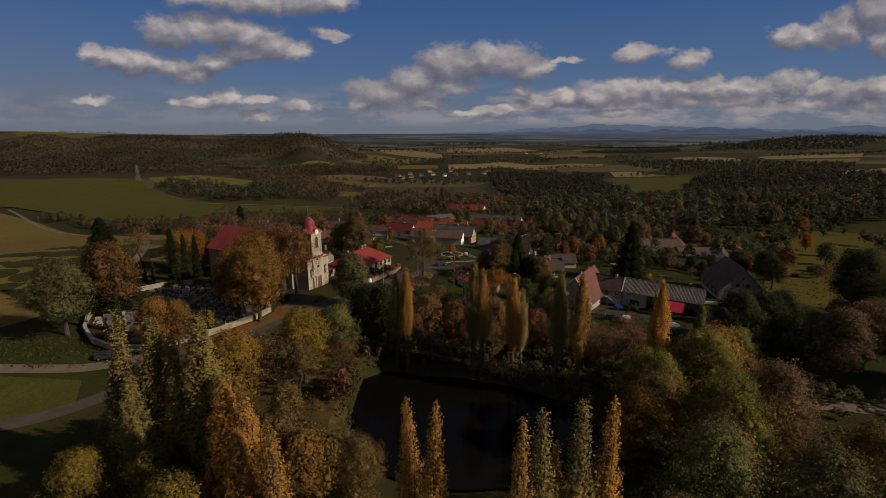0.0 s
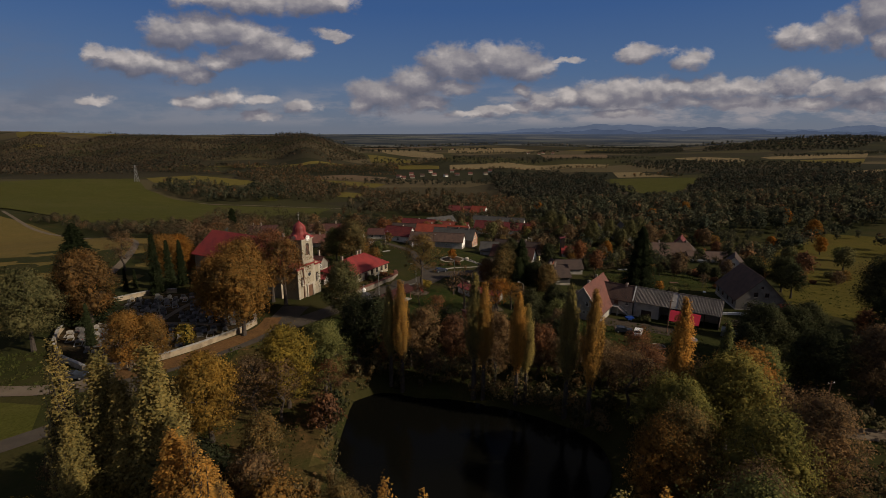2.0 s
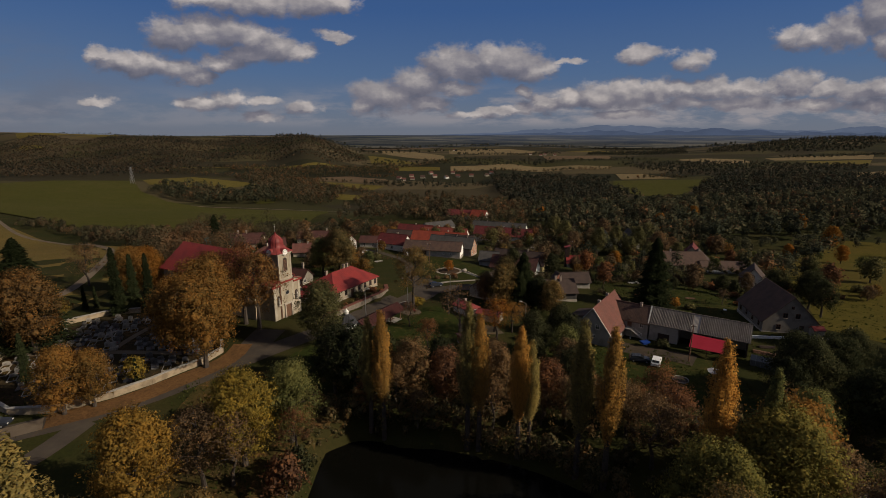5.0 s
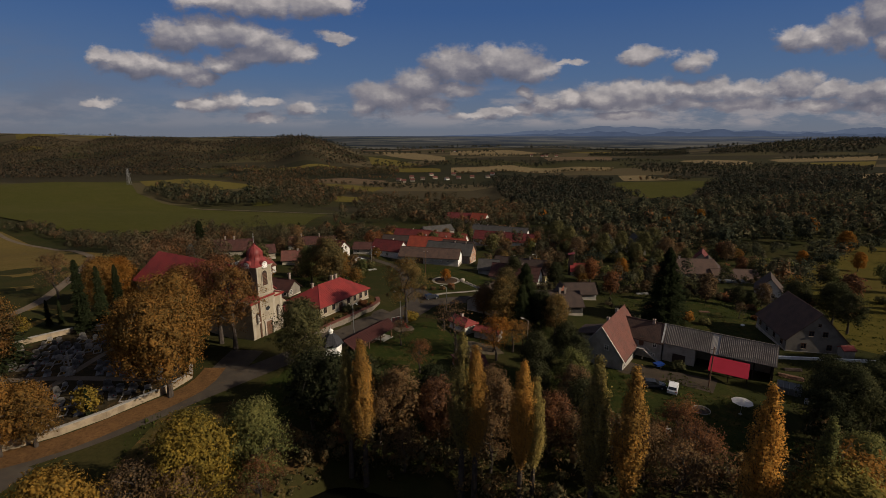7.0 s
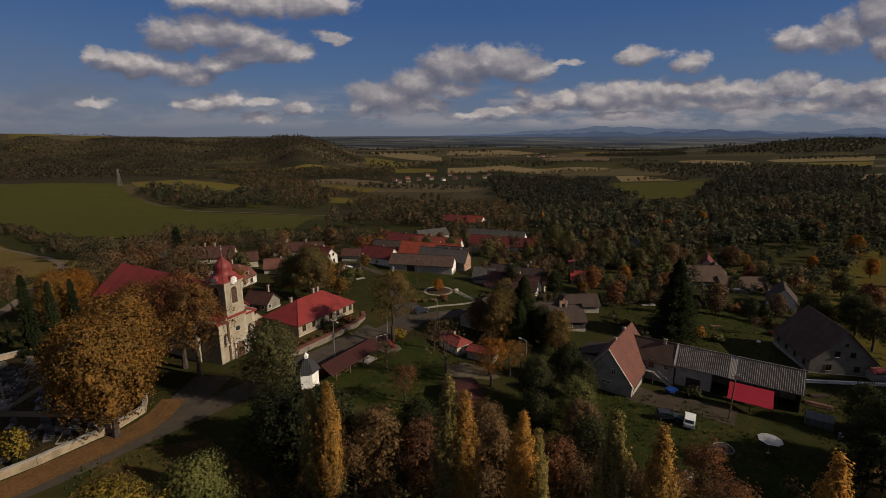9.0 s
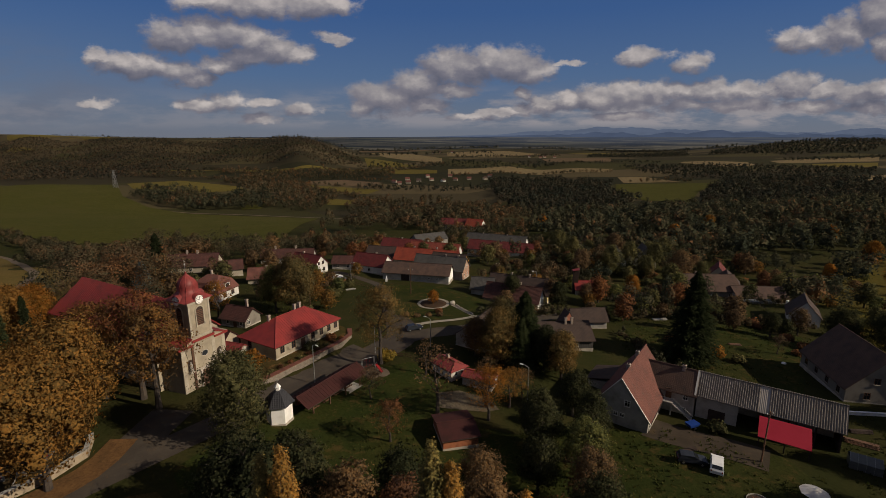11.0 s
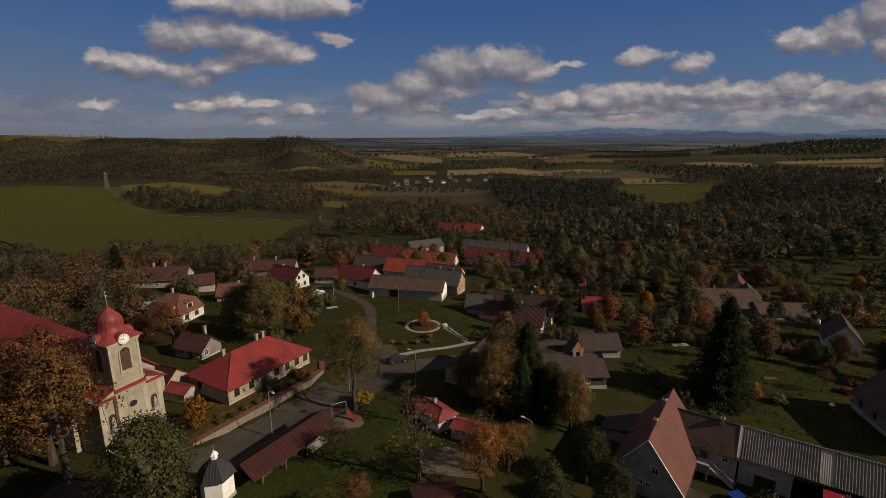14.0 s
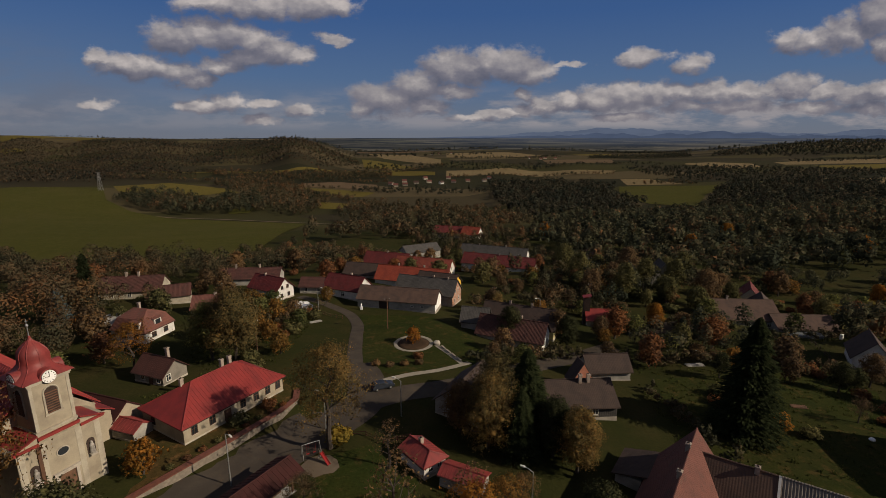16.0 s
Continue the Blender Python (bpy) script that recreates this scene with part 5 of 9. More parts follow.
house("low house with a worn red-brown roof", -52.0, 209.0, 12, 11.0, 7.0, 2.6, 5.2, PLASTER_PALE, TILE_WORN, windows=W4[:2], chimneys=[(0, 0, 6.0)], name="cottage")
house("white gabled house with a dark red roof and small windows", -43.0, 226.5, -28, 12.0, 7.0, 3.4, 6.6, PLASTER_WHITE, TILE_CRIMSON, windows=[("right", -1.4, 1.5, 0.8, 1.1), ("right", 1.4, 1.5, 0.8, 1.1), ("right", -1.1, 4.0, 0.8, 1.0), ("right", 1.1, 4.0, 0.8, 1.0)], frame_mat=FRAME_BROWN, chimneys=[(-2, 0, 7.4)])
house("farm range with grey-brown roofs", -56.0, 244.0, 5, 20.0, 8.0, 2.8, 5.4, PLASTER_GREY, TILE_MAROON, chimneys=[(-5, 0, 6.8), (3, 0, 6.8)], name="farmhouse")
house("white gabled house with a crimson tile roof", -20.0, 231.0, -24, 13.0, 8.0, 3.2, 6.6, PLASTER_WHITE, TILE_CRIMSON, windows=[("front", -3, 1.6, 1.0, 1.2), ("front", 1, 1.6, 1.0, 1.2), ("right", 0, 1.6, 1.0, 1.2)], chimneys=[(1.5, 0.5, 7.4)])
house("low house beside the lane with a brown tile roof", -31.0, 233.0, -2, 8.0, 6.4, 2.5, 4.6, PLASTER_GREY, TILE_MAROON, windows=[("front", -2, 1.5, 0.9, 1.1), ("front", 2, 1.5, 0.9, 1.1)], name="cottage")
barn = house("long whitewashed barn with a worn brown roof and a dark doorway", -2.2, 221.5, -12, 24.0, 8.0, 3.0, 5.8, PLASTER_GREY, TILE_BROWN, windows=[("front", 5, 1.6, 0.7, 0.5), ("front", 8, 1.6, 0.7, 0.5)], name="barn", gables=(None, LIMEWASH), category="barn")
part("doorway", Shape().box(-5.2, -2.2, -4.06, -3.9, 0.0, 2.5), WOOD_DARK, barn)
house("brick-gabled house with a dark grey roof", 6.0, 234.5, -20, 20.0, 9.0, 4.0, 8.0, BRICK, TILE_GREY, windows=[("right", -1.8, 1.8, 0.8, 1.1), ("right", 1.8, 1.8, 0.8, 1.1), ("right", -1.2, 4.6, 0.7, 1.0), ("right", 1.2, 4.6, 0.7, 1.0)], chimneys=[(2, 0, 8.8), (7, 0, 8.8)], z=-8.2)
house("long house with a bright orange tile roof and a white gable", 0.0, 253.0, -17, 27.0, 9.0, 3.6, 7.6, PLASTER_WHITE, TILE_ORANGE, windows=W4, chimneys=[(-6, 0.5, 8.6), (4, 0.6, 8.6)], z=-9.5)
house("house with a yellow gable and a grey roof", 9.4, 246.0, -22, 14.0, 7.5, 3.9, 7.0, PLASTER_YELLOW, TILE_DARK, windows=W4, z=-9.0)
house("farm building with a dark slate roof", -19.0, 264.0, -15, 16.0, 8.0, 3.5, 6.8, PLASTER_GREY, TILE_DARK, z=-10.0, name="farm_building")
house("house with a red tile roof and a white gable", 3.0, 280.0, -18, 24.0, 9.0, 3.6, 7.6, PLASTER_WHITE, TILE_RED, windows=W4, chimneys=[(-4, 0.5, 8.6), (3, 0.5, 8.6)], z=-12.6)
house("farm range with a dark red tile roof", -14.0, 292.0, -17, 20.0, 9.0, 3.5, 7.4, PLASTER_GREY, TILE_CRIMSON, chimneys=[(0, 0, 8.2)], z=-13.0, name="farmhouse")
house("pale barn with a grey sheet roof", -2.0, 338.0, 30, 20.0, 10.0, 3.5, 6.5, PLASTER_GREY, TILE_GREY, z=-18.5, name="barn", category="barn")
house("long white-gabled house with a dark slate roof", 37.0, 322.0, -22, 34.0, 10.0, 4.0, 8.2, PLASTER_WHITE, TILE_GREY, windows=W4, chimneys=[(-8, 0, 9), (6, 0, 9)], z=-17.6)
house("long farmhouse with a dark red roof and a white gable", 37.0, 300.0, -22, 34.0, 9.0, 3.6, 7.4, PLASTER_WHITE, TILE_CRIMSON, windows=W4, chimneys=[(0, 0, 8.2)], z=-16.2, name="farmhouse")
house("white house with a bright orange roof at the village edge", 30.0, 402.0, -28, 12.0, 10.0, 4.0, 8.4, PLASTER_WHITE, TILE_ORANGE, windows=W4[:2], z=-22.5)
house("dark red roofed farm building at the village edge", 14.0, 410.0, -14, 20.0, 10.0, 4.0, 7.6, PLASTER_GREY, TILE_CRIMSON, z=-22.5, name="farm_building")
house("small white house among trees", 88.0, 330.0, -10, 9.0, 8.0, 3.6, 7.0, PLASTER_WHITE, TILE_BROWN, windows=W4, z=-19.0)
house("low cottage with a white gable and a dark brown roof", 29.0, 198.0, -24, 17.0, 8.0, 2.6, 6.2, PLASTER_PALE, TILE_MAROON, windows=[("right", -1.5, 1.5, 0.9, 1.0), ("right", 1.5, 1.5, 0.9, 1.0), ("front", 0, 1.4, 0.9, 1.0), ("front", 4, 1.4, 0.9, 1.0)], chimneys=[(2, 0.3, 7.2)], name="cottage", gables=(None, LIMEWASH))
house("house with a pale yellow gable and a grey-brown roof", 32.5, 207.5, -24, 20.0, 8.5, 3.0, 7.0, PLASTER_LEMON, TILE_DARK, windows=[("right", 0, 1.6, 0.9, 1.2), ("right", 0, 4.2, 0.9, 1.0)], chimneys=[(-3, 0, 8), (3, 0, 8)])
house("small shed with a grey sheet roof", 20.0, 206.0, -12, 7.0, 7.0, 2.6, 5.4, PLASTER_GREY, TILE_GREY, name="shed", category="shed")
fire = house("small red-roofed fire station with a hose tower", 58.0, 217.0, -8, 9.0, 7.0, 3.0, 5.2, PLASTER_PALE, TIN_RED, name="fire_station", doors=[("front", -1.5, 2.4, 2.5)])
part("hose_tower", Shape().box(-5.4, -3.6, -1.0, 0.8, -0.5, 9.0), WOOD_DARK, fire)
part("tower_cap", Shape().slab([(-5.7, -1.3, 9.0), (-3.3, -1.3, 9.6), (-3.3, 1.1, 9.6), (-5.7, 1.1, 9.0)], 0.15), TIN_RED, fire)
house("old cottage with a dark grey shingle roof and an orange gable", 35.7, 163.0, 4, 11.8, 9.4, 2.5, 5.2, TILE_GREY, TILE_DARK, windows=[("front", -3, 1.5, 0.9, 1.1), ("front", 2, 1.5, 0.9, 1.1)], chimneys=[(0.4, -0.6, 6.6), (1.9, -0.6, 6.6)], name="cottage")
house("outbuilding with a terracotta clad gable and a dark roof", 38.5, 170.4, 99, 3.2, 4.9, 2.4, 6.3, TERRACOTTA, TILE_DARK, name="outbuilding", gables=(TERRACOTTA, None), category="shed", over=0.02, z=-4.9)
house("low dark-roofed shed behind the old cottage", 46.0, 178.0, 4, 9.0, 6.0, 2.4, 4.8, PLASTER_GREY, TILE_DARK, name="shed", category="shed")
house("grey house in the shade with a dark roof", 16.0, 160.5, 62, 11.0, 8.0, 3.0, 6.2, PLASTER_GREY, TILE_DARK, windows=[("front", -2, 1.5, 0.9, 1.1), ("front", 2, 1.5, 0.9, 1.1)])
house("tiny white hut with a red tin roof", 8.3, 144.4, -50, 5.7, 3.9, 2.1, 3.0, PLASTER_WHITE, TIN_RED_DOME, windows=[("right", -0.8, 1.3, 0.7, 0.7), ("right", 0.8, 1.3, 0.7, 0.7)], chimneys=[(-0.8, 0.3, 3.9)], name="hut", category="hut", over=0.35, hips=(0, 1.2), seams=0.6)
house("low shed with a red tin roof", 14.2, 140.2, -26, 6.0, 3.2, 1.8, 2.4, PLASTER_GREY, TIN_RED_DOME, name="shed", category="shed", over=0.3, seams=0.6)
house("timber shed with a low-pitched dark red roof", 9.0, 123.3, 14, 5.6, 6.9, 1.9, 2.6, WOOD_ORANGE, TIN_DARKRED, name="shed", category="shed", over=0.35)
house("white gabled house behind the gardens", 114.0, 190.0, 58, 9.5, 7.6, 3.0, 7.2, PLASTER_WHITE, TILE_DARK, windows=[("left", -1.2, 1.6, 0.9, 1.2), ("left", 1.2, 1.6, 0.9, 1.2), ("left", 0, 4.4, 0.9, 1.0)])
house("long grey farm building with a brown roof", 106.0, 229.0, -5, 19.0, 14.0, 3.2, 7.4, PLASTER_DIM, TILE_BROWN, windows=[("front", -6, 1.6, 1.0, 1.0), ("front", 0, 1.6, 1.0, 1.0), ("front", 6, 1.6, 1.0, 1.0)], chimneys=[(-4, 0, 8.6)], name="farm_building")
house("low grey farm building with a flat-pitched roof", 120.5, 222.0, -5, 17.0, 11.0, 3.0, 5.6, PLASTER_GREY, TILE_BROWN, name="farm_building")
house("barn with a dark boarded gable and a brown roof", 118.0, 236.0, 62, 12.0, 9.0, 3.4, 7.4, PLASTER_GREY, TILE_DARK, name="barn", gables=(WOOD_DARK, None), category="barn")
house("old house with a steep brown roof among trees", 122.0, 249.0, 60, 10.0, 8.0, 3.4, 7.8, PLASTER_PALE, TILE_CRIMSON, name="house")
house("house with a steep dark roof among trees", 100.0, 272.0, 80, 10.0, 9.0, 4.0, 9.0, PLASTER_GREY, TILE_GREY)
house("pale blue-grey gabled house among trees", 86.0, 270.0, 80, 9.0, 8.0, 4.0, 8.4, PLASTER_WHITE, TILE_GREY, windows=[("left", 0, 4.6, 0.9, 1.0)])
for x, y, a in ((-92, 1012, -20), (-80, 985, 5), (-64, 1005, 0), (-45, 1040, 0), (-20, 1060, 20), (5, 1045, 40), (30, 1070, -10), (-70, 1065, 10), (60, 1090, 0), (95, 1100, 20), (20, 1130, 0), (110, 1150, -15), (-30, 1120, 30),
                (330, 1700, 0), (350, 1730, 20), (380, 1710, 0), (300, 1740, 10), (-40, 2080, 0), (-10, 2100, 0), (40, 2090, 0)):
    house("small pale house of the next village, far off in the valley", x, y, a, 9.0, 6.5, 3.2, 6.0, PLASTER_PALE if (x + y) % 3 else PLASTER_WHITE, TILE_BROWN if x % 2 else TILE_WORN, plinth=0, group="far houses", name="far_house")


# ---------------------------------------------------------------- the near farm
farm = house("farmhouse with grey rendered gable and a worn red tile roof", 42.2, 136.0, 54.6, 16.0, 9.6, 3.0, 9.4, PLASTER_GREY, TILE_WORN, windows=[("left", 1.2, 5.0, 0.8, 1.0), ("left", -0.6, 2.6, 0.6, 0.6), ("left", 0.5, 2.6, 0.6, 0.6), ("front", -6.5, 1.4, 0.8, 1.0)],
             chimneys=[(-3.5, 0.2, 10.2), (3.0, 0.3, 10.2)], z=-4.9, name="farmhouse", over=0.4)
for sd in (-1, 1):
    part("verge_board", Shape().slab([(-8.48, sd * 5.3, 2.72), (-8.3, sd * 5.3, 2.72), (-8.3, 0, 9.62), (-8.48, 0, 9.62)], 0.2), FRAME_WHITE, farm)
part("lower_roof", Shape().slab([(2.0, 4.2, 3.6), (9.0, 4.2, 3.6), (9.0, 9.5, 2.2), (2.0, 9.5, 2.2)], 0.18), TILE_DARK, farm)
part("annex_wall", Shape().box(2.4, 8.6, 4.4, 9.0, -0.8, 2.2), PLASTER_GREY, farm)

A0, A1 = Vector((47.0, 139.6)), Vector((70.8, 123.9))
axis = math.degrees(math.atan2(A1.y - A0.y, A1.x - A0.x))
wing = house("white farm wing with an outside stair and a brown tile roof", 50.2, 137.4, axis, 8.6, 6.2, 4.3, 7.6, PLASTER_GREY, TILE_BROWN, windows=[("front", 2.8, 3.4, 0.7, 0.8), ("front", -2.6, 3.4, 0.9, 1.1), ("front", 2.6, 1.0, 0.8, 0.7)], doors=[], chimneys=[(1.8, -0.2, 8.4)], z=-4.8, name="farm_wing", over=0.3)
d = part("door", Shape().box(-0.5, 0.5, -3.17, -3.05, 2.6, 4.5), FRAME_BROWN, wing)
part("landing", Shape().box(-3.2, 1.0, -4.8, -3.1, 2.35, 2.55), CONCRETE, wing)
for px in (-3.0, 0.8):
    part("post", Shape().box(px - 0.12, px + 0.12, -4.75, -4.5, -0.5, 2.36), CONCRETE, wing)
st = Shape()
for i in range(13):
    st.box(1.0 + i * 0.27, 1.3 + i * 0.27, -4.7, -3.5, 2.35 - (i + 1) * 0.185 - 0.12, 2.35 - (i + 1) * 0.185 + 0.06)
part("stair", st, CONCRETE, wing)
rail = Shape().tube((-3.2, -4.75, 3.4), (1.0, -4.75, 3.4), 0.03, 0.03, 4).tube((1.0, -4.7, 3.4), (4.6, -4.7, 0.95), 0.03, 0.03, 4)
for i in range(8):
    rail.tube((-3.2 + i * 0.6, -4.75, 2.5), (-3.2 + i * 0.6, -4.75, 3.4), 0.018, 0.018, 4)
part("railing", rail, METAL_GREY, wing)

shed = thing("barn", pose(62.6, 129.2, -4.8, 0, 0, axis), "long farm shed roofed with grey corrugated sheets", "barn")
part("back_wall", Shape().box(-10.3, 10.2, 2.6, 2.9, -0.6, 5.4), PLASTER_GREY, shed)
part("side_wall", Shape().box(9.9, 10.2, -2.4, 2.6, -0.6, 4.4), WOOD_DARK, shed)
part("front_wall", Shape().box(-10.3, -8.3, -2.7, -2.4, -0.6, 4.2).box(-8.3, -5.7, -2.7, -2.4, 2.3, 4.2).box(-5.7, -3.9, -2.7, -2.4, -0.6, 4.2), PLASTER_GREY, shed)
part("garage_door", Shape().box(-8.3, -5.7, -2.55, -2.45, -0.4, 2.3), WOOD_DARK, shed)
part("inner_wall", Shape().box(-4.1, -3.9, -2.4, 2.6, -0.6, 4.6), PLASTER_GREY, shed)
for px in (-0.4, 3.2, 6.8):
    part("post", Shape().box(px - 0.12, px + 0.12, -2.65, -2.4, -0.6, 4.3), WOOD_DARK, shed)
for name, x0, x1, m in (("roof_sheet", -10.5, -1.1, ETERNIT), ("pale_roof_sheet", -1.1, 0.3, ETERNIT_NEW), ("roof_sheet", 0.3, 10.6, ETERNIT)):
    part(name, Shape().slab([(x0, -3.1, 4.35), (x1, -3.1, 4.35), (x1, 0, 7.8), (x0, 0, 7.8)], 0.08), m, shed)
    part(name, Shape().slab([(x1, 3.4, 5.2), (x0, 3.4, 5.2), (x0, 0, 7.8), (x1, 0, 7.8)], 0.08), m, shed)
rib = Shape()
for i in range(62):
    x = -10.4 + i * 0.34
    if not -1.2 < x < 0.4:
        rib.tube((x, -3.1, 4.37), (x, 0, 7.82), 0.07, 0.07, 6)
part("corrugation", rib, ETERNIT, shed)
part("ridge_cap", Shape().tube((-10.5, 0, 7.82), (10.6, 0, 7.82), 0.14, 0.14, 6), ETERNIT, shed)
part("verge_board", Shape().slab([(-10.75, -3.15, 4.45), (-10.45, -3.15, 4.45), (-10.45, 0, 7.95), (-10.75, 0, 7.95)], 0.16), FRAME_WHITE, shed)

aw = thing("awning", pose(61.5, 122.6, -4.5, 0, 0, axis), "open shelter with a bright crimson sheet roof", "shelter")
part("roof", Shape().slab([(-3.6, -2.0, 2.4), (3.4, -2.0, 2.4), (3.4, 2.0, 4.0), (-3.6, 2.0, 4.0)], 0.08), TIN_CRIMSON, aw)
for px, py, h in ((-3.4, -1.8, 2.4), (3.2, -1.8, 2.4), (-3.4, 1.8, 3.85), (3.2, 1.8, 3.85), (0, -1.8, 2.4)):
    part("post", Shape().box(px - 0.07, px + 0.07, py - 0.07, py + 0.07, -0.6, h), WOOD_DARK, aw)

house("big farmhouse with a steep dark roof and grey gable", 91.2, 144.4, 78, 16.5, 12.4, 3.2, 9.6, PLASTER_DIM, TILE_BROWN, windows=[("left", -2.6, 1.7, 0.9, 1.2), ("left", 2.6, 1.7, 0.9, 1.2), ("left", -1.4, 4.8, 0.9, 1.1), ("left", 1.4, 4.8, 0.9, 1.1), ("left", 0, 6.9, 0.5, 0.6)] + [("back", u, 1.6, 0.9, 1.1) for u in (-6, -2, 2, 6)], z=-4.8, name="farmhouse", frame_mat=FRAME_BROWN)
porch = house("small porch with a red tin roof", 95.0, 134.6, 0, 2.6, 2.0, 1.9, 2.5, PLASTER_GREY, TIN_RED, name="porch", z=-4.7, over=0.2, plinth=0, category="porch")
s = Shape()
s.box(-11, 11, -0.12, 0.12, -0.8, 0.7).box(-11.05, 11.05, -0.2, 0.2, 0.7, 0.8)
ob = lone("yard_wall", s, LIMEWASH, "low whitewashed yard wall", "wall")
ob.matrix_world = pose(88, 132.3, -4.7, 0, 0, -6)


# ---------------------------------------------------------------- chapel, pavilion, walls
def chapel():
    root = thing("chapel", pose(-19.6, 124.9, -0.6, 0, 0, 12) @ Matrix.Scale(1.18, 4), "little whitewashed hexagonal chapel with a dark bell-shaped roof", "chapel")
    part("wall", Shape().lathe([(1.75, -0.5), (1.75, 2.7)], 6), LIMEWASH, root)
    part("plinth", Shape().lathe([(1.85, -0.5), (1.85, 0.25)], 6), STONE_TRIM, root)
    part("cornice", Shape().lathe([(1.78, 2.5), (1.95, 2.6), (1.95, 2.75), (1.78, 2.8)], 6), LIMEWASH, root)
    part("roof", Shape().lathe([(2.15, 2.7), (2.05, 2.85), (1.75, 3.3), (1.35, 3.9), (0.85, 4.35), (0.5, 4.55), (0.42, 4.6)], 6), SHINGLE_DARK, root)
    part("lantern", Shape().lathe([(0.36, 4.55), (0.36, 5.05)], 6), LIMEWASH, root)
    part("lantern_cap", Shape().lathe([(0.5, 5.05), (0.35, 5.25), (0.1, 5.5), (0.02, 5.7)], 6), LIMEWASH, root)
    part("cross", Shape().box(-0.03, 0.03, -0.03, 0.03, 5.6, 6.3).box(-0.2, 0.2, -0.03, 0.03, 5.95, 6.02), METAL_GREY, root)
    d = part("door", Shape().box(-0.45, 0.45, -0.1, 0.04, 0, 1.9), WOOD_DARK, root)
    d.matrix_basis = pose(0, 0, 0.1, 0, 0, 30 + 90) @ pose(0, -1.54, 0)


chapel()


def pavilion():
    root = thing("pavilion", pose(-13.6, 133.6, -1.5, 0, 0, 59), "open timber pavilion with a long dark red roof and benches", "pavilion")
    gable_roof(root, 14.5, 4.6, 2.4, 3.5, TIN_DARKRED, over=0.4, seams=0.7)
    for px in (-5.9, -2, 2, 5.9):
        for py in (-2.1, 2.1):
            part("post", Shape().box(px - 0.1, px + 0.1, py - 0.1, py + 0.1, -0.6, 2.5), WOOD, root)
    part("beam", Shape().box(-6.2, 6.2, -2.2, -2.0, 2.2, 2.4).box(-6.2, 6.2, 2.0, 2.2, 2.2, 2.4), WOOD, root)
    part("floor_slab", Shape().box(-6.3, 6.3, -2.4, 2.4, -0.7, 0.06), CONCRETE, root)
    part("back_boards", Shape().box(-6.0, 6.0, 2.05, 2.12, 0.1, 1.3), WOOD_ORANGE, root)
    return root


pavilion()
bench = thing("bench_table", pose(-15.6, 129.6, -1.44, 0, 0, 59), "plain timber table with two fixed benches", "picnic table", "pavilion benches")
part("tabletop", Shape().box(-0.9, 0.9, -0.35, 0.35, 0.70, 0.76), WOOD, bench)
for py in (-0.75, 0.75):
    part("seat", Shape().box(-0.9, 0.9, py - 0.15, py + 0.15, 0.42, 0.47), WOOD, bench)
for px in (-0.65, 0.65):
    part("trestle", Shape().box(px - 0.05, px + 0.05, -0.9, 0.9, 0.36, 0.42).box(px - 0.05, px + 0.05, -0.3, -0.2, 0, 0.7).box(px - 0.05, px + 0.05, 0.2, 0.3, 0, 0.7), WOOD, bench)
for i in (1, 2, 3):
    copy_thing(bench, pose(-15.6 + i * 2.0 * 0.515 * 1.4, 129.6 + i * 2.0 * 0.857 * 1.4, -1.44, 0, 0, 59))


def wall_run(name, line, top, thick, mat, cap, label, category="wall", over_ground=True, cap_mat=None):
    """A garden wall that follows the ground, with a coping."""
    s, c = Shape(), Shape()
    for (x0, y0), (x1, y1) in zip(line, line[1:]):
        n = max(int(math.hypot(x1 - x0, y1 - y0) / 2.0), 1)
        for k in range(n):
            a = Vector((x0 + (x1 - x0) * k / n, y0 + (y1 - y0) * k / n))
            b = Vector((x0 + (x1 - x0) * (k + 1) / n, y0 + (y1 - y0) * (k + 1) / n))
            side = Vector((-(b - a).y, (b - a).x)).normalized() * thick / 2
            za, zb = (ground_at(*a), ground_at(*b)) if over_ground else (0, 0)
            ha, hb = (za + top, zb + top) if over_ground else (top, top)
            lo = min(za, zb) - 0.8 if over_ground else -3.0
            p = [a - side, b - side, b + side, a + side]
            s.prism([(q.x, q.y) for q in p], lo, [ha, hb, hb, ha])
            w = side * 1.35
            p = [a - w, b - w, b + w, a + w]
            c.prism([(q.x, q.y) for q in p], [ha, hb, hb, ha], [ha + cap, hb + cap, hb + cap, ha + cap])
    root = thing(name, pose(0, 0, 0), label, category)
    part("masonry", s, mat, root)
    part("coping", c, cap_mat or CONCRETE, root)
    return root


wall_run("cemetery_wall", [(-45, 117.6), (-43.2, 114), (-44.6, 109), (-50, 101), (-54, 96.6), (-60, 92), (-67, 91), (-74, 94.5), (-80, 100.5), (-84, 107), (-87, 114), (-88, 121), (-86, 128), (-80.5, 134.5), (-74, 136.5)], 1.15, 0.45, CHURCHYARD_WALL, 0.12, "curved pale plastered cemetery wall")
wall_run("terrace_wall", [(-29.5, 133.0), (-25.5, 139.5), (-20.4, 147.6), (-16.2, 154.4), (-14.6, 158.6), (-15.4, 162.0)], -0.08, 0.8, RUBBLE, 0.14, "rubble stone retaining wall below the parish house", over_ground=False, cap_mat=COPING_TILE)
s = Shape()
s.prism([(-29.2, 134.0), (-25.0, 139.8), (-19.9, 147.9), (-15.7, 154.7), (-14.3, 158.4), (-15.2, 161.6), (-20, 166), (-34, 158), (-37, 150), (-33, 142)], -2.5, -0.2)
lone("terrace", s, LITTER, "raised terrace of earth and fallen leaves", "terrace", "structure")


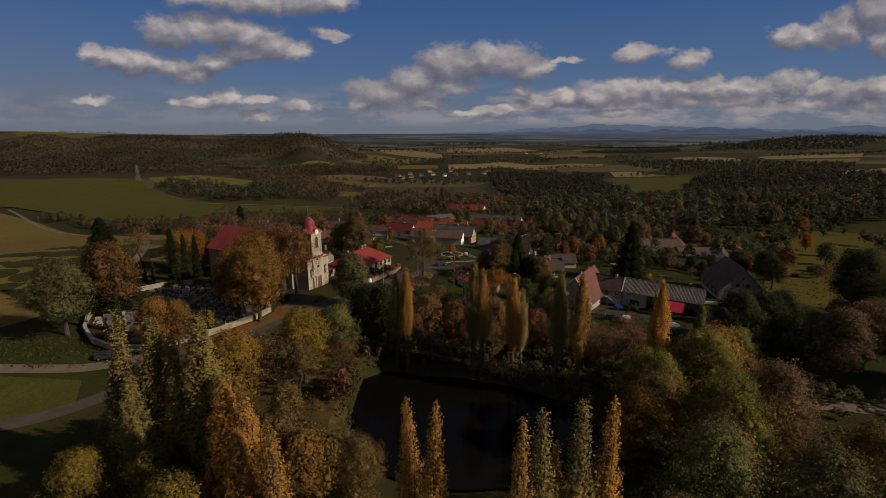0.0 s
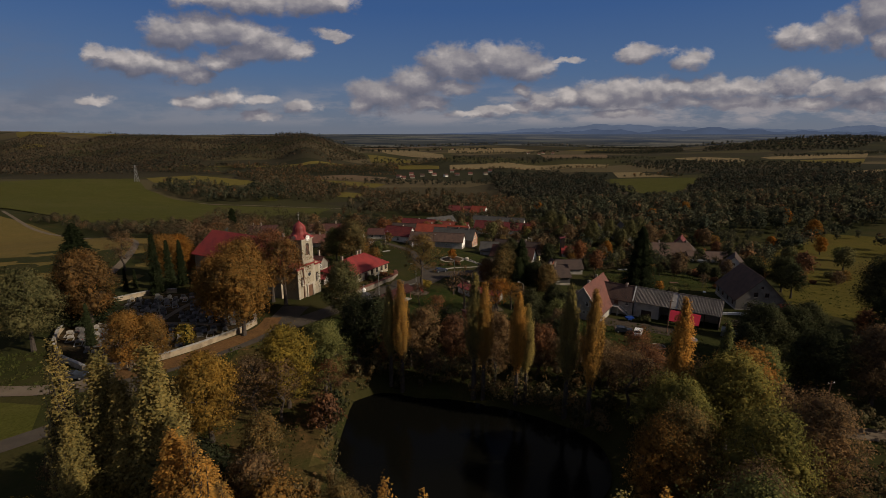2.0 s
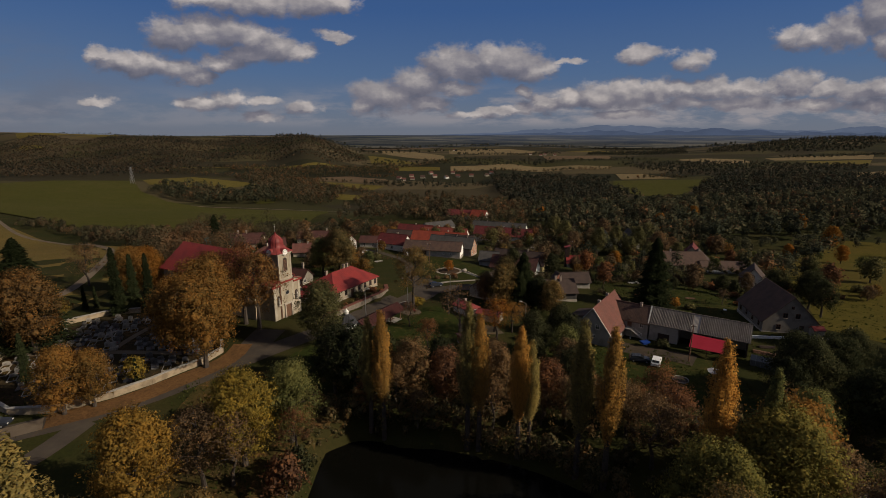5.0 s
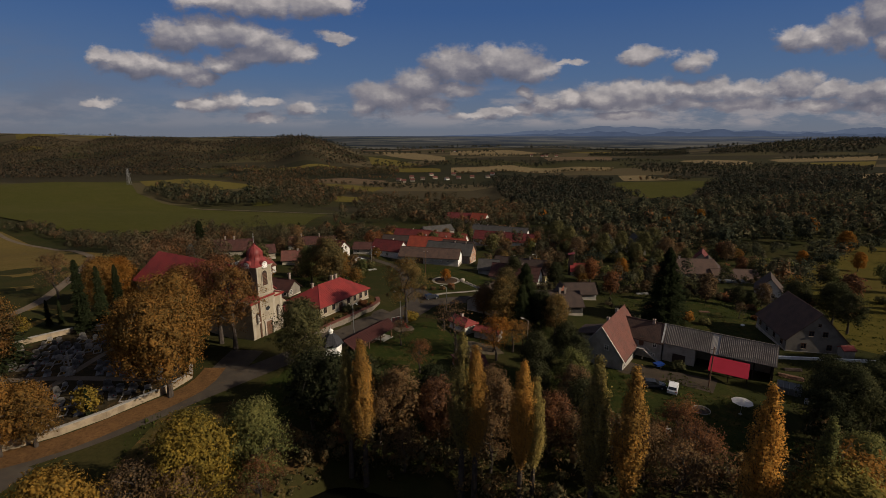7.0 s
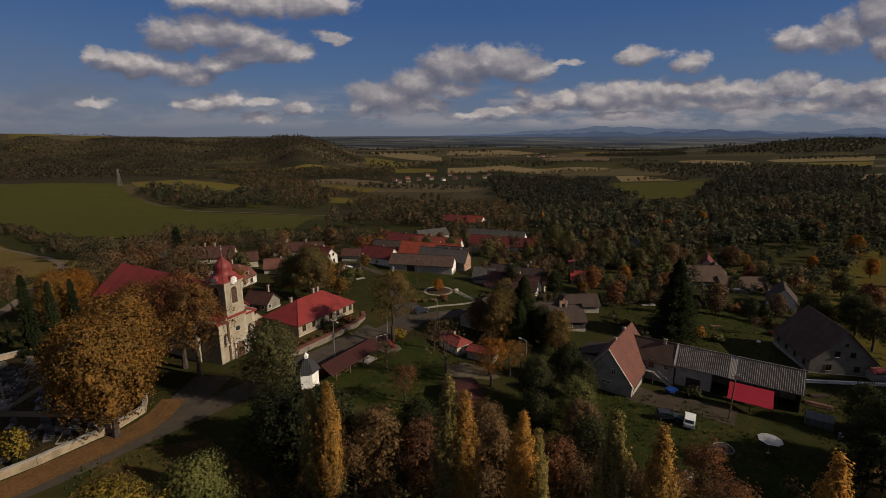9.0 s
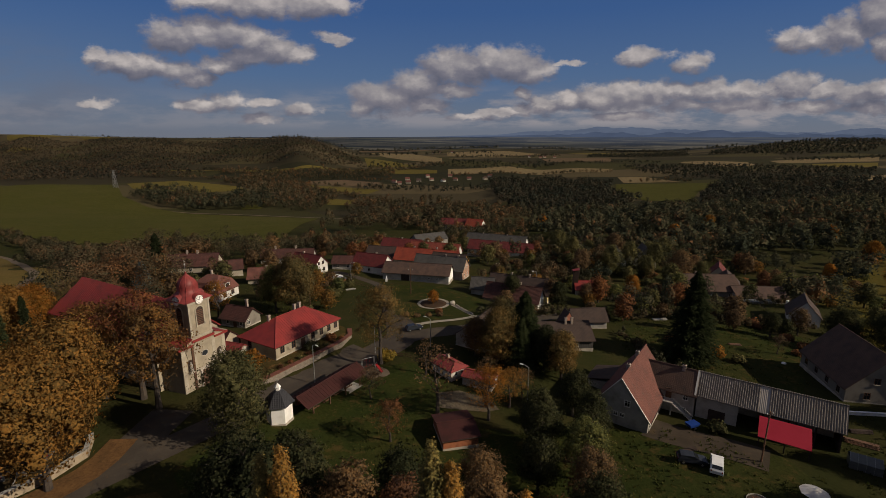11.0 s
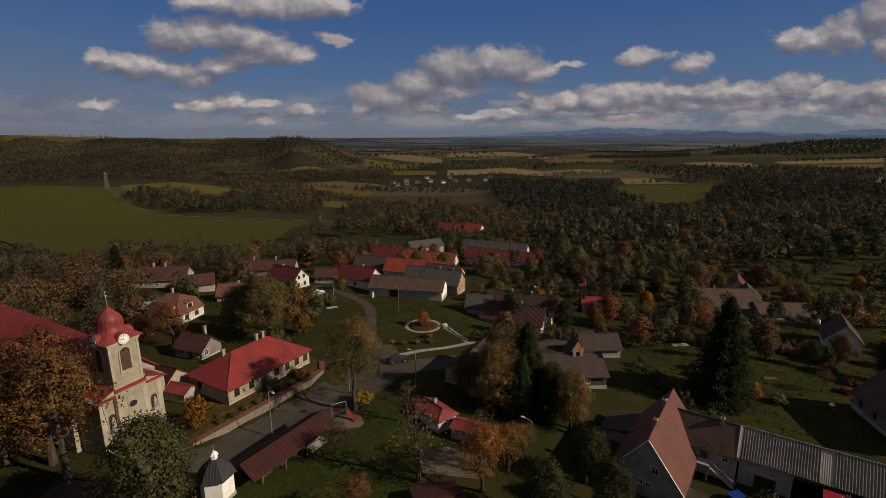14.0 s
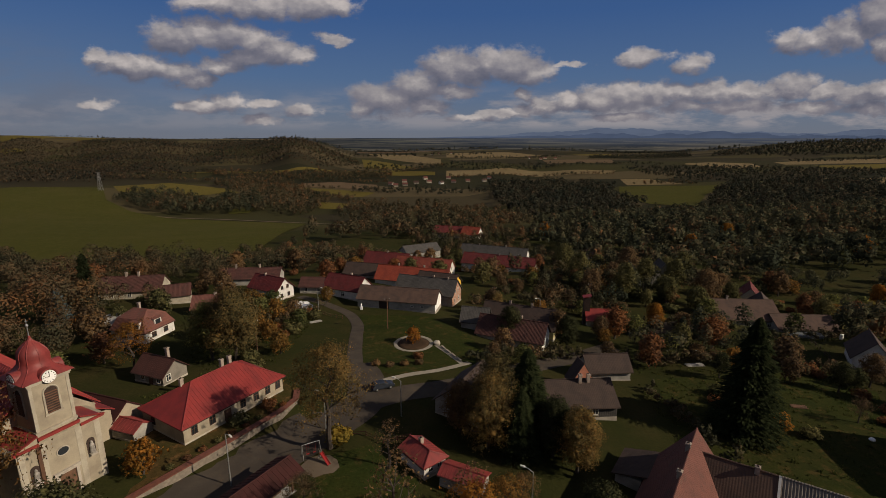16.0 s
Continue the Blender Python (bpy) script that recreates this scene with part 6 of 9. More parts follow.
# ---------------------------------------------------------------- trees
def leaf_cards(rng, centres, radii, count, size, squash=1.0):
    """Small three-cornered leaf tufts, thickest at the given centres and thinning outwards."""
    idx = rng.integers(0, len(centres), count)
    p = centres[idx] + np.clip(rng.normal(size=(count, 3)), -1.9, 1.9) * (radii[idx] * 0.56)[:, None] * np.array([1, 1, squash])
    mid = centres.mean(0)
    return tufts(rng, p, size, (p - mid) / (np.ptp(centres, axis=0) + 0.1), p - centres[idx])


def unit(a):
    return a / (np.linalg.norm(a, axis=1)[:, None] + 1e-9)


def shell_cards(rng, centres, radii, count, size, squash=1.0, loose=0.3):
    """Leaf tufts over the rounded outsides of the clumps that make up a crown, with a few standing loose off them."""
    share = radii ** 2 / (radii ** 2).sum()
    idx = rng.choice(len(centres), count * 3, p=share)
    way = unit(rng.normal(size=(count * 3, 3)) + np.array([0, 0, 0.25]))
    off = way * radii[idx][:, None] * np.array([1, 1, squash])
    p = centres[idx] + off * (1 + 0.14 * rng.normal(size=(count * 3, 1)))
    free = np.ones(len(p), bool)
    for c, r in zip(centres, radii):
        free &= ((p - c) / np.array([1, 1, squash]) ** 2 * (p - c)).sum(1) > (0.68 * r) ** 2
    keep = np.nonzero(free)[0][:count]
    p, way, off = p[keep], way[keep], off[keep]
    p = p + off * np.where(rng.random(len(p)) < loose, 0.45 * rng.random(len(p)), 0)[:, None]
    mid = centres.mean(0)
    return tufts(rng, p, size, unit((p - mid) / (np.ptp(centres, axis=0) + 0.1)) * 0.6 + way * 0.7, way, 0.5)


def cores(centres, half):
    """A rough many-sided body inside each clump, so that no light falls through a full crown."""
    t = (1 + 5 ** 0.5) / 2
    ico = np.array([(-1, t, 0), (1, t, 0), (-1, -t, 0), (1, -t, 0), (0, -1, t), (0, 1, t), (0, -1, -t), (0, 1, -t), (t, 0, -1), (t, 0, 1), (-t, 0, -1), (-t, 0, 1)]) / 1.902
    tri = np.array([(0, 11, 5), (0, 5, 1), (0, 1, 7), (0, 7, 10), (0, 10, 11), (1, 5, 9), (5, 11, 4), (11, 10, 2), (10, 7, 6), (7, 1, 8),
                    (3, 9, 4), (3, 4, 2), (3, 2, 6), (3, 6, 8), (3, 8, 9), (4, 9, 5), (2, 4, 11), (6, 2, 10), (8, 6, 7), (9, 8, 1)])
    v = (centres[:, None] + ico[None] * half[:, None]).reshape(-1, 3)
    f = (tri[None] + 12 * np.arange(len(centres))[:, None, None]).reshape(-1, 3)
    return v, f, np.tile(ico, (len(centres), 1))


def together(*bodies):
    v, f, n, k = [], [], [], 0
    for a, b, c in bodies:
        v.append(a), f.append(b + k), n.append(c)
        k += len(a)
    return np.concatenate(v), np.concatenate(f), np.concatenate(n)


def tufts(rng, p, size, out, clump=None, stray=0.62):
    """Leaf tufts at the points p, most of them lying across the outward direction, as leaves turn to the light.
    Their normals follow the roundness of the crown and of each bough in it, so that a crown shades as one soft body."""
    count = len(p)
    out = unit(out)
    round_ = out * 0.75 + (unit(clump) * 0.65 if clump is not None else 0) + 0.28 * rng.normal(size=(count, 3)) + np.array([0, 0, 0.12])
    lie = out + stray * rng.normal(size=(count, 3))
    a = unit(np.cross(lie, rng.normal(size=(count, 3))))
    b = unit(np.cross(lie, a))
    flip = np.where((np.cross(a, b) * round_).sum(1) < 0, -1.0, 1.0)[:, None]
    s = (size * (0.55 + 0.9 * rng.random(count)))[:, None]
    a, b = a * s, b * s * 0.75 * flip
    v = np.stack([p + a * 1.1, p - a * 0.6 + b, p - a * 0.6 - b], 1).reshape(-1, 3)
    return v, np.arange(count * 3).reshape(-1, 3), np.repeat(unit(round_), 3, 0)


def mesh_np(name, v, f, mat, normals=None):
    m = bpy.data.meshes.new(name)
    m.vertices.add(len(v))
    m.vertices.foreach_set("co", np.asarray(v, np.float32).ravel())
    k = f.shape[1]
    m.loops.add(f.size)
    m.loops.foreach_set("vertex_index", f.astype(np.int32).ravel())
    m.polygons.add(len(f))
    m.polygons.foreach_set("loop_start", np.arange(0, f.size, k, dtype=np.int32))
    m.polygons.foreach_set("loop_total", np.full(len(f), k, np.int32))
    m.materials.append(mat)
    m.update()
    if normals is not None:
        m.polygons.foreach_set("use_smooth", np.ones(len(f), bool))
        m.normals_split_custom_set_from_vertices(np.asarray(normals, np.float32))
    return m


def limbs(rng, height_, trunk, spread, first, count, twigs=2, lean=0.5):
    """Trunk and forking limbs for a tree of that height."""
    s = Shape()
    tips = []
    path = [Vector((0, 0, -0.6))]
    for i in range(1, 6):
        path.append(Vector((rng.normal() * 0.12 * i, rng.normal() * 0.12 * i, height_ * 0.86 * i / 5)))
    for i in range(5):
        s.tube(path[i], path[i + 1], trunk * (1 - i / 5.6) * (1.25 if i == 0 else 1), trunk * (1 - (i + 1) / 5.6), 7)
    tips.append(path[-1])
    for i in range(count):
        t = first + (0.93 - first) * i / max(count - 1, 1)
        base = path[min(int(t / 0.86 * 5), 4)].lerp(path[min(int(t / 0.86 * 5) + 1, 5)], (t / 0.86 * 5) % 1)
        a = i * 2.4 + rng.random()
        reach = spread * (1 - 0.62 * (t - first) / (1 - first)) * (0.75 + 0.4 * rng.random())
        tip = base + Vector((math.cos(a) * reach, math.sin(a) * reach, reach * (lean + 0.4 * rng.random())))
        mid = base.lerp(tip, 0.5) + Vector((0, 0, reach * 0.08))
        r = trunk * 0.42 * (1 - 0.6 * t)
        s.tube(base, mid, r, r * 0.6, 5)
        s.tube(mid, tip, r * 0.6, r * 0.2, 4)
        tips.append(tip)
        for j in range(twigs):
            q = mid.lerp(tip, 0.2 + 0.6 * rng.random())
            e = q + Vector((rng.normal(), rng.normal(), abs(rng.normal()) * 0.8)) * reach * 0.3
            s.tube(q, e, r * 0.32, r * 0.08, 3)
            tips.append(e)
    return s, tips


def broad_tree(seed, h, spread, cards, size, bare=0.0, first=0.28):
    """Meshes of a broad-crowned tree of height h: trunk and crown."""
    rng = np.random.default_rng(seed)
    s, tips = limbs(rng, h, h * 0.022 + 0.05, spread * 0.82, first, *((13, 3) if cards > 1700 or cards < 900 else (7, 1)))
    z0 = h * first
    n = 150
    t = rng.random(n) ** 0.8
    ang = rng.random(n) * 2 * np.pi
    lobe = 1 + 0.20 * np.sin(3 * ang + 5 * t + seed) + 0.16 * np.sin(5 * ang - 11 * t)
    girth = spread * lobe * np.sin(np.pi * (0.16 + 0.80 * t)) ** 0.75
    rad = girth * (0.35 + 0.70 * rng.random(n) ** 0.7)
    c = np.stack([np.cos(ang) * rad, np.sin(ang) * rad, z0 + (h * 0.97 - z0) * t], 1)
    c = np.concatenate([c, [tuple(q) for q in tips]])
    radii = np.concatenate([spread * (0.07 + 0.20 * rng.random(n)), spread * (0.14 + 0.10 * rng.random(len(tips)))])
    keep = rng.random(len(c)) > bare
    if bare > 0.12:
        v, f, n = leaf_cards(rng, c[keep], radii[keep], cards, size, 0.8)
    else:      # full crowns: rounded clumps close to one another
        m = 46 if h > 8 else 26
        t = (np.arange(m) + 0.5) / m
        ang = np.arange(m) * 2.4 + rng.random(m) * 0.8
        girth = spread * (1 + 0.16 * np.sin(3 * ang + 5 * t + seed)) * np.sin(np.pi * (0.20 + 0.74 * t)) ** 0.7
        rad = girth * (0.30 + 0.48 * rng.random(m) ** 0.6)
        cc = np.stack([np.cos(ang) * rad, np.sin(ang) * rad, z0 + (h * 0.90 - z0) * t + rng.normal(size=m) * h * 0.02], 1)
        rr = spread * (0.20 + 0.15 * rng.random(m))
        v, f, n = together(shell_cards(rng, cc, rr, cards * 6 // 10, size, 0.85), leaf_cards(rng, c[keep], radii[keep], cards * 4 // 10, size, 0.8), cores(cc, 0.42 * rr[:, None] * np.array([1, 1, 0.85])))
    for q in c[keep][::3 if cards > 4000 else 12]:      # fine twigs out to the leaf clumps
        e = Vector(q)
        b = min(tips, key=lambda q: (Vector(q) - e).length)
        s.tube(b, e, 0.035, 0.008, 3)
    return s, v, f, n


def column_tree(seed, h, spread, cards, size, shoots=62, loose=0.17, low=0.06):
    """Steep limbs with the leaves close along them up to a ragged point, as in a Lombardy poplar."""
    rng = np.random.default_rng(seed)
    s = Shape()
    s.tube((0, 0, -0.6), (0.1, 0, h * 0.5), h * 0.014 + 0.06, h * 0.008, 7).tube((0.1, 0, h * 0.5), (0, 0.1, h * 0.97), h * 0.008, 0.03, 5)
    p = []
    for i in range(shoots):      # each shoot leaves the stem low and climbs almost upright
        t = (i + rng.random()) / shoots
        a = i * 2.4
        w = spread * min(1.0, (t + 0.08) * 3.4) * (1 - t ** 1.7) ** 0.8 * (0.55 + 0.55 * rng.random())
        z0, z1 = h * (low + (0.74 - low) * t), h * min(low + 0.18 + (0.84 - low) * t * (0.94 + 0.12 * rng.random()), 1.0)
        foot = np.array([0, 0, z0])
        tip = np.array([math.cos(a) * w, math.sin(a) * w, z1])
        knee = np.array([tip[0] * 0.8, tip[1] * 0.8, z0 + (z1 - z0) * 0.4])
        s.tube(tuple(foot), tuple(knee), 0.05, 0.03, 4).tube(tuple(knee), tuple(tip), 0.03, 0.008, 3)
        m = cards // shoots
        u = rng.random(m)[:, None] ** 0.85
        q = np.where(u < 0.4, foot + (knee - foot) * u / 0.4, knee + (tip - knee) * (u - 0.4) / 0.6)
        p.append(q + np.clip(rng.normal(size=(m, 3)), -2, 2) * np.array([1, 1, 1.3]) * spread * loose * (1 - 0.45 * u))
    p = np.concatenate(p)
    v, f, n = tufts(rng, p, size, p * np.array([1, 1, 0.0]) + np.array([0, 0, 0.35 * spread]))
    return s, v, f, n


def needle_tree(seed, h, spread, cards, size, slim=1.0):
    """A conifer: whorls of drooping boughs."""
    rng = np.random.default_rng(seed)
    s = Shape().tube((0, 0, -0.6), (0, 0, h * 0.98), h * 0.016 + 0.05, 0.02, 7)
    t = rng.random(cards) ** 1.25
    ang = np.round(rng.random(cards) * 9 + np.floor(t * 26) * 0.37) / 9 * 2 * np.pi + rng.normal(size=cards) * 0.16
    w = spread * (1 - t) ** slim * (0.86 + 0.2 * np.sin(np.floor(t * 26) * 1.7)) + 0.08
    r = w * np.sqrt(rng.random(cards)) * (0.72 + 0.28 * rng.random(cards))
    z = h * (0.07 + 0.93 * t) - r * 0.28 + rng.normal(size=cards) * 0.07
    p = np.stack([np.cos(ang) * r, np.sin(ang) * r, z], 1)
    out = np.stack([np.cos(ang), np.sin(ang), -0.35 + 0 * ang], 1)
    side = np.stack([-np.sin(ang), np.cos(ang), rng.normal(size=cards) * 0.5], 1)
    q = size * (0.7 + 0.6 * rng.random(cards))[:, None]
    v = np.stack([p - out * q * 0.5 + side * q * 0.45, p + out * q, p - out * q * 0.5 - side * q * 0.45], 1).reshape(-1, 3)
    for i in range(24):
        a, zz = i * 2.4, h * (0.08 + 0.8 * i / 24)
        L = spread * (1 - i / 26)
        s.tube((0, 0, zz), (math.cos(a) * L * 0.8, math.sin(a) * L * 0.8, zz - L * 0.2), 0.05, 0.01, 3)
    return s, v, np.arange(cards * 3).reshape(-1, 3), None


def bush_mesh(seed, spread, h, cards, size):
    rng = np.random.default_rng(seed)
    s = Shape()
    c, radii = [], []
    for i in range(16):
        a, r = i * 2.4, spread * math.sqrt((i + 0.5) / 16) * 0.75
        q = (math.cos(a) * r, math.sin(a) * r, h * (0.3 + 0.45 * rng.random()) * (1 - 0.4 * r / spread))
        s.tube((math.cos(a) * 0.15, math.sin(a) * 0.15, -0.3), q, 0.04, 0.012, 3)
        c.append(q)
        radii.append(spread * (0.28 + 0.15 * rng.random()))
    c, radii = np.array(c), np.array(radii)
    v, f, n = together(shell_cards(rng, c, radii, cards, size, h / spread * 0.7), cores(c, 0.45 * radii[:, None] * np.array([1, 1, h / spread * 0.7])))
    v[:, 2] = np.maximum(v[:, 2], 0.02)
    return s, v, f, n


STOCK = {}


def stock(key, maker, mats):
    """Meshes of one kind of tree, made once for each leaf material."""
    s, v, f, n = maker
    wood = s.mesh(key + "_wood", BARK)
    STOCK[key] = {m: (wood, mesh_np(key + "_leaves", v, f, m, n)) for m in mats}


ALL = [LEAF_GOLD, LEAF_DARK, LEAF_OLIVE, LEAF_OAK, LEAF_YELLOW, LEAF_ORANGE, LEAF_AMBER, LEAF_RUST, LEAF_GREEN, LEAF_DULL, LEAF_BROWN, LEAF_FLAME]
stock("oak", broad_tree(11, 14, 5.2, 22000, 0.136), ALL)
stock("lime", broad_tree(12, 13, 4.3, 17000, 0.124, first=0.22), ALL)
stock("ash", broad_tree(13, 12, 4.0, 7500, 0.148, 0.1), ALL)
stock("garden", broad_tree(23, 9, 3.4, 1600, 0.29, 0.1, 0.2), ALL)
stock("sparse", broad_tree(14, 12, 4.2, 4600, 0.118, 0.2), ALL)
stock("airy", broad_tree(28, 12, 4.0, 12000, 0.084, 0.2), [LEAF_OAK])
stock("thin", broad_tree(29, 14, 4.6, 9000, 0.118, 0.2), [LEAF_RUST, LEAF_AMBER])
stock("bare", broad_tree(15, 12, 3.4, 500, 0.17, 0.3), ALL)
stock("orchard", broad_tree(16, 6, 2.7, 1050, 0.235, first=0.2), ALL)
POPLARS = [LEAF_POPLAR, LEAF_POPLAR_GOLD, LEAF_GREEN, LEAF_DULL]
stock("poplar", column_tree(17, 24, 2.3, 22000, 0.118, 84, 0.14), POPLARS)
stock("poplar_thin", column_tree(24, 24, 1.9, 6000, 0.1, 84, 0.13), POPLARS)
stock("poplar_slim", column_tree(25, 22, 1.6, 20000, 0.058, 80, 0.13), POPLARS)
stock("poplar_high", column_tree(27, 22, 1.6, 19000, 0.088, 90, 0.13, 0.26), POPLARS)
stock("willow", broad_tree(26, 16, 5.6, 20000, 0.122, first=0.12), ALL)
stock("spruce", needle_tree(19, 20, 4.0, 17000, 0.23, 0.72), [NEEDLES, NEEDLES_BLUE])
stock("thuja", needle_tree(20, 15, 1.9, 6000, 0.28, 0.55), [NEEDLES])
stock("pine", needle_tree(21, 16, 3.4, 3600, 0.55, 0.5), [NEEDLES])
stock("bush", bush_mesh(22, 1.8, 2.4, 600, 0.22), ALL + [HEDGE])
HEIGHTS = {"thin": 14, "poplar_thin": 24, "poplar_slim": 22, "poplar_high": 22, "willow": 16, "oak": 14, "lime": 13, "ash": 12, "garden": 9, "sparse": 12, "airy": 12, "bare": 12, "orchard": 6, "poplar": 24, "spruce": 20, "thuja": 15, "pine": 16, "bush": 2.4}
plant_rng = np.random.default_rng(5)


def plant(key, mat, x, y, h, label, name="tree", wide=1.0, group="", z=None):
    """A tree or bush of height h at a place on the ground."""
    wood, leaves = STOCK[key][mat]
    k = h / HEIGHTS[key]
    z = float(land(np.array([x]), np.array([y]))[0]) if z is None else z
    root = thing(name, pose(x, y, z, 0, 0, plant_rng.random() * 360) @ Matrix.Diagonal((k * wide, k * wide, k, 1)), label, "bush" if name == "bush" else "tree", group)
    part("trunk" if name != "bush" else "stems", wood, BARK, root)
    part("crown" if name != "bush" else "leaves", leaves, mat, root)
    return root


P_OLD, P_GOLD = "tall Lombardy poplar with olive yellow leaves", "slim golden orange Lombardy poplar"
P_THIN = "half-bare Lombardy poplar with thin yellow leaves and pale shoots"
for x, y, top, key in ((-38.4, 53, 24, "poplar_thin"), (-40.5, 54.5, 17, "poplar"), (-35.1, 54, 22.4, "poplar"), (-31.5, 56, 18, "poplar_thin"), (-28.3, 52, 24, "poplar"), (-25.6, 50, 17.5, "poplar"), (-22.7, 45, 19.4, "poplar"), (-20.5, 44, 19.4, "poplar_thin"), (-20.0, 41.5, 16, "poplar"), (-16.4, 40, 18.2, "poplar_thin"), (-23.6, 47.6, 16.5, "poplar"), (-21.2, 47.2, 15.0, "poplar"), (-18.0, 43.2, 14.0, "poplar"), (-32.4, 53.0, 20.0, "poplar"), (-37.0, 51.5, 17.0, "poplar")):
    gold = x > -24
    plant(key, LEAF_POPLAR_GOLD if gold else LEAF_POPLAR, x, y, top - ground_at(x, y), P_THIN if key == "poplar_thin" else P_OLD, "poplar_tree", 1.5, "poplars by the pond")
for x, y, top, wide in ((-2.6, 31.6, 25.3, 0.9), (-0.5, 30.2, 25.7, 0.9), (4.9, 26, 27.2, 0.8), (6.6, 28, 26.6, 1.0), (8.3, 30.5, 22.5, 0.9), (9.5, 29, 26.6, 1.15), (11.6, 29, 26.8, 0.9)):
    plant("poplar_slim", LEAF_POPLAR_GOLD if wide < 1 else LEAF_POPLAR, x, y, top - ground_at(x, y), P_GOLD if wide < 1 else P_OLD, "poplar_tree", wide, "poplars by the pond")
for x, y, top, m in ((-7.2, 91.8, 20.0, LEAF_POPLAR_GOLD), (-9.4, 92.6, 18.0, LEAF_POPLAR), (6.2, 89.3, 21.2, LEAF_POPLAR), (7.9, 88.9, 19.5, LEAF_POPLAR_GOLD), (13.7, 87.0, 18.0, LEAF_POPLAR_GOLD), (15.4, 87.4, 15.4, LEAF_POPLAR), (21.4, 82.6, 20.7, LEAF_POPLAR), (24.7, 80.4, 20.4, LEAF_POPLAR_GOLD),
                     (37.2, 77, 20.1, LEAF_POPLAR_GOLD), (45, 78.4, 15.7, LEAF_GREEN)):
    plant("poplar_high", m, x, y, top - ground_at(x, y), P_GOLD if m is LEAF_POPLAR_GOLD else P_OLD, "poplar_tree", 1.25, "poplars behind the pond")

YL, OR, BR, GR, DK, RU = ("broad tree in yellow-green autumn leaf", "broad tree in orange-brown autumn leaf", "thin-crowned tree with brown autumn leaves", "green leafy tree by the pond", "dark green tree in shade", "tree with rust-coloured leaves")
WT = "tall leafy tree with dense olive autumn boughs"
ROW_A = [("lime", LEAF_GOLD, -34, 72, 14.6, "broad golden-leaved tree beside the road"), ("lime", LEAF_YELLOW, -25.4, 81.5, 15, YL), ("lime", LEAF_GREEN, -20.6, 87, 13.5, "pale green leafy tree by the pond"), ("sparse", LEAF_BROWN, -29, 77, 12, BR), ("sparse", LEAF_BROWN, -25.5, 77.5, 11, BR),
         ("oak", LEAF_ORANGE, -43.5, 107.5, 18.5, OR), ("oak", LEAF_ORANGE, -50, 112, 16.5, OR), ("thin", LEAF_AMBER, -40.2, 126.4, 18.5, OR), ("thin", LEAF_RUST, -44.6, 129.5, 20, RU), ("thin", LEAF_AMBER, -51, 129.5, 18, OR), ("oak", LEAF_ORANGE, -47.5, 117.5, 19.0, OR)]
ROW_B = [("lime", LEAF_ORANGE, -58.5, 91.5, 12, OR), ("oak", LEAF_DULL, -82.5, 98.5, 17, "broad dull green tree beside the cemetery wall"), ("oak", LEAF_ORANGE, -87, 119, 16, OR), ("lime", LEAF_AMBER, -80, 112, 18, OR), ("lime", LEAF_ORANGE, -82.5, 147.5, 15, OR),
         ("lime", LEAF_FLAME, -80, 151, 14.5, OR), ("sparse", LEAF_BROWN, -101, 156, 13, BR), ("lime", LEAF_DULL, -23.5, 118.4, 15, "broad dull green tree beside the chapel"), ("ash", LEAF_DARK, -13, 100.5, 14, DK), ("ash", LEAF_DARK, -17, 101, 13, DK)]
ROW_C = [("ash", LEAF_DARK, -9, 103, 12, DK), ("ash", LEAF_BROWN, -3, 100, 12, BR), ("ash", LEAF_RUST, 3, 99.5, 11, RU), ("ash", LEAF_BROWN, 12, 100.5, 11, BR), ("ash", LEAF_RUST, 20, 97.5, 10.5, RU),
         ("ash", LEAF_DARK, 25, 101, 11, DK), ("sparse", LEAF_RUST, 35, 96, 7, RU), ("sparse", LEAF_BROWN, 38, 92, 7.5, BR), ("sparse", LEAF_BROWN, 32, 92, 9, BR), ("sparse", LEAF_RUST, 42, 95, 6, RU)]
OL = "broad olive green tree turning yellow beside the pond"
ROW_D = [("oak", LEAF_OLIVE, 43.5, 73, 16.5, OL), ("oak", LEAF_OLIVE, 33.0, 69, 15, OL), ("willow", LEAF_OAK, 31, 62, 15, WT), ("willow", LEAF_OLIVE, 39, 58, 17, WT), ("willow", LEAF_BROWN, 48, 62, 17, WT),
         ("willow", LEAF_ORANGE, 28.5, 61.5, 13.5, OR), ("ash", LEAF_ORANGE, 48.2, 78, 16, OR), ("willow", LEAF_GREEN, 30, 46, 17, WT), ("willow", LEAF_DULL, 41, 44, 16, WT), ("willow", LEAF_OAK, 24, 40, 13, WT), ("lime", LEAF_BROWN, 78, 87, 15.5, BR)]
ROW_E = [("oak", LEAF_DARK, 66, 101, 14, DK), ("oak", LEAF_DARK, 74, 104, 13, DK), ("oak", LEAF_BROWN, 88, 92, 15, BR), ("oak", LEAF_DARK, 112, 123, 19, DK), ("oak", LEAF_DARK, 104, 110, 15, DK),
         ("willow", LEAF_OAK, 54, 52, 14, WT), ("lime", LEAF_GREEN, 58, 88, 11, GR)]
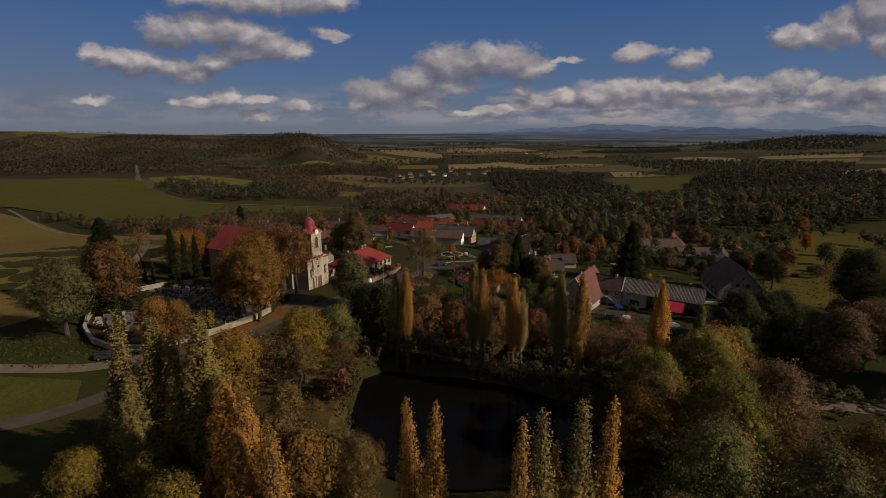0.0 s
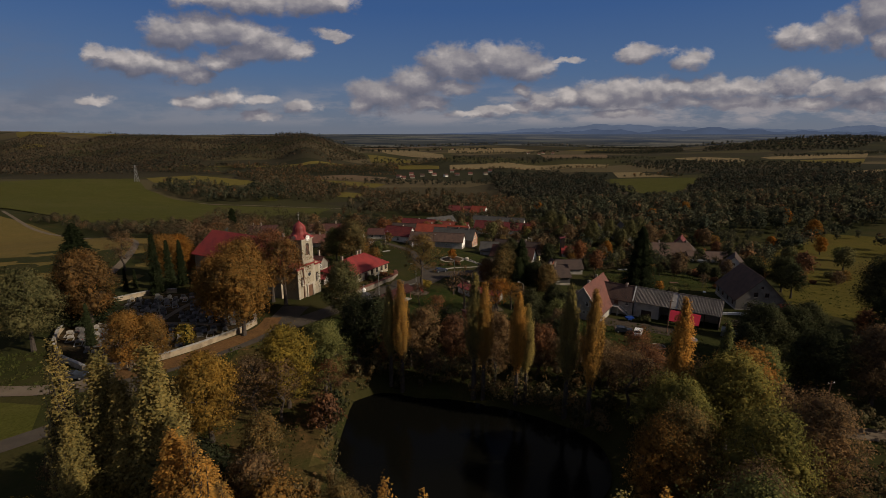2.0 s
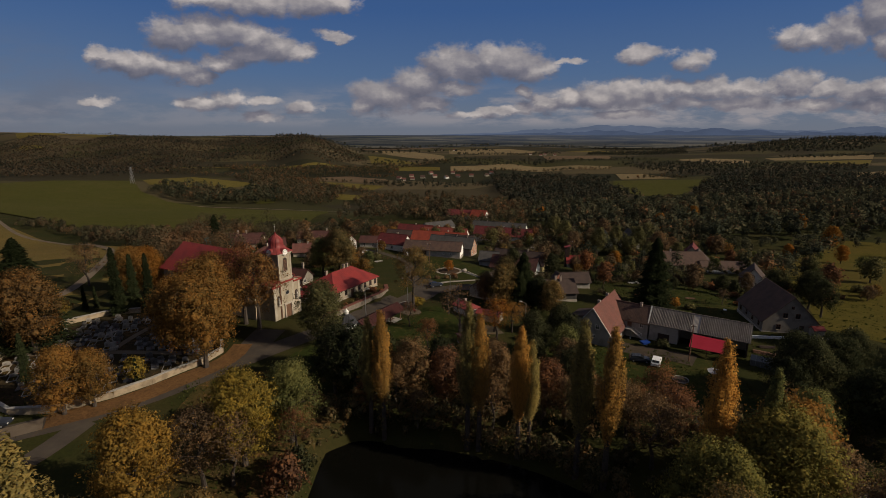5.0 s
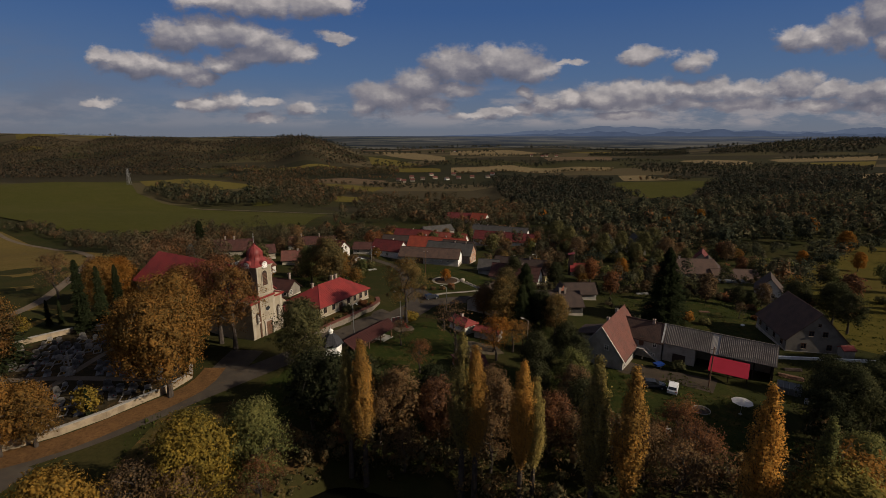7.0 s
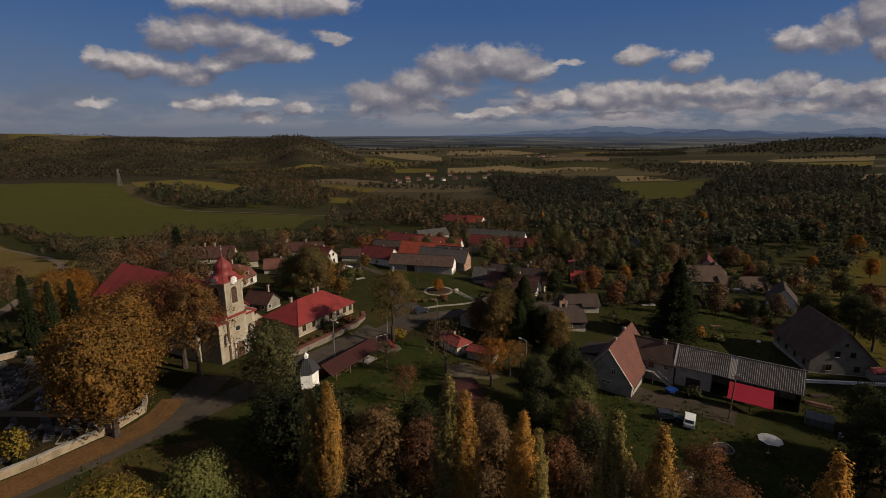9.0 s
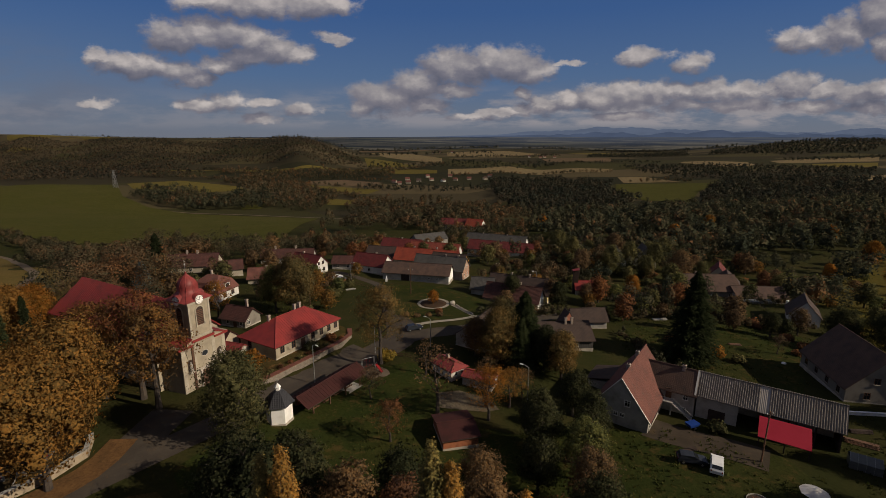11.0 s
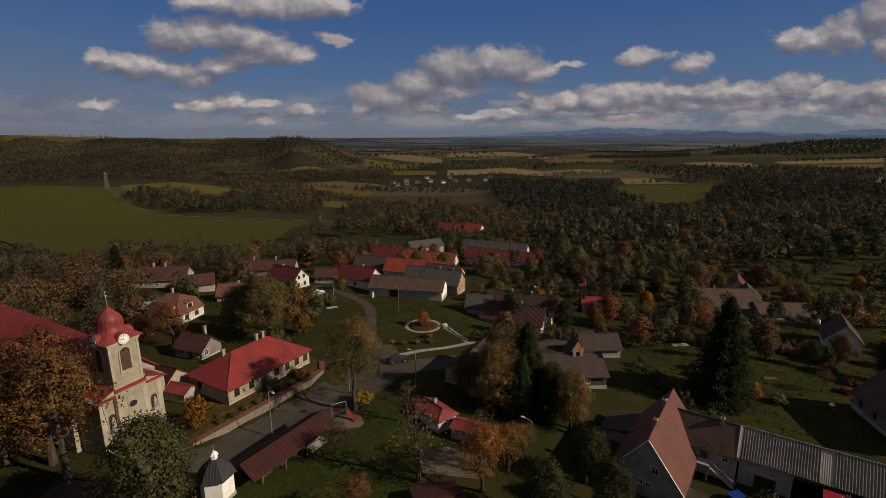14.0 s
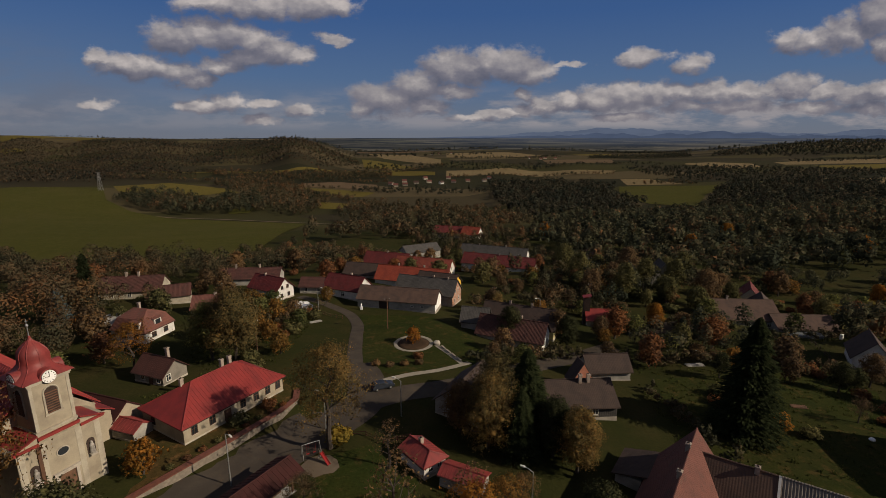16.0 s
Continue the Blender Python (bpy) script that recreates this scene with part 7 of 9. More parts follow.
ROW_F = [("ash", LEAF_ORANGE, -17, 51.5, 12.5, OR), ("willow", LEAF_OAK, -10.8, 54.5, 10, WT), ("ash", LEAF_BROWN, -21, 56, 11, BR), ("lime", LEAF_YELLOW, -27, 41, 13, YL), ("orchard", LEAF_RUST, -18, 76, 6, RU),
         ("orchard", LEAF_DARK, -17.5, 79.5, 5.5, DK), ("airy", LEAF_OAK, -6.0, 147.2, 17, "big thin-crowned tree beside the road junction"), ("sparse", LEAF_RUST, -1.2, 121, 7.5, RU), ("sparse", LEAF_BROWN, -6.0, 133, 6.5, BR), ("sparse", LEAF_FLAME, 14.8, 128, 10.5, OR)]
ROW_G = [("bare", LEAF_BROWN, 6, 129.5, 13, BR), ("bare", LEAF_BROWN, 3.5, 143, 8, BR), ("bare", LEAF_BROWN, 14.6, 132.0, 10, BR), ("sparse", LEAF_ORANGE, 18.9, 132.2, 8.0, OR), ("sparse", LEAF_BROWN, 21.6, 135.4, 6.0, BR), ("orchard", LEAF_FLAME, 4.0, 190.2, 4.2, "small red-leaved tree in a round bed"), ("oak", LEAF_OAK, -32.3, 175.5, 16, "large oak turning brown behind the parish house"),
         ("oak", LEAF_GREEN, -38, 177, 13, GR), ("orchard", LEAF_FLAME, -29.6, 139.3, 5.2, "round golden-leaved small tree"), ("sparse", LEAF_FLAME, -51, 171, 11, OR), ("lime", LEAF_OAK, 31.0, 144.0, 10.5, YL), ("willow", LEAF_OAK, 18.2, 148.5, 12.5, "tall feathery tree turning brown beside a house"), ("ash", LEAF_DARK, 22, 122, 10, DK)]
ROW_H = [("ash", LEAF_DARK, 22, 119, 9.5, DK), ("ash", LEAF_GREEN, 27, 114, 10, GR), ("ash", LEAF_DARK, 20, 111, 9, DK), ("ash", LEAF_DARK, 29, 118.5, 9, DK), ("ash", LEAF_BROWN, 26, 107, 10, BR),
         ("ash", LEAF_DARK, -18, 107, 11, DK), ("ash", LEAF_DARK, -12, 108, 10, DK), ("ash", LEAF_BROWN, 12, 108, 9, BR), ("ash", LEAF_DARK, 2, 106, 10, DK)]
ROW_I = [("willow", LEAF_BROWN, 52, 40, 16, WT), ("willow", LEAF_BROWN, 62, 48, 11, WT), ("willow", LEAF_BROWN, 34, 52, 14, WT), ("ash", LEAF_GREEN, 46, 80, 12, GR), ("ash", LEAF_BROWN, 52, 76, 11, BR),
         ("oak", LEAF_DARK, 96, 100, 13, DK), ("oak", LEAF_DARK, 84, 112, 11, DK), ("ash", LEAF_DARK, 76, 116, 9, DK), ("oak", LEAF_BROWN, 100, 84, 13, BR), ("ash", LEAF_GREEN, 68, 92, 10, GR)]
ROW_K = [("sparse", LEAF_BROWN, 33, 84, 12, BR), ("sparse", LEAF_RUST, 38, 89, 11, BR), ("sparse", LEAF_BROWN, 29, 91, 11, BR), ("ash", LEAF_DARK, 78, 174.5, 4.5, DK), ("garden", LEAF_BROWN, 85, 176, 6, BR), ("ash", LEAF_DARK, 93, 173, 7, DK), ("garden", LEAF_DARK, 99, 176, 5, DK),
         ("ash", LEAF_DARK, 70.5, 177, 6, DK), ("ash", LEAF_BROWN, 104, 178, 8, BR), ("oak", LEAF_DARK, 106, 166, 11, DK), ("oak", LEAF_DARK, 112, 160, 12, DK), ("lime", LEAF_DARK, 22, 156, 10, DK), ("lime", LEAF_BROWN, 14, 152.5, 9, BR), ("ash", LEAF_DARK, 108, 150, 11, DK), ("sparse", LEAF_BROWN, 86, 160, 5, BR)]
ROW_L = [("sparse", LEAF_BROWN if i % 3 else LEAF_RUST, -10 + i * 4.1, 95.5 + 3.0 * math.sin(i * 2.3), 7.5 + 2.2 * math.sin(i * 1.7), BR if i % 3 else RU) for i in range(13)]
ROW_M = [("ash", LEAF_DULL if i % 3 else LEAF_BROWN, 62 + 13 * (i % 5) + 3 * math.sin(i * 3.1), 242 + 17 * (i // 5) + 4 * math.sin(i * 1.9), 12 + 2.5 * math.sin(i * 2.7), "tall dark tree among the eastern farms") for i in range(15)]
ROW_N = [("oak", LEAF_DARK, 70, 90, 13, DK), ("oak", LEAF_BROWN, 94, 80, 13, BR), ("ash", LEAF_DARK, 62, 98, 11, DK), ("lime", LEAF_ORANGE, -55.2, 93.8, 10.5, OR), ("ash", LEAF_DARK, 30, 131, 9, DK), ("ash", LEAF_DARK, 31.5, 125, 8.5, DK), ("willow", LEAF_OAK, 19.5, 152, 14, "tall feathery tree turning brown beside a house"), ("lime", LEAF_DARK, 28, 147, 10, DK), ("lime", LEAF_DARK, 42.2, 194.7, 9, DK), ("ash", LEAF_BROWN, 52.2, 200.6, 7, BR), ("lime", LEAF_DARK, 28.4, 198.0, 9.5, DK), ("ash", LEAF_DARK, 62.0, 212.4, 8, DK), ("ash", LEAF_OAK, 26.3, 215.9, 8, BR)]
ROW_J = [("orchard", LEAF_YELLOW, -91.3, 133.2, 4.2, "small yellow-green tree beside the cemetery wall"), ("orchard", LEAF_YELLOW, -53.1, 101.4, 5.0, "small yellow tree inside the cemetery wall"), ("ash", LEAF_BROWN, -44.5, 59, 8.5, BR), ("ash", LEAF_DARK, -38.5, 61, 12, DK), ("lime", LEAF_YELLOW, -33, 48, 11, YL),
         ("ash", LEAF_OAK, -33.5, 61, 11, DK), ("lime", LEAF_YELLOW, -42, 48, 9.5, YL), ("ash", LEAF_DARK, -28, 58, 10, DK), ("ash", LEAF_OAK, -24, 66, 9, DK), ("sparse", LEAF_RUST, -19, 84, 8, RU)]
for rows in (ROW_N, ROW_L, ROW_M, ROW_K, ROW_J, ROW_H, ROW_I, ROW_A, ROW_B, ROW_C, ROW_D, ROW_E, ROW_F, ROW_G):
    for key, mat, x, y, h, label in rows:
        plant(key, mat, x, y, h, label)
CON = "dark conifer with dense drooping boughs"
for key, mat, x, y, h in (("spruce", NEEDLES, -84, 116, 23), ("thuja", NEEDLES, -72, 100.5, 9.5), ("thuja", NEEDLES, -89.1, 138.1, 6.5), ("thuja", NEEDLES, -87.1, 139.3, 6.0), ("thuja", NEEDLES, -78, 134.6, 17), ("thuja", NEEDLES, -77, 139.3, 14.5), ("thuja", NEEDLES, -76.4, 144.5, 13.7), ("thuja", NEEDLES, -52.3, 100.6, 5.2),
                          ("spruce", NEEDLES, 24.5, 151.5, 15.5), ("spruce", NEEDLES, 23, 147, 11), ("spruce", NEEDLES, 63.5, 157, 21), ("spruce", NEEDLES, 66, 160, 15), ("spruce", NEEDLES_BLUE, -86, 197, 9.5),
                          ("pine", NEEDLES, -90.5, 213, 15), ("pine", NEEDLES, -70, 270, 10)):
    plant(key, mat, x, y, h, CON if mat is NEEDLES else "pale blue spruce in a garden", "conifer", (1.95 if x < 40 else 1.75) if key == "spruce" else 1.05)


def scatter(n, x0, x1, y0, y1, seed, clear, kinds):
    """Garden trees and bushes with free ground round the houses."""
    rng = np.random.default_rng(seed)
    made = 0
    while made < n:
        x, y = rng.uniform(x0, x1), rng.uniform(y0, y1)
        if any(a <= x <= b and c <= y <= d for a, b, c, d in clear) or any(math.hypot(x - q[0], y - q[1]) < q[2] for q in TAKEN):
            continue
        key, mat, h, label, name = kinds[rng.integers(len(kinds))]
        plant(key, mat, x, y, h * rng.uniform(0.7, 1.25), label, name, rng.uniform(0.9, 1.2))
        TAKEN.append((x, y, 2.2))
        made += 1


HOUSES = [o for o in scene.objects if o.type == "EMPTY" and o.get("category") in ("house", "barn", "shed", "hut", "chapel", "pavilion", "church", "shelter")]
TAKEN = [(o.location.x, o.location.y, 9.0) for o in HOUSES]
for x, y, h in ((211, 277, 13), (187, 240, 9), (167, 247, 8), (184, 372, 13), (144, 336, 12), (77, 393, 12), (72, 213, 8), (232, 330, 12)):
    plant("lime", LEAF_FLAME, x, y, h, "tree in glowing orange autumn leaf among darker ones")
GARDEN = [("orchard", LEAF_GREEN, 5.5, "small green garden tree", "tree"), ("orchard", LEAF_BROWN, 5.0, "small garden tree with brown leaves", "tree"), ("garden", LEAF_DULL, 8.0, "dull green garden tree beside a house", "tree"), ("orchard", LEAF_ORANGE, 5.5, "small fruit tree with orange leaves", "tree"),
          ("bush", LEAF_DULL, 2.6, "low dull green garden bush", "bush"), ("bush", LEAF_RUST, 2.2, "garden bush with rust-coloured leaves", "bush"), ("garden", LEAF_RUST, 8.0, "garden tree with rust-coloured leaves", "tree"), ("garden", LEAF_BROWN, 8.5, "brown autumn garden tree", "tree")]
LANES = [(-24, 22, 130, 219), (36, 62, 100, 128), (-60, -26, 100, 166), (52, 88, 140, 182)]
scatter(36, -120, -44, 150, 262, 31, LANES + [(-150, -86, 150, 224)], GARDEN)
scatter(90, 20, 150, 165, 265, 32, LANES, GARDEN)
scatter(70, -60, 100, 235, 345, 33, [(-20, 60, 236, 246)], GARDEN)
scatter(30, -45, -14, 170, 235, 34, [(-24, -8, 170, 235)], [k for k in GARDEN if k[0] != "garden"])
scatter(26, 100, 190, 60, 260, 35, [(100, 150, 130, 240)], GARDEN)
scatter(10, 55, 100, 150, 184, 36, [(60, 70, 150, 165)], [k for k in GARDEN if k[4] == "bush"])


# ---------------------------------------------------------------- woods
def wood_mesh(name, pts, sizes, mat, seed, label, cards, leaf, category="woodland"):
    """A wood: every tree a rough dark core under many leafy tufts, no two alike."""
    rng = np.random.default_rng(seed)
    n = len(pts)
    slim = rng.random(n) < 0.2
    wide = sizes * np.where(slim, rng.uniform(0.18, 0.26, n), rng.uniform(0.32, 0.50, n))
    tall = sizes * np.where(slim, rng.uniform(0.50, 0.62, n), rng.uniform(0.34, 0.46, n))
    mid = pts + np.column_stack([np.zeros((n, 2)), np.maximum(sizes * 0.54, tall)])
    half = np.column_stack([wide, wide, tall])
    # a handful of rounded boughs in each crown, leaves over their outsides
    d = unit(rng.normal(size=(n * 7, 3)) + np.array([0, 0, 0.3])).reshape(n, 7, 3)
    bough = d * rng.uniform(0.38, 0.62, (n, 7, 1))
    many = int(cards * 2.2)
    pick = rng.integers(0, 7, (n, many))
    way = unit(rng.normal(size=(n * many, 3)) + np.array([0, 0, 0.45])).reshape(n, many, 3)
    q = np.take_along_axis(bough, pick[..., None], 1) + way * 0.46 * (1 + 0.16 * rng.normal(size=(n, many, 1)))
    free = np.ones((n, many), bool)
    for k in range(7):
        free &= ((q - bough[:, k:k + 1]) ** 2).sum(2) > 0.34 ** 2
    free &= (q[..., 2] > -0.75) & (np.cumsum(free, 1) <= cards)
    p = (mid[:, None] + q * half[:, None])[free]
    size = np.broadcast_to((leaf * (sizes / sizes.mean()) ** 0.5)[:, None], (n, many))[free]
    v, f, nn = together(tufts(rng, p, size, unit(q[free]) * 0.6 + way[free] * 0.7, way[free], 0.5), *([cores(mid, half * 0.30)] if 20 < cards < 200 else []))
    return tagged(new(name, mesh_np(name, v, f, mat, nn)), label, category, kind="stuff")


def wood(name, loops, spacing, h, mat, seed, label, cards=40, leaf=0.9, thin=0.0, category="woodland"):
    rng = np.random.default_rng(seed)
    pts = []
    for loop in loops:
        xs, ys = [p[0] for p in loop], [p[1] for p in loop]
        gx, gy = np.meshgrid(np.arange(min(xs), max(xs), spacing), np.arange(min(ys), max(ys), spacing))
        p = np.stack([gx.ravel(), gy.ravel()], 1) + rng.uniform(-0.5, 0.5, (gx.size, 2)) * spacing
        p = p[inside(p[:, 0], p[:, 1], loop)]
        if thin:
            p = p[rng.random(len(p)) > thin]
        pts.append(p)
    p = np.concatenate(pts)
    for hx, hy, hr in TAKEN:
        if hr > 8:      # leave room for the houses
            p = p[np.hypot(p[:, 0] - hx, p[:, 1] - hy) > hr - 0.5]
    z = land(p[:, 0], p[:, 1])
    sizes = h * (0.55 + 0.75 * rng.random(len(p)) ** 1.3)
    return wood_mesh(name, np.column_stack([p, z - 0.3]), sizes, mat, seed, label, cards, leaf, category)


def strip(line, width):
    """The outline of a belt along a line."""
    a = [Vector(p) for p in line]
    left, right = [], []
    for i, p in enumerate(a):
        d = (a[min(i + 1, len(a) - 1)] - a[max(i - 1, 0)]).normalized()
        left.append((p.x - d.y * width / 2, p.y + d.x * width / 2))
        right.append((p.x + d.y * width / 2, p.y - d.x * width / 2))
    return left + right[::-1]


wood("wood_east", [[(120, 262), (170, 290), (260, 310), (420, 340), (700, 440), (900, 600), (560, 640), (440, 600), (330, 640), (225, 610), (150, 560), (90, 470), (66, 390), (78, 300)]], 9.5, 14, WOODLAND_OLIVE, 41, "mixed autumn wood on the eastern slope", 140, 0.72)
wood("wood_east_far", [[(505, 920), (688, 971), (760, 880), (1000, 850), (900, 640), (560, 640), (440, 600), (350, 660), (345, 690), (420, 810)], [(98, 1040), (233, 1080), (330, 985), (280, 850), (284, 735), (230, 640), (100, 600), (84, 737)]], 10.5, 15, WOODLAND_DARK, 42, "dark wood round the green field", 64, 1.0)
wood("wood_valley", [[(-90, 372), (40, 430), (90, 500), (90, 640), (10, 715), (-55, 720), (-125, 690), (-100, 600), (-60, 540), (-60, 440)]], 11, 13, WOODLAND, 43, "autumn trees along the valley stream", 200, 0.6, 0.2)
wood("wood_hill", [[(-1620, 1750), (-1530, 1950), (-1228, 1858), (-886, 1670), (-730, 1710), (-600, 1700), (-480, 1760), (-330, 1720), (-250, 1560), (-222, 1420), (-282, 1197), (-518, 1261), (-605, 1170), (-738, 1090), (-803, 966), (-1000, 1010), (-1300, 1200)], [(-2900, 2000), (-2300, 1500), (-1500, 1150), (-1300, 1200), (-1620, 1750), (-1900, 2000)], [(-1000, 1010), (-803, 966), (-738, 1090), (-605, 1170), (-540, 1110), (-470, 1040), (-530, 935), (-620, 880), (-690, 855), (-860, 890)]], 10.5, 10, WOODLAND_HILL, 44, "dark wood on the long western hill", 8, 1.5, 0.0)
wood("wood_crest", [strip([(-1900, 2420), (-1500, 2380), (-1100, 2560), (-700, 2500), (-420, 2300)], 40), strip([(-1400, 2050), (-1250, 1960)], 26)], 14, 9, WOODLAND_DARK, 58, "thin line of trees along the crest of the hill", 14, 1.4, 0.45)
wood("wood_hill_foot", [[(-531, 1126), (-443, 1130), (-307, 1100), (-191, 1250), (-109, 1262), (-107, 1127), (-209, 1085), (-261, 1026), (-311, 1043), (-456, 1067)], [(-394, 921), (-387, 1045), (-306, 1029), (-227, 904), (-153, 792), (-144, 660), (-179, 642), (-232, 674), (-253, 790), (-315, 837)]], 9, 11, WOODLAND, 45, "belt of autumn trees at the foot of the hill", 60, 0.8, 0.12)
wood("wood_clump", [[(-425, 717), (-436, 777), (-401, 801), (-355, 761), (-297, 723), (-301, 765), (-265, 800), (-214, 682), (-238, 654), (-286, 632), (-351, 655)]], 9, 14, WOODLAND_OLIVE, 59, "dark rounded clump of trees at the field edge", 130, 0.72, 0.15)
wood("wood_hedges", [[(-160, 262), (-100, 258), (-60, 262), (-50, 285), (-110, 290), (-170, 280)], strip([(-98, 230), (-124, 232), (-160, 248), (-217, 328), (-262, 364), (-330, 398)], 19), [(-40, 290), (-20, 300), (-10, 330), (-60, 360), (-95, 330), (-90, 300)], [(60, 345), (70, 420), (40, 440), (-10, 380), (20, 350)]], 5.5, 7.5, WOODLAND, 46, "overgrown hedge of autumn trees and scrub", 240, 0.29, 0.15)
wood("wood_plain", [strip([(-150, 900), (0, 880), (160, 930), (260, 980)], 60), [(448, 1284), (641, 1350), (801, 1270), (923, 1216), (1020, 1196), (888, 1047), (755, 1061), (558, 994), (486, 1020), (456, 1134)], strip([(-220, 1340), (100, 1310), (320, 1420), (620, 1420)], 34), strip([(20, 1480), (200, 1460), (330, 1500)], 30), [(707, 1740), (490, 1719), (560, 1900), (900, 2150), (1105, 2300), (900, 1836)], strip([(40, 1700), (250, 1690), (420, 1850)], 40), strip([(1000, 1480), (1250, 1560), (1500, 1640)], 40), strip([(-200, 1430), (40, 1390), (300, 1420)], 30)], 13, 11, WOODLAND_DARK, 47, "dark copses between the fields of the valley", 26, 1.15, 0.1)
wood("wood_far", [[(948, 1836), (1118, 1700), (1487, 1760), (1783, 2058), (2500, 2300), (2100, 2600), (1476, 2300), (1250, 2200)], strip([(-400, 1900), (-100, 1930), (200, 1960)], 50), strip([(-900, 2600), (-300, 2540), (300, 2580)], 70), strip([(400, 2500), (1000, 2480), (1500, 2600)], 90)], 24, 17, WOODLAND_DARK, 48, "far dark forest on the low ridges", 22, 2.1)
wood("wood_east_near", [[(126, 70), (160, 60), (240, 120), (260, 240), (230, 262), (190, 180), (140, 130)], strip([(120, 205), (150, 226), (190, 262), (240, 290)], 14)], 6.5, 10, WOODLAND_OLIVE, 49, "trees at the edge of the eastern meadow", 160, 0.46, 0.15)
wood("wood_village_east", [[(66, 236), (92, 238), (94, 258), (150, 256), (190, 285), (120, 285), (70, 300), (60, 262)], [(128, 198), (150, 206), (150, 224), (138, 222), (126, 212)], [(60, 184), (92, 190), (100, 214), (92, 216), (70, 206), (58, 200)]], 6.2, 8.5, WOODLAND_OLIVE, 50, "thick autumn trees round the eastern farms", 300, 0.29, 0.1)
wood("wood_village_west", [[(-114, 200), (-90, 180), (-84, 176), (-76, 190), (-76, 214), (-104, 226)], [(-96, 160), (-70, 166), (-66, 178), (-74, 184), (-92, 180)], [(-110, 228), (-96, 232), (-64, 236), (-64, 252), (-110, 252)]], 5.6, 12, WOODLAND, 51, "thick brown autumn trees behind the church", 520, 0.24, 0.1)
wood("hedge_gardens", [strip([(50, 184), (74, 186), (100, 184), (112, 180)], 5), strip([(56, 146), (54, 160), (52, 178)], 3), strip([(18, 178), (28, 186), (46, 190)], 6), strip([(60, 206), (80, 218), (96, 220)], 6), strip([(100, 206), (126, 210), (140, 214)], 5), strip([(-36, 200), (-28, 208), (-24, 218)], 4), strip([(22, 150), (30, 148), (34, 156)], 5)], 2.2, 3.0, WOODLAND, 55, "ragged garden hedges and shrubs", 90, 0.24, 0.1, "hedge")
wood("wood_village_middle", [[(20, 260), (60, 262), (66, 284), (20, 282)], [(58, 300), (70, 330), (60, 352), (54, 330), (56, 305)], [(-60, 262), (-30, 266), (-30, 284), (-60, 284)], strip([(22, 222), (34, 232), (52, 240), (50, 262)], 12), [(44, 212), (66, 224), (66, 262), (46, 256), (40, 230)], [(-74, 196), (-50, 198), (-46, 206), (-70, 210)]], 6, 7.5, WOODLAND, 52, "garden trees between the farm ranges", 300, 0.28, 0.2)
wood("scrub_pond", [strip([(-19, 93), (-7, 95.5), (8, 93.5), (19, 91), (28, 86), (32, 79), (32, 70)], 7), [(24, 60), (36, 76), (48, 92), (62, 94), (80, 80), (96, 70), (90, 44), (60, 34), (30, 40)]], 3.4, 3.6, SCRUB, 53, "dense scrub and saplings along the pond bank", 140, 0.21, 0.12, "scrub")
wood("scrub_bank", [strip([(-13, 94.6), (-5, 92.8), (7, 90.3), (16, 86.8), (23, 82.2), (27.4, 77)], 3.4)], 1.7, 4.2, SCRUB, 57, "dark scrub and saplings along the pond bank", 170, 0.19, 0.1, "scrub")
wood("scrub_south", [[(-44, 56), (-22, 52), (-12, 58), (-14, 66), (-24, 62), (-40, 66)], [(-30, 34), (-10, 34), (16, 22), (30, 30), (24, 44), (6, 52), (-12, 46), (-30, 46)]], 3.0, 3.4, SCRUB, 54, "dense scrub under the poplars", 140, 0.21, 0.1, "scrub")
wood("thicket_bank", [[(-20, 94), (-8, 96), (10, 94), (24, 90), (34, 84), (50, 84), (62, 92), (60, 99), (40, 101), (22, 103), (2, 104), (-16, 105)]], 3.7, 6.2, SCRUB, 60, "dense thicket of saplings and brown shrubs below the gardens", 150, 0.24, 0.22, "thicket")
wood("reeds", [strip([(-13.0, 93.2), (-17.6, 89), (-17.2, 80), (-16.6, 72), (-14.6, 66.5), (-10.4, 60.6)], 1.8)], 0.8, 1.7, SCRUB, 56, "brown-green reeds and rough grass along the pond edge", 26, 0.13, 0.1, "reeds")
wood("hedgerows", [strip(line, w) for line, w in (([(-231, 870), (-146, 800), (-98, 735), (-40, 700)], 16), ([(-275, 960), (-190, 930), (-105, 905), (-70, 860)], 9), ([(-265, 1010), (-190, 1060), (-100, 1030)], 16),
    ([(-205, 1348), (-109, 1296), (7, 1378)], 18), ([(-640, 1010), (-520, 960), (-400, 960)], 18), ([(-60, 560), (-30, 480), (-15, 412), (10, 387)], 20), ([(470, 960), (440, 1000), (370, 1010)], 10), ([(20, 1150), (200, 1225), (400, 1190)], 12))], 7.0, 9, WOODLAND, 57, "hedgerows of autumn trees between the far fields", 44, 0.8, 0.15)

# pylon on the slope
py = thing("pylon", pose(-503, 801, ground_at(-503, 801)), "grey lattice power pylon on the far slope", "pylon")
leg = Shape()
for sx in (-1, 1):
    for sy in (-1, 1):
        leg.tube((sx * 2.6, sy * 2.6, -1), (sx * 0.7, sy * 0.7, 27), 0.22, 0.16, 4)
part("leg", leg, METAL_GREY, py)
lat = Shape()
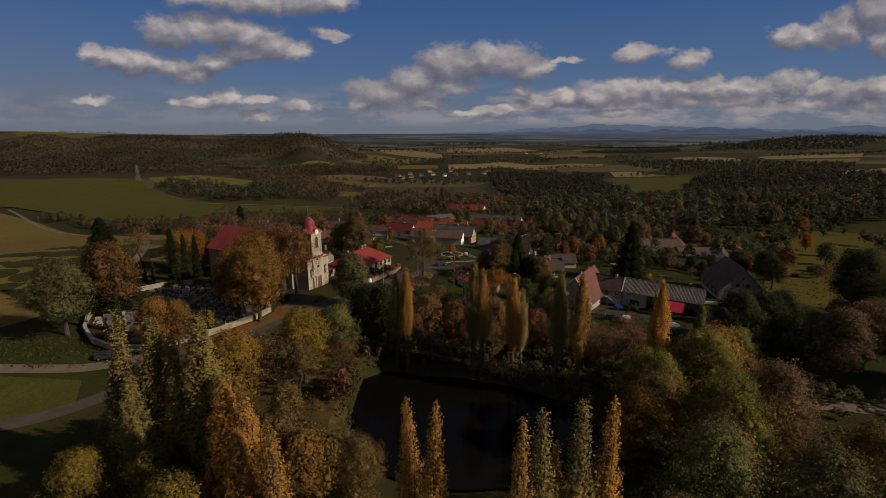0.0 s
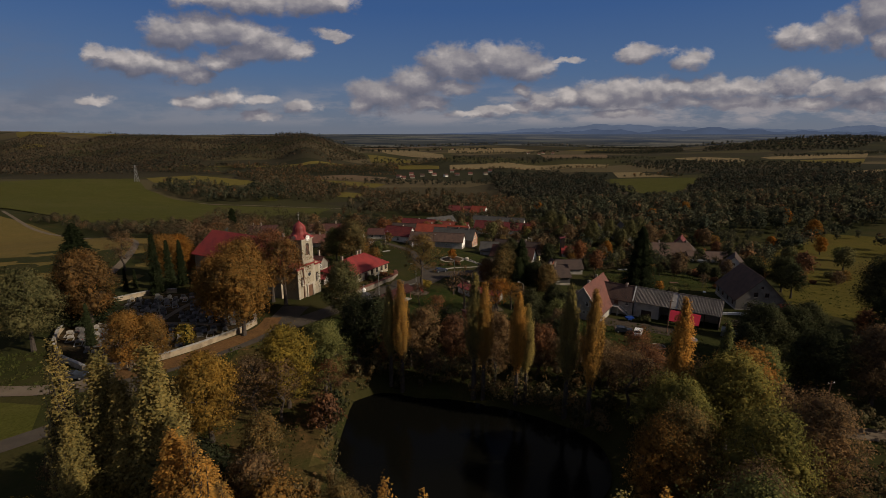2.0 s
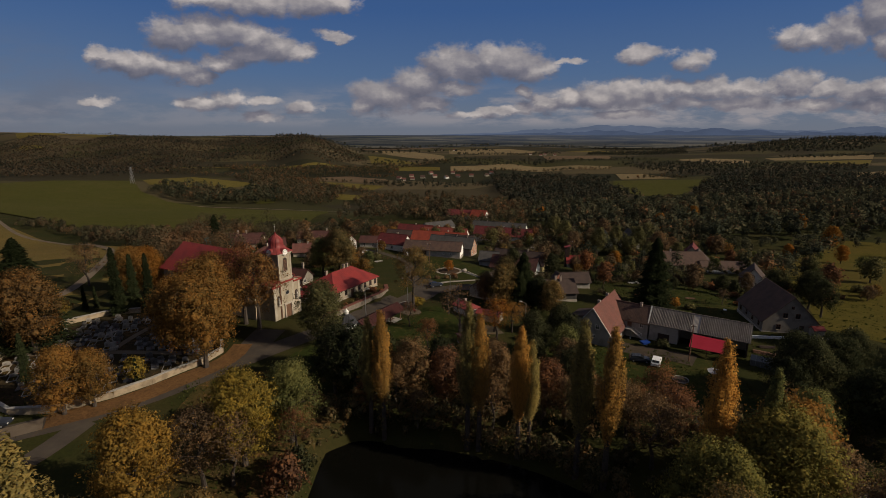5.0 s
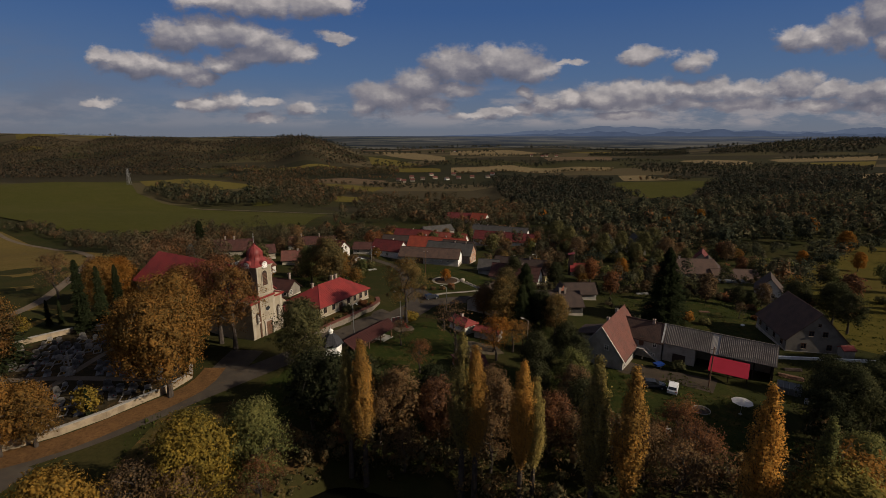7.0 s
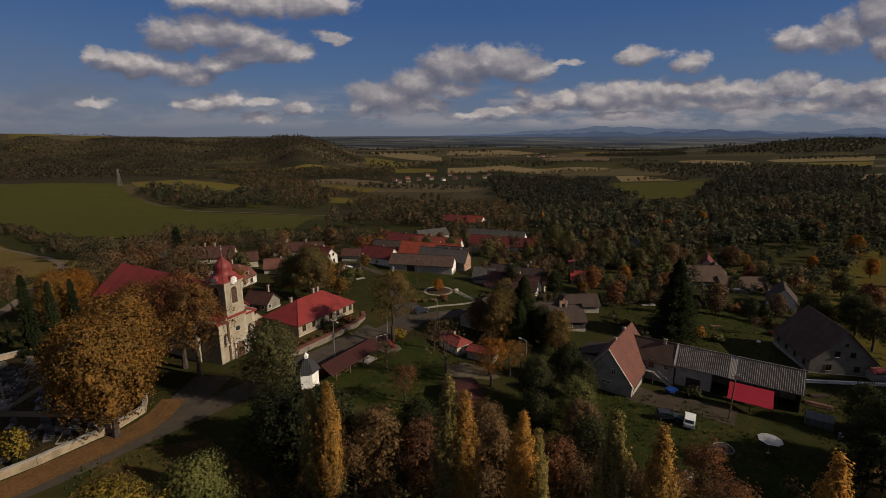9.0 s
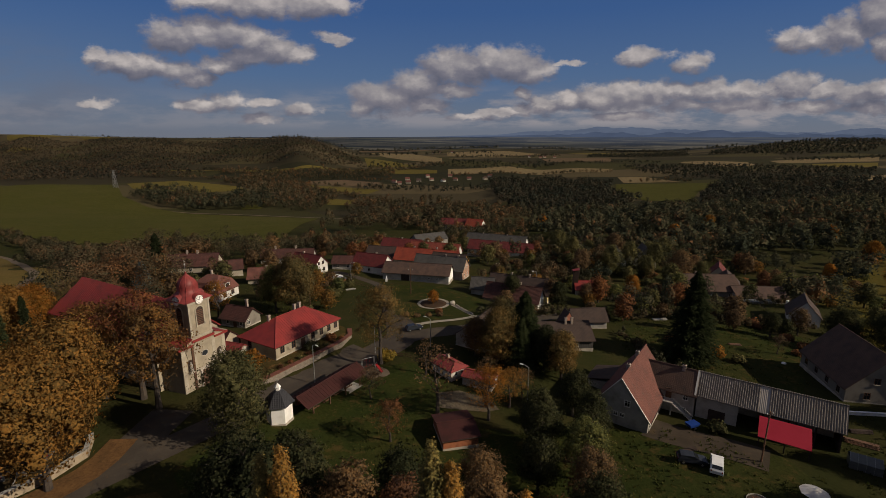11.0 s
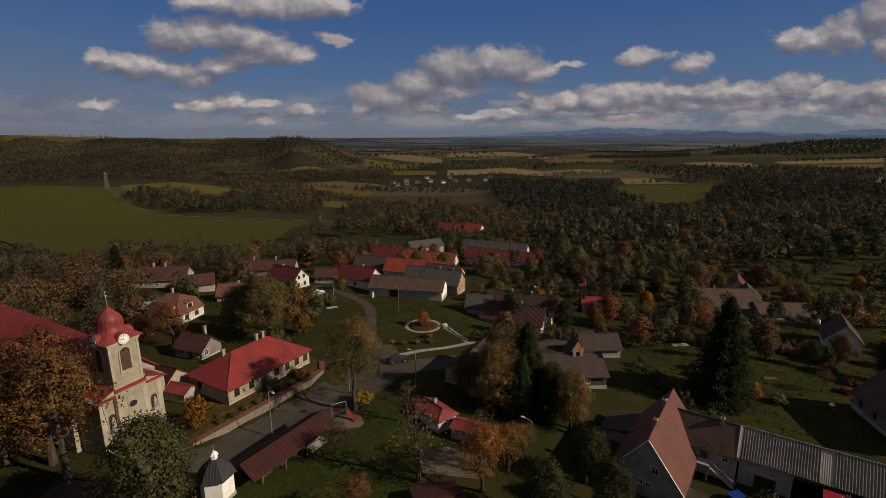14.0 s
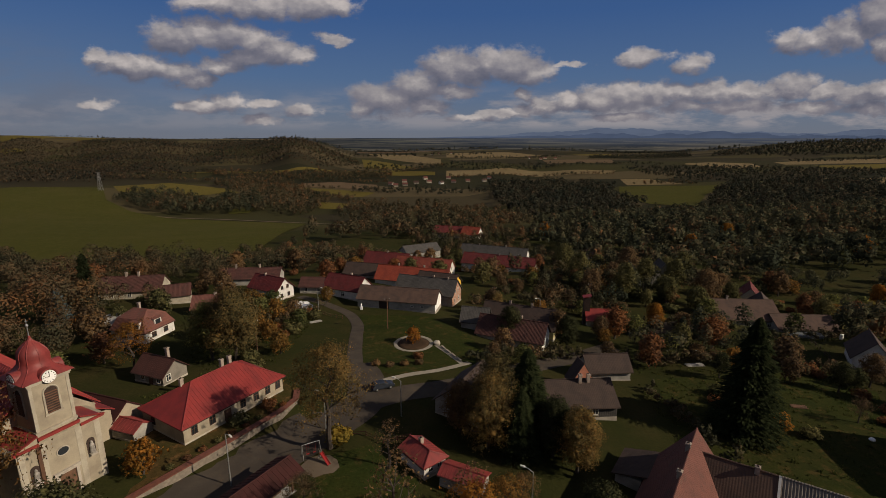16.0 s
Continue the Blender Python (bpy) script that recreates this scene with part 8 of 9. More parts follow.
for i in range(6):
    z0, z1 = i * 4.5, (i + 1) * 4.5
    w0, w1 = 2.6 - 1.9 * z0 / 27, 2.6 - 1.9 * z1 / 27
    for s1 in (-1, 1):
        lat.tube((-w0, s1 * w0, z0), (w1, s1 * w1, z1), 0.1, 0.1, 3).tube((w0, s1 * w0, z0), (-w1, s1 * w1, z1), 0.1, 0.1, 3)
        lat.tube((s1 * w0, -w0, z0), (s1 * w1, w1, z1), 0.1, 0.1, 3)
part("lattice", lat, METAL_GREY, py)
for z in (19, 23, 27):
    part("cross_arm", Shape().tube((-4.5, 0, z), (4.5, 0, z), 0.16, 0.16, 4), METAL_GREY, py)


# ---------------------------------------------------------------- graves
def headstone(kind):
    root = thing("grave", pose(0, 0, -50), "stone grave with a kerb and upright headstone", "grave", "graves in the cemetery")
    stone = GRANITE if kind else GRANITE_PALE
    kerb = Shape().box(-0.6, 0.6, -1.1, -0.98, -0.3, 0.22).box(-0.6, 0.6, 0.98, 1.1, -0.3, 0.22).box(-0.6, -0.48, -0.98, 0.98, -0.3, 0.22).box(0.48, 0.6, -0.98, 0.98, -0.3, 0.22)
    part("kerb", kerb, stone, root)
    part("slab" if kind else "bed", Shape().box(-0.48, 0.48, -0.98, 0.98, -0.2, 0.26 if kind else 0.1), stone if kind else LITTER, root)
    top = Shape().box(-0.5, 0.5, 0.86, 1.04, 0.2, 0.95)
    top.add([(0.5 * math.cos(a), y, 0.95 + 0.28 * math.sin(a)) for y in (0.86, 1.04) for a in np.linspace(0, math.pi, 9)],
            [tuple(range(9)), tuple(range(17, 8, -1))] + [(i, 9 + i, 10 + i, 1 + i) for i in range(8)])
    part("headstone", top, stone, root)
    part("lantern", Shape().lathe([(0.07, 0.1), (0.09, 0.3), (0.05, 0.42), (0.02, 0.46)], 7, centre=(0.2, -0.5)), PAINT_RED if kind else GOLD, root)
    return root


YARD = [(-47.5, 115), (-47, 109), (-53, 101), (-60, 95.5), (-70, 96), (-79, 103), (-84, 112), (-85, 122), (-80, 131), (-70, 133), (-54, 126)]
stones = [headstone(0), headstone(1)]
rng = np.random.default_rng(77)
spots = []
for i in range(17):
    for j in range(17):
        x, y = -86 + j * 2.35 + (i % 2) * 0.5, 94 + i * 2.45
        if inside(np.array([x]), np.array([y]), YARD)[0] and not (-66.5 < x < -63.8) and not (110.5 < y < 113) and rng.random() < 0.85:
            spots.append((x + rng.normal() * 0.25, y + rng.normal() * 0.2))
for n, (x, y) in enumerate(spots):
    m = pose(x, y, ground_at(x, y) + 0.03, 0, 0, rng.normal() * 5 + 24) @ Matrix.Diagonal((rng.uniform(0.7, 1.3), rng.uniform(0.75, 1.05), rng.uniform(0.55, 1.2), 1))
    if n < 2:
        stones[n].matrix_basis = m
    else:
        g = copy_thing(stones[int(rng.random() < 0.7)], pose(0, 0, 0))
        g.matrix_basis = m
zc = ground_at(-65.2, 113.5)
for line in ([(-65.2, 95), (-65.2, 104), (-65.2, 113), (-65.0, 122), (-64, 130)], [(-84, 111.5), (-74, 111.8), (-65, 112), (-56, 112), (-48.5, 112.5)]):
    ribbon("path_graves", line, 1.5, TRACK, 0.07, "pale gravel path between the graves", "path")
crossed = thing("stone_cross", pose(-65.2, 113.5, zc, 0, 0, 24), "tall pale stone cross standing among the graves", "cross")
part("base", Shape().box(-0.7, 0.7, -0.7, 0.7, -0.3, 0.5).box(-0.45, 0.45, -0.45, 0.45, 0.5, 1.5), GRANITE_PALE, crossed)
part("shaft", Shape().box(-0.14, 0.14, -0.12, 0.12, 1.5, 4.6).box(-0.8, 0.8, -0.11, 0.11, 3.6, 3.86), GRANITE_PALE, crossed)


# ---------------------------------------------------------------- poles and lamps
def lamp_post(x, y, h, turn, arm=1.2, lean=0.0):
    root = thing("street_lamp", pose(x, y, ground_at(x, y), lean, 0, turn), "grey steel street lamp on a tall pole", "street lamp", "street lamps")
    part("pole", Shape().tube((0, 0, -0.5), (0, 0, h), 0.11, 0.07, 8), METAL_GREY, root)
    part("arm", Shape().tube((0, 0, h - 0.05), (arm * 0.6, 0, h + 0.28), 0.05, 0.045, 6).tube((arm * 0.6, 0, h + 0.28), (arm, 0, h + 0.3), 0.045, 0.04, 6), METAL_GREY, root)
    part("lamp_head", Shape().slab([(arm - 0.1, -0.13, h + 0.42), (arm + 0.55, -0.10, h + 0.40), (arm + 0.55, 0.10, h + 0.40), (arm - 0.1, 0.13, h + 0.42)], 0.14), FRAME_WHITE, root)


for x, y, h, turn in ((-17.8, 139.3, 8.0, -40), (4.1, 156.0, 6.6, 150), (22.6, 134.8, 6.6, 150), (-25.0, 214.0, 6.8, -20), (-8.0, 152.6, 6.4, 160), (39, 214, 7.0, 200)):
    lamp_post(x, y, h, turn)


def wood_pole(x, y, h, lean=0.0):
    root = thing("utility_pole", pose(x, y, ground_at(x, y), 0, lean, 15), "weathered wooden utility pole with insulators", "utility pole", "utility poles")
    part("pole", Shape().tube((0, 0, -0.6), (0, 0, h), 0.14, 0.09, 8), WOOD, root)
    part("crossbar", Shape().box(-0.7, 0.7, -0.05, 0.05, h - 0.5, h - 0.38), WOOD_DARK, root)
    for q in (-0.6, 0.0, 0.6):
        part("insulator", Shape().lathe([(0.05, h - 0.38), (0.06, h - 0.25), (0.02, h - 0.15)], 7, centre=(q, 0)), LIMEWASH, root)


for x, y, h, lean in ((-3.4, 200.3, 8.4, 0), (65.4, 82.0, 7.6, 4), (26.5, 222.0, 8.0, 0), (55.4, 118.6, 8.6, 1), (-30, 181, 8.0, 0), (60, 236, 8.5, 0), (46, 296, 8.0, 0), (92, 122, 7.5, -2)):
    wood_pole(x, y, h, lean)


# ---------------------------------------------------------------- vehicles
def car(x, y, turn, paint, label, van=False, name="car"):
    root = thing(name, pose(x, y, ground_at(x, y) + 0.10, 0, 0, turn), label, "car" if not van else "van")
    L, W, H = (4.3, 1.75, 1.62) if van else (4.2, 1.72, 1.45)
    prof = [(-L / 2, 0.35), (-L / 2, 0.85), (-L * 0.46, H * 0.66), (-L * 0.40, H * 0.96), (-L * 0.30, H), (L * 0.04, H), (L * 0.20, H * 0.72), (L * 0.44, H * 0.60), (L / 2, 0.72), (L / 2, 0.35)]
    s = Shape()
    rows = ((-W / 2, 0.0), (-W / 2 * 0.98, 0.0), (W / 2 * 0.98, 0.0), (W / 2, 0.0))
    for y0, _ in rows:
        k = 1.0 if abs(y0) < W / 2 * 0.99 else 0.985
        s.v += [(px * k, y0 * (0.86 if pz > H * 0.7 else 1.0), pz * k) for px, pz in prof]
    n = len(prof)
    for r in range(3):
        s.f += [(r * n + i, r * n + (i + 1) % n, (r + 1) * n + (i + 1) % n, (r + 1) * n + i) for i in range(n)]
    s.f += [tuple(range(n))[::-1], tuple(range(3 * n, 4 * n))]
    part("body", s, paint, root)
    for sd in (-1, 1):
        y0 = sd * (W / 2 * 0.90)
        part("side_window", Shape().add([(-L * 0.36, y0, H * 0.70), (L * 0.14, y0, H * 0.70), (L * 0.03, y0 * 0.985, H * 0.93), (-L * 0.30, y0 * 0.985, H * 0.93)], [(0, 1, 2, 3) if sd < 0 else (3, 2, 1, 0)]), GLASS, root)
    part("windscreen", Shape().add([(L * 0.205, -W * 0.40, H * 0.74), (L * 0.205, W * 0.40, H * 0.74), (L * 0.055, W * 0.38, H * 0.99), (L * 0.055, -W * 0.38, H * 0.99)], [(0, 1, 2, 3)]), GLASS, root)
    part("rear_window", Shape().add([(-L * 0.462, -W * 0.38, H * 0.68), (-L * 0.462, W * 0.38, H * 0.68), (-L * 0.405, W * 0.36, H * 0.95), (-L * 0.405, -W * 0.36, H * 0.95)], [(3, 2, 1, 0)]), GLASS, root)
    for px in (-L * 0.31, L * 0.31):
        for sd in (-1, 1):
            w = Shape()
            a = np.linspace(0, 2 * math.pi, 15)[:-1]
            w.v = [(0.31 * math.cos(t), q, 0.31 * math.sin(t)) for q in (-0.1, 0.1) for t in a]
            w.f = [tuple(range(14)), tuple(range(27, 13, -1))] + [(i, 14 + i, 14 + (i + 1) % 14, (i + 1) % 14) for i in range(14)]
            wheel = part("wheel", w, RUBBER, root)
            wheel.location = (px, sd * (W / 2 - 0.07), 0.31)
            part("rim", Shape().lathe([(0.18, -0.02), (0.18, 0.02)], 10), METAL_GREY, wheel).matrix_basis = pose(0, sd * 0.1, 0, 90, 0, 0)
    for sd in (-1, 1):
        part("headlight", Shape().box(L * 0.47, L * 0.505, sd * W * 0.36 - 0.14, sd * W * 0.36 + 0.14, 0.60, 0.74), FRAME_WHITE, root)
        part("tail_light", Shape().box(-L * 0.505, -L * 0.49, sd * W * 0.40 - 0.09, sd * W * 0.40 + 0.09, 0.70, 0.92), PAINT_RED, root)


car(-0.2, 165.0, 25, PAINT_DARK, "dark hatchback parked at the road junction")
car(47.6, 116.8, 60, PAINT_WHITE, "white van parked in the farm yard", True, "van")
car(44.6, 118.2, -15, PAINT_DARK, "dark car trailer and car parked in the farm yard")
car(-66.5, 88.0, 12, PAINT_DARK, "dark teal car parked beside the field track")
car(-30.6, 217.0, 40, PAINT_WHITE, "white car parked by the lane")
car(-28.6, 214.6, 40, PAINT_SILVER, "silver car parked by the lane")
car(-60.8, 183.2, 10, PAINT_DARK, "dark car in front of the mansard house")
tr = thing("trailer", pose(50.0, 128.6, -4.45, 0, 0, 20) @ Matrix.Scale(0.95, 4), "small blue farm trailer by the stair", "trailer")
part("tub", Shape().add([(-0.9, -0.6, 0.5), (0.9, -0.6, 0.5), (0.9, 0.6, 0.5), (-0.9, 0.6, 0.5), (-1.1, -0.75, 1.1), (1.1, -0.75, 1.1), (1.1, 0.75, 1.1), (-1.1, 0.75, 1.1)],
                        [(3, 2, 1, 0), (0, 1, 5, 4), (1, 2, 6, 5), (2, 3, 7, 6), (3, 0, 4, 7), (4, 5, 6, 7)]), PAINT_BLUE, tr)
for sd in (-1, 1):
    w = part("wheel", Shape().lathe([(0.28, -0.09), (0.28, 0.09)], 12), RUBBER, tr)
    w.matrix_basis = pose(0, sd * 0.72, 0.28, 90, 0, 0)
part("drawbar", Shape().tube((0.9, 0, 0.5), (2.0, 0, 0.35), 0.05, 0.05, 6), METAL_GREY, tr)


# ---------------------------------------------------------------- farm garden, playground, green
PX, PY = 55.9, 109.0
zu = ground_at(PX, PY)
um = thing("parasol", pose(PX, PY, zu) @ Matrix.Scale(0.88, 4), "big pale garden parasol, open on its pole", "parasol")
part("pole", Shape().tube((0, 0, -0.2), (0, 0, 3.2), 0.04, 0.04, 7), METAL_GREY, um)
s = Shape()
s.v = [(0, 0, 3.35)] + [((1.95 if i % 2 == 0 else 1.85) * math.cos(2 * math.pi * i / 16), (1.95 if i % 2 == 0 else 1.85) * math.sin(2 * math.pi * i / 16), 2.72 if i % 2 == 0 else 2.76) for i in range(16)]
s.f = [(0, 1 + i, 1 + (i + 1) % 16) for i in range(16)]
canopy = part("canopy", s, CANVAS, um)
sol = canopy.modifiers.new("thick", "SOLIDIFY")
sol.thickness = 0.03
for i in range(8):
    a = 2 * math.pi * i / 8
    part("rib", Shape().tube((0, 0, 3.30), (1.9 * math.cos(a), 1.9 * math.sin(a), 2.68), 0.015, 0.015, 4), METAL_GREY, canopy)
part("foot", Shape().lathe([(0.35, -0.2), (0.35, 0.08), (0.1, 0.14)], 12), CONCRETE, um)
ring = thing("paddling_pool", pose(49.5, 109.9, ground_at(49.5, 109.9)), "round pale-rimmed garden pool, sunk in the grass", "pool")
part("rim", Shape().lathe([(1.5, -0.3), (1.5, 0.2), (1.42, 0.2), (1.42, -0.3)], 28), PLASTER_GREY, ring)
part("liner", Shape().lathe([(1.36, -0.25), (1.36, 0.05)], 28), WOOD_DARK, ring)
sl = thing("slide", pose(-6.6, 144.2, ground_at(-6.6, 144.2), 0, 0, -40) @ Matrix.Scale(0.8, 4), "red playground slide with a metal ladder", "slide")
ch = Shape()
for i in range(8):
    x0, x1 = i * 0.3, (i + 1) * 0.3
    z0, z1 = 1.6 - i * 0.2, 1.6 - (i + 1) * 0.2
    ch.slab([(x0, -0.28, z0), (x1, -0.28, z1 + 0.02), (x1, 0.28, z1 + 0.02), (x0, 0.28, z0)], 0.05)
part("chute", ch, PAINT_RED, sl)
for sd in (-1, 1):
    part("side_rail", Shape().tube((0, sd * 0.3, 1.75), (2.4, sd * 0.3, 0.15), 0.06, 0.06, 6), PAINT_RED, sl)
    part("ladder_rail", Shape().tube((-0.75, sd * 0.25, -0.1), (0, sd * 0.25, 2.2), 0.03, 0.03, 6), METAL_GREY, sl)
for i in range(5):
    part("rung", Shape().tube((-0.62 + i * 0.13, -0.25, 0.3 + i * 0.38), (-0.62 + i * 0.13, 0.25, 0.3 + i * 0.38), 0.025, 0.025, 6), METAL_GREY, sl)
sw = thing("swing_frame", pose(-8.4, 145.4, ground_at(-8.4, 145.4), 0, 0, 30), "steel swing frame on the playground", "swing")
part("top_bar", Shape().tube((-1.3, 0, 2.2), (1.3, 0, 2.2), 0.05, 0.05, 6), METAL_GREY, sw)
for sx in (-1.3, 1.3):
    for sy in (-0.8, 0.8):
        part("leg", Shape().tube((sx, sy, -0.2), (sx, 0, 2.2), 0.045, 0.045, 6), METAL_GREY, sw)
for sx in (-0.5, 0.5):
    part("seat", Shape().box(sx - 0.2, sx + 0.2, -0.1, 0.1, 0.5, 0.54).tube((sx - 0.18, 0, 0.53), (sx - 0.18, 0, 2.2), 0.01, 0.01, 4).tube((sx + 0.18, 0, 0.53), (sx + 0.18, 0, 2.2), 0.01, 0.01, 4), PAINT_RED, sw)
st = thing("statue_plinth", pose(-13.2, 217.2, ground_at(-13.2, 217.2)) @ Matrix.Scale(0.72, 4), "white wayside statue on a stone plinth", "statue")
part("plinth_block", Shape().box(-0.45, 0.45, -0.45, 0.45, -0.2, 1.1).box(-0.55, 0.55, -0.55, 0.55, 1.1, 1.25), LIMEWASH, st)
part("figure", Shape().lathe([(0.34, 1.25), (0.36, 1.6), (0.26, 2.1), (0.30, 2.4), (0.16, 2.6), (0.17, 2.8), (0.02, 2.95)], 10), LIMEWASH, st)
rock = thing("memorial_stone", pose(9.7, 189.6, ground_at(9.7, 189.6)), "rough memorial boulder beside the paved ring", "stone")
rk = bmesh.new()
bmesh.ops.create_icosphere(rk, subdivisions=2, radius=0.9)
for v in rk.verts:
    v.co *= 1 + 0.22 * noise.noise(v.co * 1.7)
    v.co.z = v.co.z * 0.8 + 0.4
ms = bpy.data.meshes.new("boulder")
rk.to_mesh(ms)
rk.free()
ms.materials.append(STONE_TRIM)
part("boulder", ms, STONE_TRIM, rock)
for i in range(4):
    x, y = 11.2 + i * 1.15, 187.2 - i * 2.3
    b = thing("step_block", pose(x, y, ground_at(x, y), 0, 0, -62), "low concrete step block along the path", "kerb", "path blocks")
    part("block", Shape().box(-0.9, 0.9, -0.16, 0.16, -0.3, 0.42), CONCRETE, b)
    part("cap", Shape().box(-0.95, 0.95, -0.2, 0.2, 0.42, 0.5), PAVING, b)
# hedge on the terrace, low bushes on the green
for i in range(9):
    t = i / 8
    plant("bush", LEAF_RUST if i % 3 else LEAF_DULL, -26.6 + 10.4 * t, 140.4 + 16.2 * t, 0.8, "low russet shrub on the terrace", "bush", 1.0, "terrace shrubs", -0.25)
for x, y, h, m, label in ((5.6, 181.5, 1.6, LEAF_RUST, "round rust-brown bush on the green"), (-3, 175.5, 1.4, LEAF_BROWN, "low brown bush by the road"), (0, 175.0, 1.3, LEAF_BROWN, "low brown bush by the road"), (3, 176, 1.3, LEAF_BROWN, "low brown bush by the road"),
                          (6, 177.2, 1.3, LEAF_BROWN, "low brown bush by the road"), (-21.6, 151.4, 2.2, LEAF_DULL, "shrub beside the parish house door"), (-18.6, 156.4, 1.8, LEAF_RUST, "small shrub below the parish house windows"), (53.6, 127.4, 2.2, LEAF_DARK, "clipped dark green bush in the farm yard"),
                          (70, 158.5, 3.2, LEAF_FLAME, "pinkish orange bush under the spruce"), (-5, 149, 2.6, LEAF_YELLOW, "yellow bush at the foot of a tree")):
    plant("bush", m, x, y, h, label, "bush")


# ---------------------------------------------------------------- garden and yard clutter
def clear_film():
    def shade(k):
        return k.mix(k.noise(local(k), 2.0, 4.0), (0.16, 0.17, 0.17), (0.08, 0.085, 0.085)), k.noise(local(k), 5.0), 0.02
    return material("dull_greenhouse_film", shade, 0.3)


FILM = clear_film()


def greenhouse(x, y, turn, L, W, H, label):
    root = thing("greenhouse", pose(x, y, ground_at(x, y), 0, 0, turn), label, "greenhouse")
    for sd in (-1, 1):
        part("side_panel", Shape().slab([(-L / 2, sd * W / 2, H * 0.62), (L / 2, sd * W / 2, H * 0.62), (L / 2, sd * (W / 2 - 0.04), -0.2), (-L / 2, sd * (W / 2 - 0.04), -0.2)], 0.03), FILM, root)
        part("roof_panel", Shape().slab([(-L / 2, sd * W / 2, H * 0.62), (L / 2, sd * W / 2, H * 0.62), (L / 2, 0, H), (-L / 2, 0, H)], 0.03), FILM, root)
        part("end_panel", Shape().prism([(sd * L / 2 - 0.02, -W / 2), (sd * L / 2 + 0.02, -W / 2), (sd * L / 2 + 0.02, W / 2), (sd * L / 2 - 0.02, W / 2)], -0.2, H * 0.62), FILM, root)
    for i in range(5):
        px = -L / 2 + L * i / 4
        part("hoop", Shape().tube((px, -W / 2, -0.2), (px, -W / 2, H * 0.64), 0.03, 0.03, 4).tube((px, -W / 2, H * 0.64), (px, 0, H + 0.03), 0.03, 0.03, 4)
             .tube((px, 0, H + 0.03), (px, W / 2, H * 0.64), 0.03, 0.03, 4).tube((px, W / 2, H * 0.64), (px, W / 2, -0.2), 0.03, 0.03, 4), METAL_GREY, root)
    return root


greenhouse(70.6, 118.0, axis, 3.8, 2.6, 2.2, "small film-covered greenhouse frame behind the farm shed")
greenhouse(112, 208.5, -4, 9.0, 3.0, 1.3, "long low cold frame with pale sheets")


def barrel(x, y, h, mat, label):
    root = thing("barrel", pose(x, y, ground_at(x, y)), label, "barrel", "garden barrels")
    part("body", Shape().lathe([(0.27 * h, -0.1), (0.31 * h, 0.25 * h), (0.33 * h, 0.5 * h), (0.31 * h, 0.75 * h), (0.28 * h, h)], 14), mat, root)
    for z in (0.3, 0.7):
        part("hoop", Shape().lathe([(0.335 * h, z * h - 0.02), (0.345 * h, z * h), (0.335 * h, z * h + 0.02)], 14), METAL_GREY, root)
    part("lid", Shape().lathe([(0.26 * h, h - 0.02), (0.26 * h, h + 0.03), (0.05, h + 0.05)], 14), mat, root)


for x, y, h, m, label in ((70.9, 113.6, 1.1, PAINT_SILVER, "grey rain barrel in the farm garden"), (72.4, 126.6, 1.0, PAINT_BLUE, "blue plastic barrel beside the shed"), (133.5, 224.4, 2.0, LIMEWASH, "white water tank in a garden"),
                          (122.8, 208.5, 1.5, LIMEWASH, "white upright drum beside a cold frame"), (73.5, 193, 1.1, PAINT_WHITE, "white drum in the kitchen garden")):
    barrel(x, y, h, m, label)


def stack(x, y, turn, L, rows, wide, mat, label, seed):
    """A pile of boards or poles, laid in courses."""
    rng = random.Random(seed)
    root = thing("timber_stack", pose(x, y, ground_at(x, y), 0, 0, turn), label, "timber stack", "timber stacks")
    for bx in (-L * 0.3, L * 0.3):
        part("bearer", Shape().box(bx - 0.06, bx + 0.06, -wide / 2, wide / 2, -0.15, 0.08), WOOD_DARK, root)
    for r in range(rows):
        n = max(int(wide / 0.24) - r, 2)
        for i in range(n):
            py = (i - (n - 1) / 2) * 0.25 + rng.uniform(-0.02, 0.02)
            dx = rng.uniform(-0.2, 0.2)
            part("board", Shape().box(-L / 2 + dx, L / 2 + dx, py - 0.11, py + 0.11, 0.08 + r * 0.09, 0.155 + r * 0.09), mat, root)


stack(68.8, 184.0, 5, 4.0, 3, 1.6, CONCRETE, "pile of pale boards at the garden edge", 1)
stack(79.0, 165.2, -10, 2.6, 2, 1.2, WOOD, "low pile of weathered boards on the lawn", 2)
stack(75.5, 124.2, axis, 4.2, 5, 1.8, WOOD, "high pile of timber beside the shed", 3)
stack(78.3, 127.6, -6, 3.4, 4, 1.4, WOOD_DARK, "dark timber pile along the yard wall", 4)
stack(-23.5, 205.0, 30, 3.0, 3, 1.2, CONCRETE, "pale board stack in a back garden", 5)
stack(46.0, 121.6, 20, 2.4, 3, 1.1, WOOD_DARK, "dark timber and scrap pile in the farm yard", 6)
stack(40.8, 103.4, 60, 2.2, 2, 1.4, CONCRETE, "scattered grey boards in the grass", 7)


